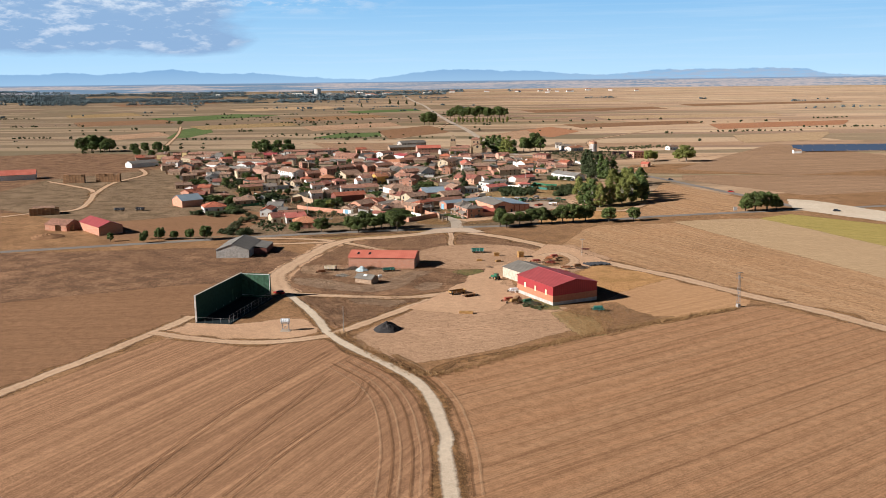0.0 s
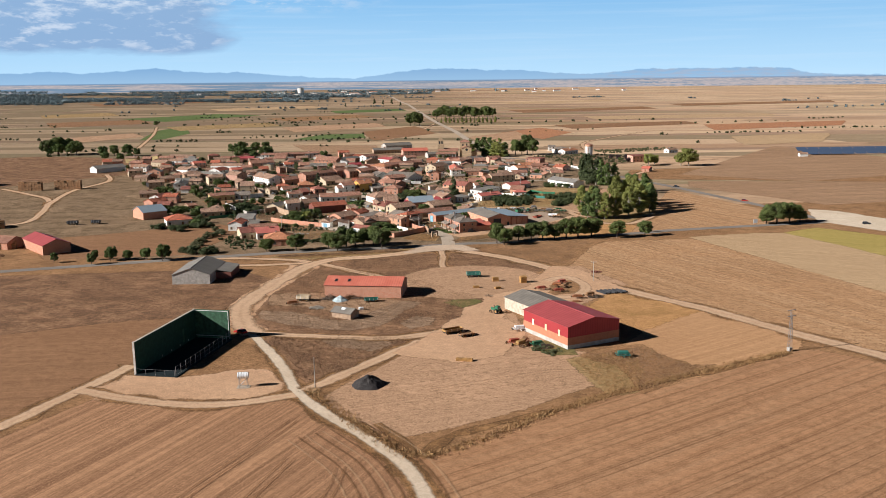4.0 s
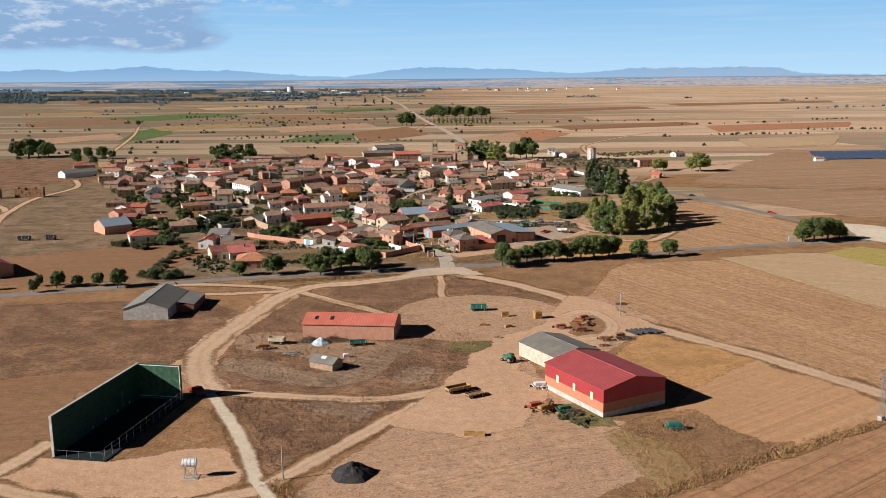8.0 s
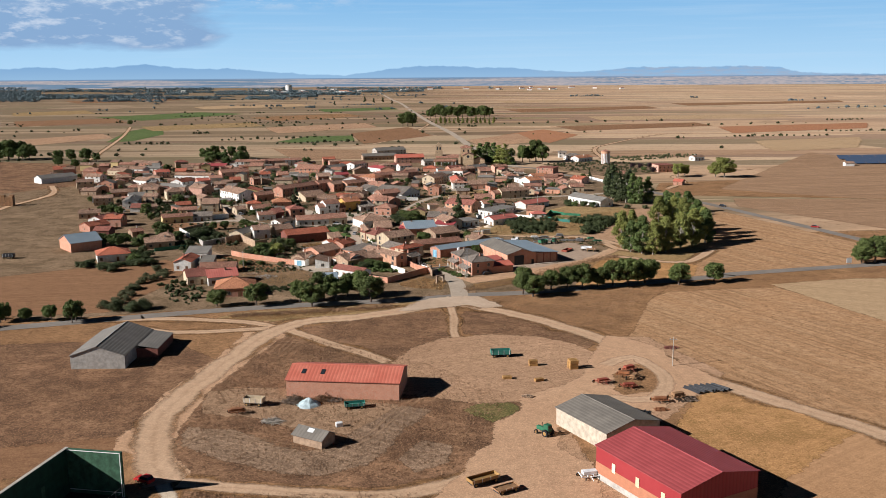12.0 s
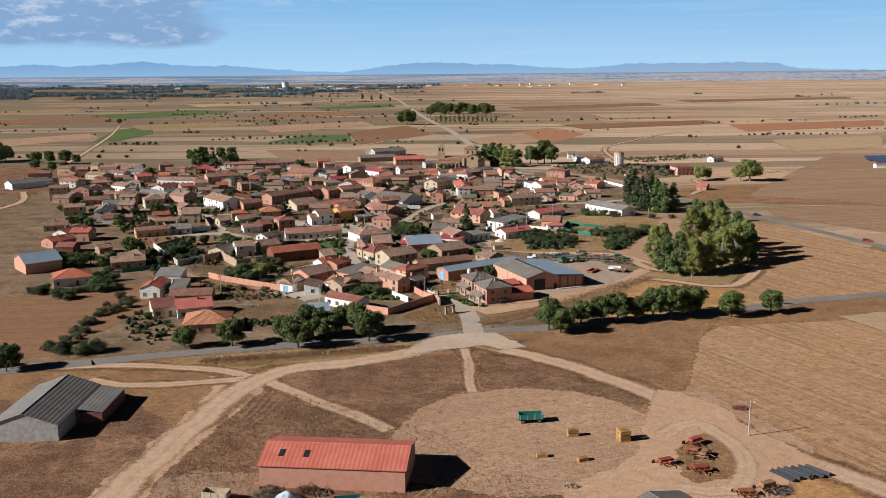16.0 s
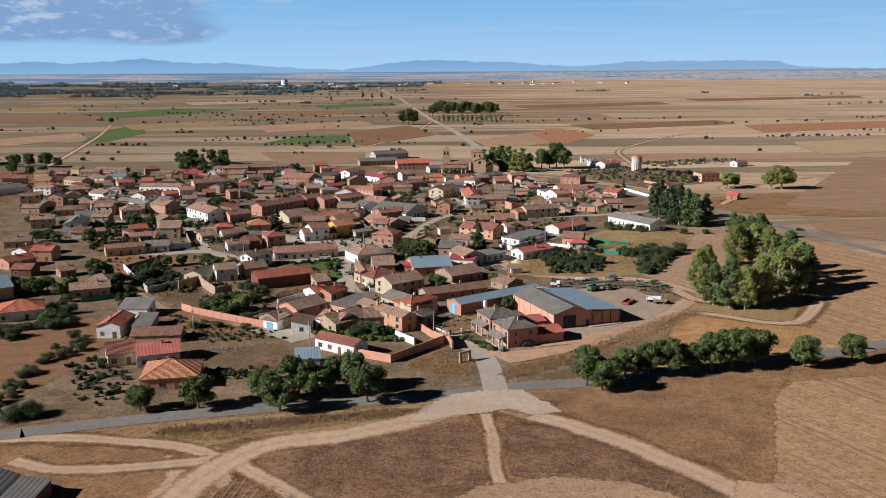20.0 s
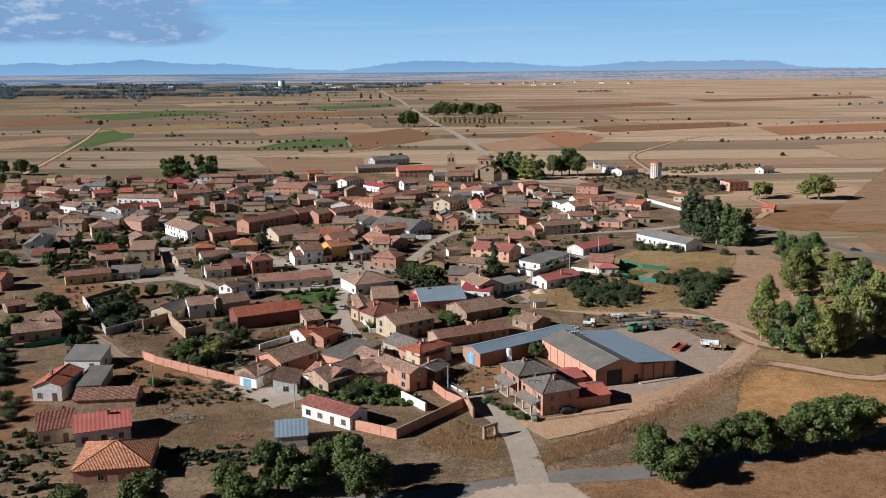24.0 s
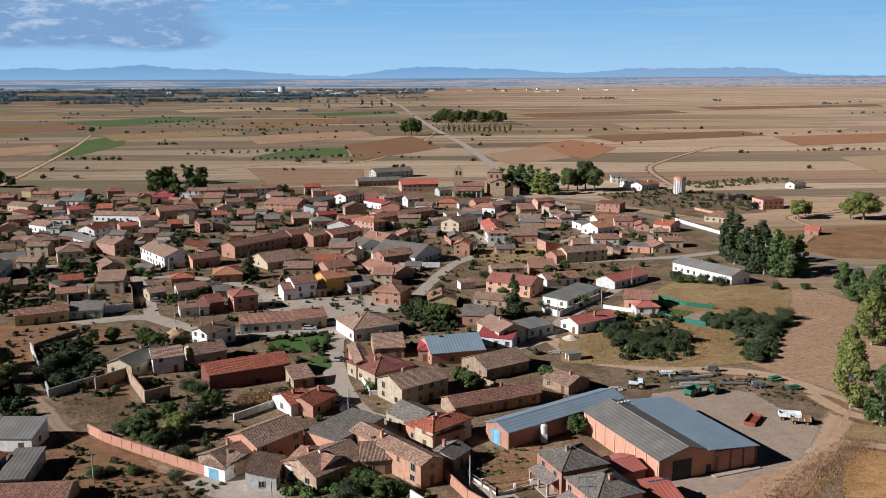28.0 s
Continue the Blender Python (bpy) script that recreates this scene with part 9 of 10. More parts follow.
sign = thing("road_sign", "white blank road sign board beside the trees", "sign", pose(178.1, 525.9, 0, 0, 0, 10))
part("board", boxed(-1.2, -0.05, 1.2, 1.2, 0.05, 3.4), "trim_white", sign)
for u in (-0.8, 0.8):
    part("post", tubed((u, 0.1, -0.3), (u, 0.1, 3.2), 0.06), "metal_grey", sign)

# brick gateway ruin at the street
gate = thing("gate_ruin", "ruined old brick gateway beside the street", "gateway", pose(3.6, 503.9, 0, 0, 0, 35))
part("pier", boxed(0, 0, -0.3, 0.7, 0.7, 2.6, 0.06), "wall_adobe", gate)
part("pier", boxed(3.2, 0, -0.3, 3.9, 0.7, 3.0, 0.06), "wall_adobe", gate)
part("lintel", boxed(-0.1, 0.05, 2.6, 4.0, 0.65, 3.1, 0.08), "wall_adobe", gate)

# villa garden: white fence posts, hedges
fp = thing("garden_fence", "white garden fence with posts and grey rails", "fence")
fence_line = [(-2.9, 539.4), (2.0, 530.9), (9.2, 534.4)]
for (ax, ay), (bx, by) in zip(fence_line, fence_line[1:]):
    n = max(2, int(math.hypot(bx - ax, by - ay) / 4))
    for i in range(n + 1):
        x, y = ax + (bx - ax) * i / n, ay + (by - ay) * i / n
        part("post", boxed(x - 0.25, y - 0.25, -0.3, x + 0.25, y + 0.25, 1.7, 0.03), "trim_white", fp)
    a = math.degrees(math.atan2(by - ay, bx - ax))
    part("low_wall", boxed(0, -0.1, -0.3, math.hypot(bx - ax, by - ay), 0.1, 0.6), "trim_white", fp, "", pose(ax, ay, 0, 0, 0, a))
    part("rail", boxed(0, -0.04, 1.2, math.hypot(bx - ax, by - ay), 0.04, 1.3), "metal_grey", fp, "", pose(ax, ay, 0, 0, 0, a))
patch("garden", [(0.8, 546.6), (12.8, 552.8), (10.2, 535.2), (2.1, 532.4), (-2.5, 540.2)], 0.26, "weeds_dry", "walled kitchen garden with dry rows", "garden")
for k, (sx, sy) in enumerate(along([(6.2, 526.7), (10.2, 521.3)], 1.2, 9, 3) + along([(11.0, 516.9), (15.4, 514.6)], 1.2, 9, 4)):
    plant("bush_mid", sx, sy, 1.5, 1.1, label="low clipped green hedge bush")
for k, (sx, sy) in enumerate(along([(-59.4, 638.2), (-51.1, 641.4), (-41.6, 643.4), (-39.4, 632.3), (-40.1, 622.3)], 1.2, 26, 7) + along([(-52.5, 626.2), (-40.0, 626.7)], 1.2, 14, 8)):
    plant("bush", sx, sy, 1.5, 1.2, label="low clipped dark hedge bush in the square")

# ground-mounted solar rows
sx0, sy0 = 387.1, 944.5
for r in range(3):
    for i in range(14):
        pn = thing("solar_panel", "blue ground-mounted solar panel table", "solar panel", pose(sx0 + 2 + i * 12.2 + r * 4, sy0 + 4 + r * 22, ground_z(sx0, sy0), 0, 0, 0), "solar field")
        part("cell_sheet", prism([(0, 1.0), (7, 4.2), (7, 4.3), (0, 1.1)], 11.6, "x"), "solar", pn)
        for u in (1.5, 10.0):
            part("post", boxed(u, 3.2, -0.3, u + 0.2, 3.4, 2.5), "metal_grey", pn)
house(374.5, 933.8, 0, 8, 5, 3, "g", "o", "w", win=0, name="hut", label="small white hut beside the solar field", chimney=False, group="")

# ---- the rest of the village: barns and yards between the houses ----
VILLAGE = [(-239.7, 870.2), (-268.3, 1007.7), (-170.2, 979.1), (-103.6, 995.0), (-47.1, 969.8), (8.8, 938.2), (58.0, 924.3), (93.9, 907.0), (115.9, 845.9), (106.6, 780.7), (54.6, 745.0), (34.9, 694.7), (14.9, 663.4), (-11.8, 676.3), (-32.9, 698.6), (-67.7, 705.2), (-94.0, 681.0), (-113.4, 686.1), (-137.9, 687.5), (-155.5, 673.0), (-187, 700), (-215, 740), (-240, 800), (-300, 900), (-312, 975), (-275, 1000), (-245, 900)]
rng = random.Random(21)
made = 0
for x, y in inside(VILLAGE, 2600, 4):
    if made >= 110:
        break
    w, d = rng.uniform(7, 13), rng.uniform(6, 10)
    turn = rng.choice((-12, -5, 0, 8, 15, 22)) + (90 if rng.random() < 0.3 else 0)
    ca, sa = math.cos(radians(turn)), math.sin(radians(turn))
    mx, my = x + ca * w / 2 - sa * d / 2, y + sa * w / 2 + ca * d / 2
    spots = [(x + ca * w * u - sa * d * v, y + sa * w * u + ca * d * v) for u in (0, 0.5, 1) for v in (0, 0.5, 1)]
    if any(near_house(px, py, 1.2) or near_road(px, py, 1.5) for px, py in spots):
        continue
    house(x, y, turn, w, d, rng.choice((2.8, 3.0, 3.4, 5.0)), rng.choice("gggGhs"), rng.choice("oooonnndrgt"), rng.choice("aaawwcbkpch"), chimney=rng.random() < 0.6, win=1 if y < 830 else 0)
    made += 1
# low lean-tos and stores against and between the yards
made = 0
for x, y in inside(VILLAGE, 2600, 14):
    if made >= 90:
        break
    w, d, turn = rng.uniform(4, 8), rng.uniform(3, 5), rng.choice((-12, 0, 8, 15, 22, 90, 105, 70))
    ca, sa = math.cos(radians(turn)), math.sin(radians(turn))
    if any(near_house(x + ca * w * u - sa * d * v, y + sa * w * u + ca * d * v, 0.3) or near_road(x + ca * w * u - sa * d * v, y + sa * w * u + ca * d * v, 1.0) for u in (0, 0.5, 1) for v in (0, 0.5, 1)):
        continue
    house(x, y, turn, w, d, rng.uniform(2.2, 2.8), "s", rng.choice("ooontgf"), rng.choice("aaawcbg"), chimney=False, win=0, name="outbuilding", group="village outbuildings")
    made += 1
made = 0
for x, y in inside(VILLAGE, 2000, 9):
    if made >= 150:
        break
    if near_house(x, y, 0.8) or near_road(x, y, 1.0):
        continue
    plant(rng.choice(("bush", "bush", "bush_mid", "bush_olive", "walnut", "green")), x, y, rng.uniform(2.2, 4.6), 1.15)
    made += 1
for k in range(60):
    x, y = rng.choice(inside(VILLAGE, 30, 100 + k))
    turn = rng.choice((0, 10, 90, 100, 75))
    L = rng.uniform(8, 18)
    q = (x + L * math.cos(radians(turn)), y + L * math.sin(radians(turn)))
    if all(not near_house(x + (q[0] - x) * u, y + (q[1] - y) * u, 0.4) and not near_road(x + (q[0] - x) * u, y + (q[1] - y) * u, 0.6) for u in (0, 0.25, 0.5, 0.75, 1)):
        m_, l_ = rng.choice((("wall_adobe", "crumbling tan adobe yard wall"), ("wall_white", "whitewashed yard wall with pillars"), ("wall_block", "orange hollow-brick yard wall"), ("wall_grey", "grey rendered yard wall")))
        wall_run([(x, y), q], rng.uniform(1.4, 2.4), m_, l_)

# ---- scrub, verges and the far country ----
tufts("dry_weeds", along([(-31.3, 277.4), (-13.5, 247.3), (-2.0, 234.8), (14.0, 245.0), (31.9, 260.2), (57.4, 276.9), (103.7, 301.8)], 2.2, 2700, 1), "grass_dry", "line of dry weeds along the field edge", 1, (0.25, 0.7), 4)
tufts("dry_weeds", inside([(-67.4, 455.6), (-67.6, 461.4), (-52.0, 465.1), (-32.7, 467.1), (-13.0, 470.0), (-4.3, 473.7), (-6.6, 468.5), (-23.9, 462.0), (-42.5, 457.4), (-55.1, 453.5)], 2600, 2), "grass_dry", "verge of golden grass along the road", 2, (0.15, 0.5), 4)
tufts("dry_weeds", inside([(-60.0, 351.7), (-53.3, 416.2), (-46.0, 437.5), (-0.8, 403.6), (19.0, 375.5), (0.7, 332.7), (-34.6, 332.6)], 6840, 3), "grass_dark", "dark dry weeds on rough ground", 3, (0.2, 0.6), 3)
tufts("dry_weeds", inside([(-40.3, 443.4), (3.2, 460.9), (48.8, 423.9), (42.7, 417.7), (11.6, 444.4), (3.1, 434.0), (-2.7, 409.7)], 2700, 4), "grass_dark", "dark dry weeds on a bank", 4, (0.15, 0.45), 3)
tufts("dry_weeds", inside([(40.8, 298.4), (59.5, 309.4), (58.6, 282.3), (45.6, 270.0)], 1260, 5), "grass_dry", "dry weeds behind the shed", 5, (0.2, 0.6), 4)
tufts("dry_weeds", inside([(-50.3, 326.8), (-5.2, 324.2), (-31.6, 282.2)], 2340, 6), "grass_dark", "dark dry weeds between tracks", 6, (0.2, 0.6), 3)
tufts("dry_weeds", along([(31.6, 508.5), (54.2, 522.0), (80.6, 547.0)], 3.6, 1980, 7), "grass_dry", "tall dry grass along the ditch", 7, (0.2, 0.5), 4)
tufts("dry_weeds", inside([(-11.8, 504.1), (-2.3, 515.6), (7.6, 506.3), (5.1, 492.4), (-8.1, 497.6)], 1620, 8), "grass_dry", "dry grass in the walled plot", 8, (0.2, 0.55), 4)
tufts("dry_weeds", inside([(31.1, 613.2), (49.3, 661.5), (125.2, 689.4), (99.3, 632.0), (60.3, 607.6)], 4680, 9), "grass_dry", "golden dry scrub grass", 9, (0.25, 0.7), 4)
tufts("dry_weeds", inside([(-95.0, 557.1), (-81.9, 564.1), (-58.5, 543.1), (-48.6, 527.7), (-46.8, 504.3), (-55.7, 501.6), (-72.8, 514.1), (-81.1, 533.6)], 6500, 10), "grass_dry", "dry grass on the empty plot", 10, (0.12, 0.4), 3)
tufts("dry_weeds", inside([(-107.2, 596.8), (-89.4, 595.9), (-80.9, 579.3), (-84.6, 563.8), (-96.8, 576.4)], 2600, 11), "grass_dark", "dry weeds on the empty plot", 11, (0.12, 0.4), 3)
tufts("dry_weeds", inside([(16.3, 474.8), (84.4, 496.6), (60.9, 431.7), (39.9, 453.7)], 4320, 12), "grass_dark", "dry weeds between the tracks", 12, (0.12, 0.4), 3)
tufts("dry_weeds", inside([(-153.1, 429.4), (-107.6, 426.3), (-62.5, 423.2), (-71.7, 370.6), (-130.1, 377.7)], 4680, 13), "grass_dark", "dry weeds on the fallow field", 13, (0.15, 0.4), 2)
tufts("dry_weeds", inside([(45.1, 302.3), (64.1, 311.5), (72.7, 290.4), (79.8, 292.0), (59.8, 276.5), (54.5, 271.9), (54.1, 292.4)], 1900, 21), "grass_dark", "brown weeds on rough ground by the red shed", 21, (0.15, 0.5), 4)
tufts("dry_weeds", along([(15.9, 492.7), (35.0, 507.0), (49, 520.5), (60.8, 531.5), (72.4, 543.3), (84.0, 552.0)], 3.6, 2600, 22), "grass_dark", "tall dry grass along the ditch", 22, (0.25, 0.7), 4)
tufts("dry_weeds", along([(-66.0, 459.5), (-40.0, 463.6), (-14.0, 468.6)], 2.6, 1500, 23), "grass_dark", "tall brown weeds along the road", 23, (0.3, 0.8), 4)
tufts("dry_weeds", inside([(-59.0, 590.1), (-45.3, 595.8), (-40.4, 591.2), (-57.1, 580.0)], 900, 14), "grass_dry", "dry grass behind the hall", 14, (0.25, 0.7), 4)


def far_woods(name, spots, mat, label, seed, size=(5, 9), n_clump=4, sprays=18, spray=0.11):
    """Distant trees and hedges, joined: each a loose knot of leaf sprays."""
    r = random.Random(seed)
    clumps = []
    for x, y in spots:
        h = r.uniform(*size)
        z = ground_z(x, y)
        for _ in range(n_clump):
            clumps.append((x + r.uniform(-0.4, 0.4) * h, y + r.uniform(-0.3, 0.3) * h, z + h * r.uniform(0.2, 0.62), h * r.uniform(0.25, 0.42)))
    ob = new(name, leaf_mesh(name, mat, clumps, len(clumps) * sprays, spray * 1.9 * size[1] if size[1] < 3 else sum(size) * spray, seed))
    return tagged(ob, label, "trees", kind="stuff")


rf = random.Random(77)
hedge, shrubs = [], []
for _ in range(190):
    a, r = rf.uniform(-0.52, 0.52), rf.uniform(1000, 3400)
    x, y = r * math.sin(a), 150 + r * math.cos(a)
    n, step, tilt = rf.choice((1, 1, 2, 2, 3, 5, 9, 16)), rf.choice((5, 7, 9, 26)), rf.uniform(-0.3, 0.4)
    if (x > 120 and rf.random() < 0.88) or (y < 1120 and -300 < x < 130):
        continue
    for i in range(n):
        (shrubs if r < 2300 else hedge).append((x + i * step, y + i * step * tilt + rf.uniform(-5, 5)))
far_woods("far_hedges", hedge, "leaf_hazed", "scattered far field trees and hedges", 5, (2.5, 8))
far_woods("field_shrubs", shrubs, "leaf_dark", "scattered dark field shrubs and hedge trees", 7, (1.4, 5))
# belts of river woods one behind the other, with open fields between them
river = []
for k, (depth, x0, x1, n) in enumerate(((3000, -2300, -760, 600), (3180, -2300, -420, 1800), (3300, -2400, -330, 2600), (3470, -2500, -150, 2200), (3680, -2600, 120, 1700), (3920, -2600, 330, 1300))):
    for _ in range(n):
        x = rf.uniform(x0, x1)
        y = depth + 45 * noise.noise(Vector((x * 0.0035, k * 7.0, 0))) * 2 + rf.gauss(0, 18)
        if noise.noise(Vector((x * 0.006, k * 3.1, 5))) > -0.22 + 0.25 * (x - x0) / (x1 - x0) - 0.12:
            river.append((x, y))
far_woods("far_woods", river, "leaf_hazed", "far belts of river woods tinted blue-green by haze", 6, (8, 13), 2, 9)
for i in range(26):
    x, y = rf.gauss(-430, 170), rf.uniform(3500, 3800)
    far = thing("far_building", "far white farm building on the plain", "building", pose(x, y, ground_z(x, y), 0, 0, rf.uniform(-10, 10)), "far village")
    w = rf.uniform(14, 46)
    part("wall", boxed(0, 0, -2, w, 14, 6), "wall_white", far)
    part("roof", prism([(-0.5, 6), (14.5, 6), (7, 9)], w, "x"), rf.choice(("tile_brown", "sheet_grey", "wall_white")), far)
for i in range(14):
    x, y = rf.gauss(480, 260), rf.uniform(3700, 3950)
    far = thing("far_building", "far pale building on the horizon", "building", pose(x, y, ground_z(x, y), 0, 0, rf.uniform(-10, 10)), "far village")
    w = rf.uniform(10, 30)
    part("wall", boxed(0, 0, -2, w, 12, 6), "wall_white", far)
    part("roof", prism([(-0.5, 6), (12.5, 6), (6, 9)], w, "x"), "tile_brown", far)
sl = thing("grain_silo", "far white grain silo on the plain", "silo", pose(-480, 3700, ground_z(-480, 3700)))
part("tower", tubed((0, 0, -1), (0, 0, 26), 13, n=20), "wall_white", sl)
part("roof", tubed((0, 0, 26), (0, 0, 30), 13.3, 2, n=20), "metal_grey", sl)

# low growth in gardens and on empty plots
for k, (ring, n, mat, sz, lab) in enumerate((
        ([(-127.6, 632.5), (-116.5, 643.7), (-100.1, 615.0), (-99.8, 596.4), (-110.2, 596.9)], 170, "leaf_dark", (1.0, 2.4), "tangled dark green garden growth"),
        ([(-86.4, 581.5), (-76.4, 591.0), (-60.3, 582.1), (-54.8, 554.6), (-60.5, 547.7), (-76.7, 558.7)], 60, "leaf_dark", (0.5, 1.3), "dark green orchard undergrowth"),
        ([(-90.5, 559.4), (-58.9, 540.9), (-49.2, 537.9), (-47.2, 527.1), (-82.3, 528.8)], 130, "leaf_olive", (0.4, 1.2), "dusty green weeds on the empty plot"),
        ([(-122.1, 597.5), (-114.7, 597.2), (-102.1, 569.7), (-105.6, 560.1)], 60, "leaf_dark", (0.8, 2.2), "dark garden growth"),
        ([(-183.8, 737.0), (-162.2, 746.7), (-139.7, 729.1), (-140.0, 687.7), (-159.0, 680.8)], 160, "leaf_dark", (0.8, 2.4), "overgrown ruined yard"),
        ([(-157.2, 864.6), (-123.6, 826.5), (-99.8, 779.9), (-112.0, 755.2)], 90, "leaf_dark", (1.0, 2.4), "dark growth in a gap between houses"),
        ([(-19.8, 676.8), (0.3, 679.6), (0.6, 646.9), (-12.2, 644.3)], 110, "leaf_dark", (1.0, 2.6), "dark garden trees between houses"),
        ([(-40.6, 540.0), (-26.9, 539.4), (-11.1, 531.2), (-11.2, 525.4), (-38.7, 526.7)], 110, "leaf_mid", (0.7, 2.0), "green garden growth behind the houses"),
        ([(49.3, 661.5), (76.0, 660.0), (66.3, 611.3), (45.5, 612.4)], 170, "leaf_dark", (1.0, 2.6), "dark thicket growth in dry grass"),
        ([(85.5, 659.4), (112.0, 657.9), (88.7, 610.1), (80.7, 610.6)], 150, "leaf_dark", (1.0, 2.6), "dark thicket growth in dry grass"),
        ([(115.8, 978.1), (175.0, 1005.4), (217.7, 955.5), (190.0, 893.0), (129.0, 921.6)], 260, "leaf_olive", (0.8, 2.2), "low dusty scrub on the slope"),
        ([(185.1, 1039.9), (236.7, 1062.6), (288.0, 1066.4), (278.3, 1043.6), (199.1, 1003.5)], 120, "leaf_olive", (1.0, 2.4), "row of dusty shrubs on the slope"),
        ([(43.7, 605.0), (79.2, 598.3), (85.5, 574.7), (69.1, 587.7), (44.0, 593.3)], 110, "leaf_olive", (0.3, 0.9), "green weeds round the machine yard"),
        ([(-105.8, 509.1), (-98.2, 515.5), (-83.2, 495.6), (-84.3, 474.9), (-90.9, 475.2)], 80, "leaf_dark", (0.6, 1.8), "dark garden growth by the bungalow"),
        ([(-68.7, 503.9), (-43.4, 502.5), (-42.0, 493.4), (-65.0, 494.6)], 90, "leaf_dark", (0.5, 1.4), "green growth along the garden edge"),
        ([(-3.3, 552.1), (10.6, 554.4), (10.3, 542.9), (-0.7, 538.1)], 80, "leaf_olive", (0.3, 0.9), "kitchen garden rows"),
        ([(33.3, 314.5), (40.2, 307.9), (36.3, 301.9), (29.7, 309.2)], 60, "leaf_olive", (0.3, 1.0), "green weeds along the shed"))):
    far_woods("low_growth", inside(ring, n, 300 + k), mat, lab, 40 + k, sz, 3, 120, 0.062)


# ---- wheel tracks and headland rows in the soil ----
def beside(pts, gap):
    """The line at a distance to the left of pts."""
    line = smooth_line(pts, 8.0)
    out = []
    for i, p in enumerate(line):
        d = (line[min(i + 1, len(line) - 1)] - line[max(i - 1, 0)]).normalized()
        out.append((p.x - d.y * gap, p.y + d.x * gap))
    return out[::2]


TRACK = [(2.8, 161.8), (2.1, 192.6), (-3.7, 225.2), (-13.3, 243.2), (-26.2, 262.4)]
for k, gap in enumerate((4.2, 6.2, 8.1, 10.6, 12.4, 15.0)):
    strip("headland_row", beside(TRACK, gap), 0.7, 0.20 + k * 0.002, "rut" if k % 2 else "rut_dark", "thin straw row along the field edge", "straw row", rough=0.3, step=4.0)
for k, gap in enumerate((-4.0, -6.0)):
    strip("headland_row", beside(TRACK, gap), 0.8, 0.213 + k * 0.002, "rut" if k % 2 else "rut_dark", "thin straw row along the field edge", "straw row", rough=0.3, step=4.0)
RUTS = (
    [(-41.0, 162.8), (-33.7, 184.5), (-23.9, 207.7), (-18.2, 223.7), (-20.6, 235.1)],
    [(-63.1, 163.5), (-56.5, 191.6), (-47.0, 220.6), (-38.4, 240.8), (-32.4, 256.4)],
    [(-50.9, 163.1), (-44.3, 187.9), (-35.0, 218.0), (-27.6, 242.8)],
    [(-58.3, 347.7), (-50.7, 357.2), (-33.6, 348.6), (-18.0, 350.1), (-5.5, 377.0), (1.7, 382.8)],
    [(-43.9, 434.5), (-46.0, 421.1), (-47.7, 413.5)],
    [(-40.3, 430.9), (-43.3, 418.5), (-44.5, 413.4)],
    [(-0.5, 274.9), (16.0, 281.9), (35.1, 289.3), (46.5, 285.8)])
for k, rut in enumerate(RUTS):
    for j, gap in enumerate((-0.9, 0.9)):
        strip("wheel_rut", beside(rut, gap), 0.55, 0.22 + k * 0.003 + j * 0.0015, "rut_dark" if k < 3 else "rut", "shallow wheel rut in dry soil", "wheel rut", rough=0.3, step=4.0)

# weeds, brambles and rubble heaps in the village yards
for k, (n, mat, sz, lab) in enumerate(((1100, "leaf_olive", (0.4, 1.3), "dusty weeds and brambles in village yards"), (900, "leaf_dark", (0.7, 2.3), "dark garden shrubs between the houses"), (1100, "grass_dry", (0.3, 0.9), "dry grass in village yards"))):
    ring = VILLAGE[:10] + [(106.6, 780.7), (49.3, 661.5), (23.0, 613.6), (-18.5, 592.2), (-28.6, 566.0), (-62.6, 567.7), (-101.0, 584.2), (-122.1, 597.5)]
    spots = [q for q in inside(ring, n * 2, 700 + k) if not near_house(q[0], q[1], 0.3) and not near_road(q[0], q[1], 0.6)][:n]
    far_woods("yard_growth", spots, mat, lab, 80 + k, sz, 3, 50, 0.075)
tufts("dry_weeds", inside([(15.3, 491.8), (17.9, 500.9), (34.4, 509.0), (33.7, 501.6), (21.1, 493.6)], 1500, 15), "grass_dry", "brown grass bank beside the lane", 15, (0.2, 0.6), 4)
tufts("dry_weeds", inside([(17.1, 482.2), (39.1, 477.3), (71.4, 483.7), (81.2, 480.8), (61.8, 454.9), (55.5, 432.1), (34.2, 453.5)], 4200, 16), "grass_dark", "dry grass on fallow ground below the road", 16, (0.1, 0.32), 3)


def heap_of(x, y, r, mat, label, seed, n=130):
    """A low heap of broken pieces lying on one another."""
    g = random.Random(seed)
    bm = bmesh.new()
    for _ in range(n):
        a, q = g.uniform(0, math.tau), r * math.sqrt(g.random())
        k = g.uniform(0.12, 0.42)
        top = max(0.0, 0.55 * (1 - q / r)) * g.random()
        m = pose(math.cos(a) * q, math.sin(a) * q * 0.7, top + k * 0.3, g.uniform(-30, 30), g.uniform(-30, 30), g.uniform(0, 360)) @ Matrix.Diagonal((k, k * 0.7, k * 0.5, 1))
        bmesh.ops.create_cube(bm, size=1.0, matrix=m)
    ob = new("rubble", mesh_of("rubble", bm, mat))
    ob.matrix_basis = pose(x, y, 0.1)
    tagged(ob, label, "rubble", kind="stuff")


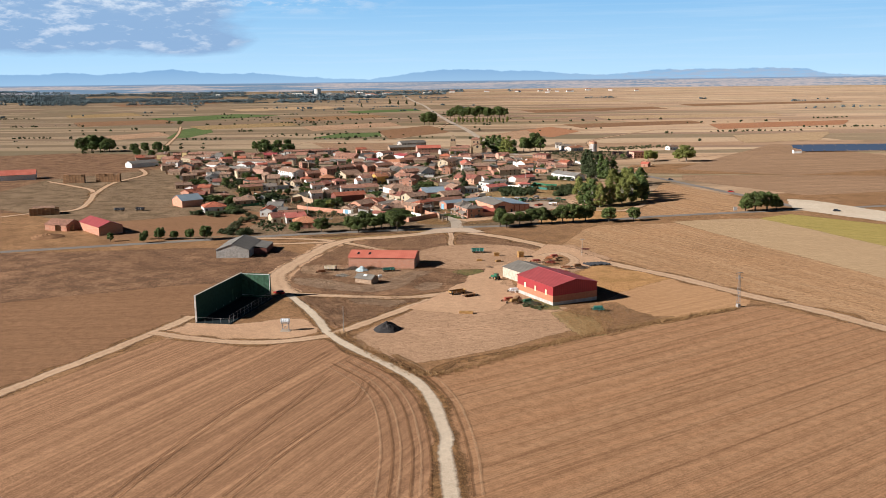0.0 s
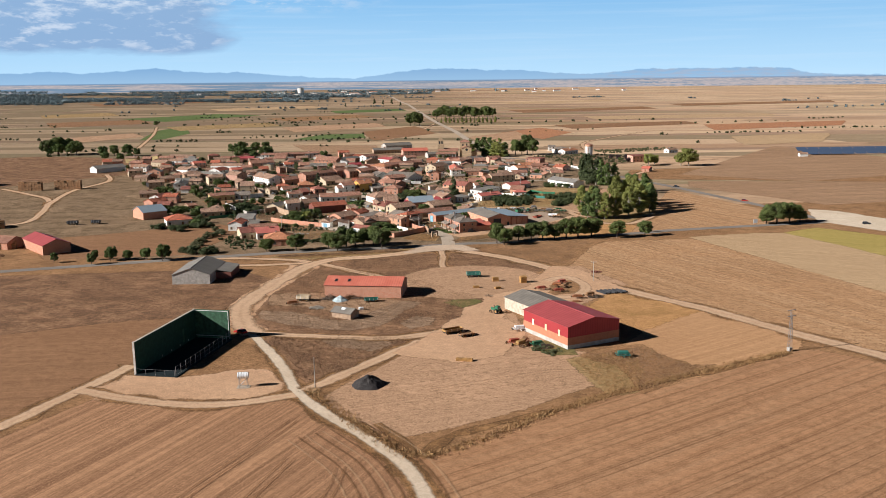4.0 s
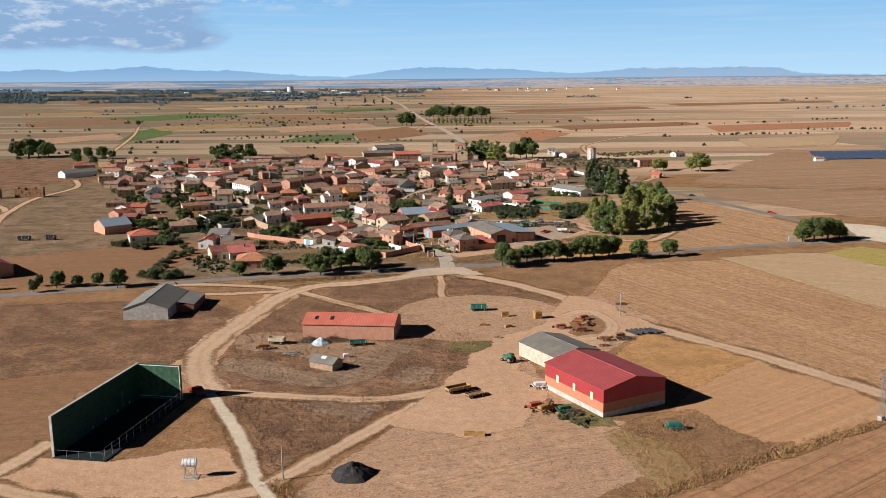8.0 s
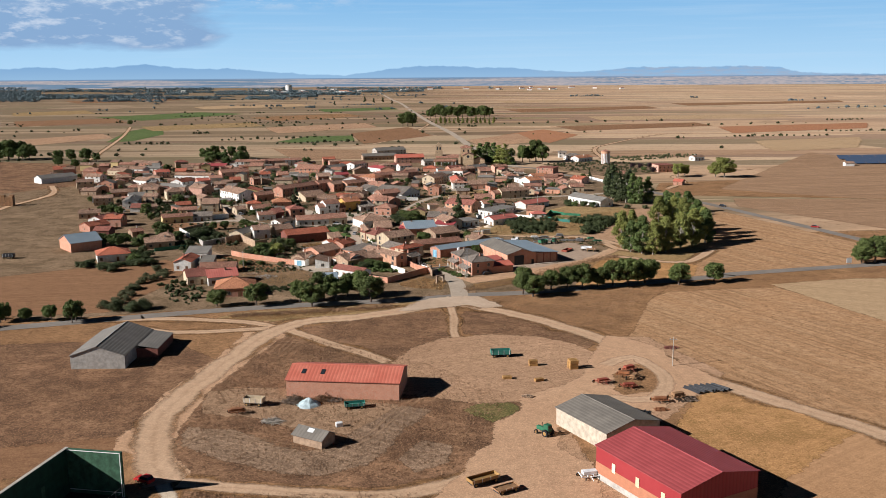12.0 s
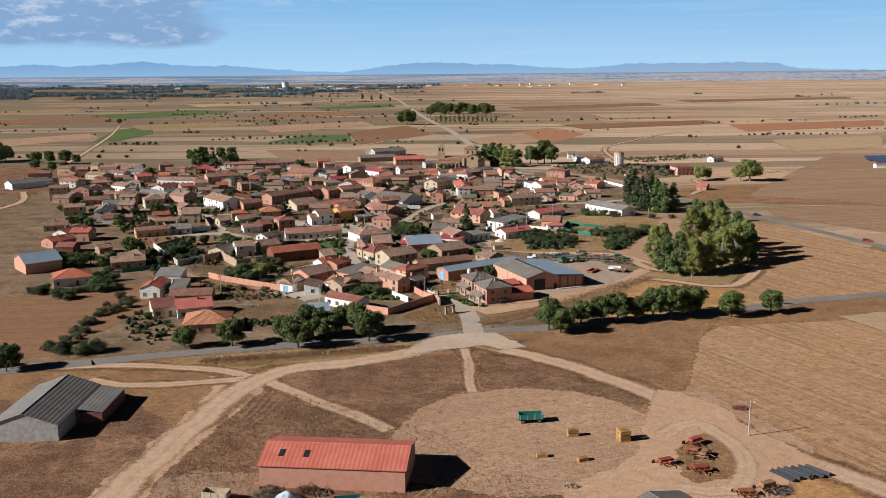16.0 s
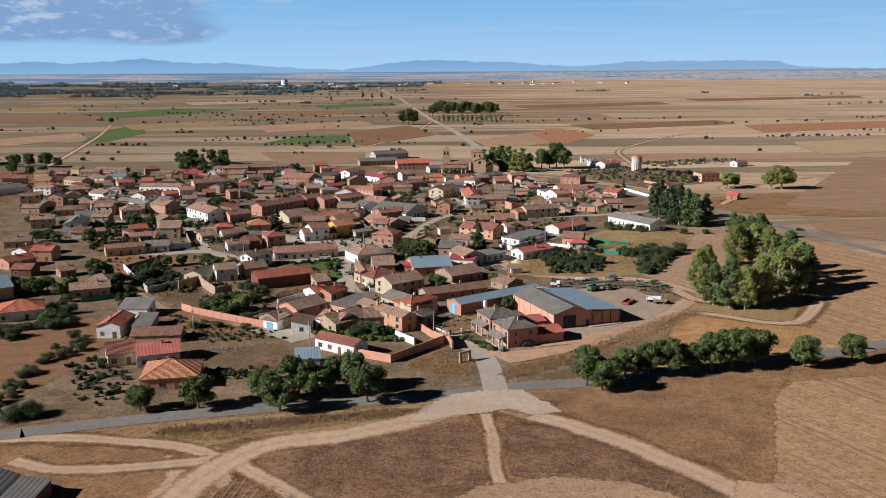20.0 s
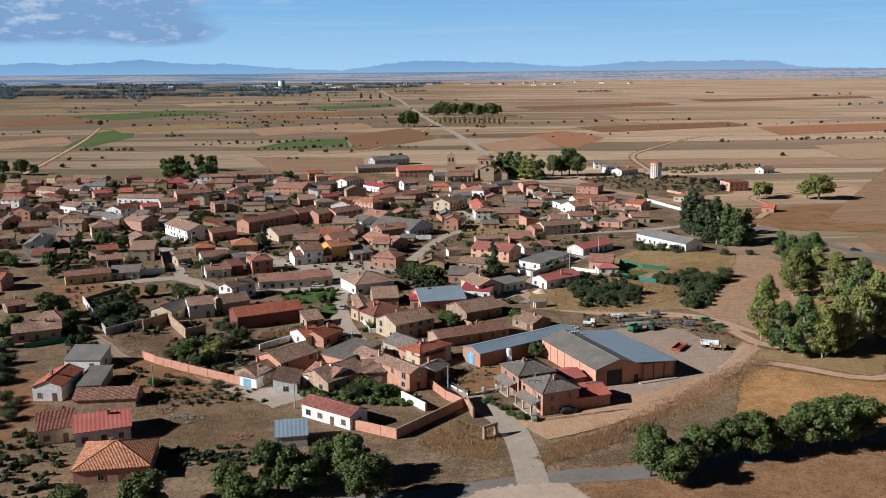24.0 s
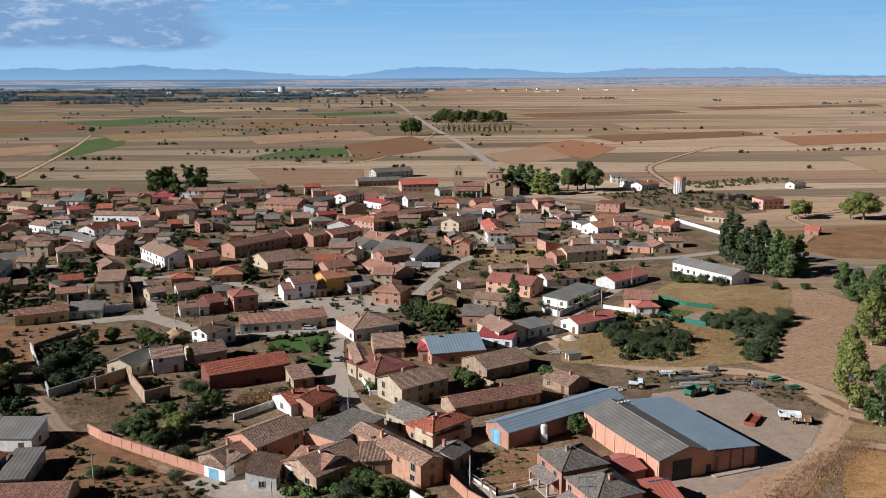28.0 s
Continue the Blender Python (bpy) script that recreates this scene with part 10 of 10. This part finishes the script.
for k, (hx, hy, r, mat, lab) in enumerate(((-65.7, 520.2, 5.0, "wall_grey", "heap of grey concrete and stone rubble"), (-71.9, 525.8, 3.2, "wall_adobe", "heap of broken adobe and stone"), (-50.8, 508.8, 3.0, "wall_brick", "heap of broken bricks"),
        (-68.0, 647.4, 2.6, "wall_adobe", "heap of pale earth and stone"), (28.3, 621.3, 2.6, "wall_grey", "small heap of pale rubble"), (34.0, 310.8, 2.2, "wood_brown", "heap of old timber and scrap beside the shed"), (42.4, 350.7, 2.0, "wall_grey", "scatter of scrap and stones in the yard"),
        (38.6, 589.3, 2.4, "wall_grey", "scatter of pale stones beside the yard"), (70.5, 415.1, 2.2, "wall_maroon", "scatter of rusty scrap beside the track"))):
    heap_of(hx, hy, r, mat, lab, 900 + k)


def beam_stack(x, y, turn, n, length, mat, label, seed):
    """Long beams laid in a low stack on two bearers."""
    g = random.Random(seed)
    th = thing("beam_stack", label, "stack", pose(x, y, 0.12, 0, 0, turn), "stacks of beams")
    for u in (0.8, length - 0.8):
        part("bearer", boxed(u - 0.1, -0.2, 0, u + 0.1, n * 0.24, 0.15), "wood_brown", th)
    for layer in range(2):
        for i in range(n - layer):
            o = g.uniform(-0.3, 0.3)
            part("beam", boxed(o, i * 0.24 + layer * 0.1, 0.15 + layer * 0.22, o + length, i * 0.24 + layer * 0.1 + 0.2, 0.35 + layer * 0.22), mat, th)


for k, (sx, sy, turn, n, L) in enumerate(((54.3, 594.6, 6, 5, 7.5), (56.1, 591.0, 4, 6, 8.0), (60.4, 596.6, 8, 4, 6.5), (66.7, 591.3, -4, 5, 7.0), (53.1, 588.5, 10, 4, 6.0))):
    beam_stack(sx, sy, turn, n, L, ("metal_grey", "wall_grey", "bark_pale")[k % 3], "low stack of weathered grey beams in the yard", 50 + k)
for k, (hx, hy, r, mat, lab) in enumerate(((-35.5, 379.0, 2.4, "wood_brown", "heap of cut brushwood beside the brick shed"), (-25.5, 376.4, 2.4, "bark", "heap of cut brushwood beside the brick shed"), (-38.7, 363.2, 1.6, "wall_grey", "small heap of grey stones"), (49.0, 364.3, 2.0, "metal_dark", "scrap iron behind the shed"), (54.0, 365.9, 1.8, "metal_orange", "rusty scrap iron behind the shed"), (22.9, 376.5, 1.6, "wall_adobe", "small heap of rubble in the yard"))):
    heap_of(hx, hy, r, mat, lab, 950 + k, 90)


def stick_pile(x, y, r, h, mat, label, seed, n=150):
    """Branches and poles thrown on one heap."""
    g = random.Random(seed)
    bm = bmesh.new()
    for _ in range(n):
        a, q = g.uniform(0, math.tau), r * math.sqrt(g.random())
        px, py, top = math.cos(a) * q, math.sin(a) * q * 0.7, h * max(0.05, 1 - (q / r) ** 1.3) * g.uniform(0.3, 1.0)
        b_, L = g.uniform(0, math.tau), g.uniform(0.5, 1.5)
        tube(bm, (px - math.cos(b_) * L, py - math.sin(b_) * L, max(0.03, top * 0.5)), (px + math.cos(b_) * L, py + math.sin(b_) * L, top + g.uniform(0, 0.5)), g.uniform(0.04, 0.1), 0.03, 4)
    ob = new("stick_pile", mesh_of("stick_pile", bm, mat))
    ob.matrix_basis = pose(x, y, 0.07)
    tagged(ob, label, "firewood", kind="stuff")


for k, (hx, hy, r, h, mat, lab) in enumerate(((-35.6, 375.6, 3.0, 2.3, "bark", "heap of old branches and firewood by the brick shed"), (-28.4, 377.2, 2.2, 1.6, "wood_brown", "heap of rusty brown branches by the brick shed"),
        (-38.9, 362.9, 2.0, 0.9, "bark_pale", "low heap of grey cut brushwood"), (34.6, 311.6, 2.4, 1.2, "bark", "heap of old poles in weeds beside the red shed"), (62.0, 372.5, 2.2, 0.8, "bark", "scatter of old poles behind the shed"))):
    stick_pile(hx, hy, r, h, mat, lab, 970 + k)
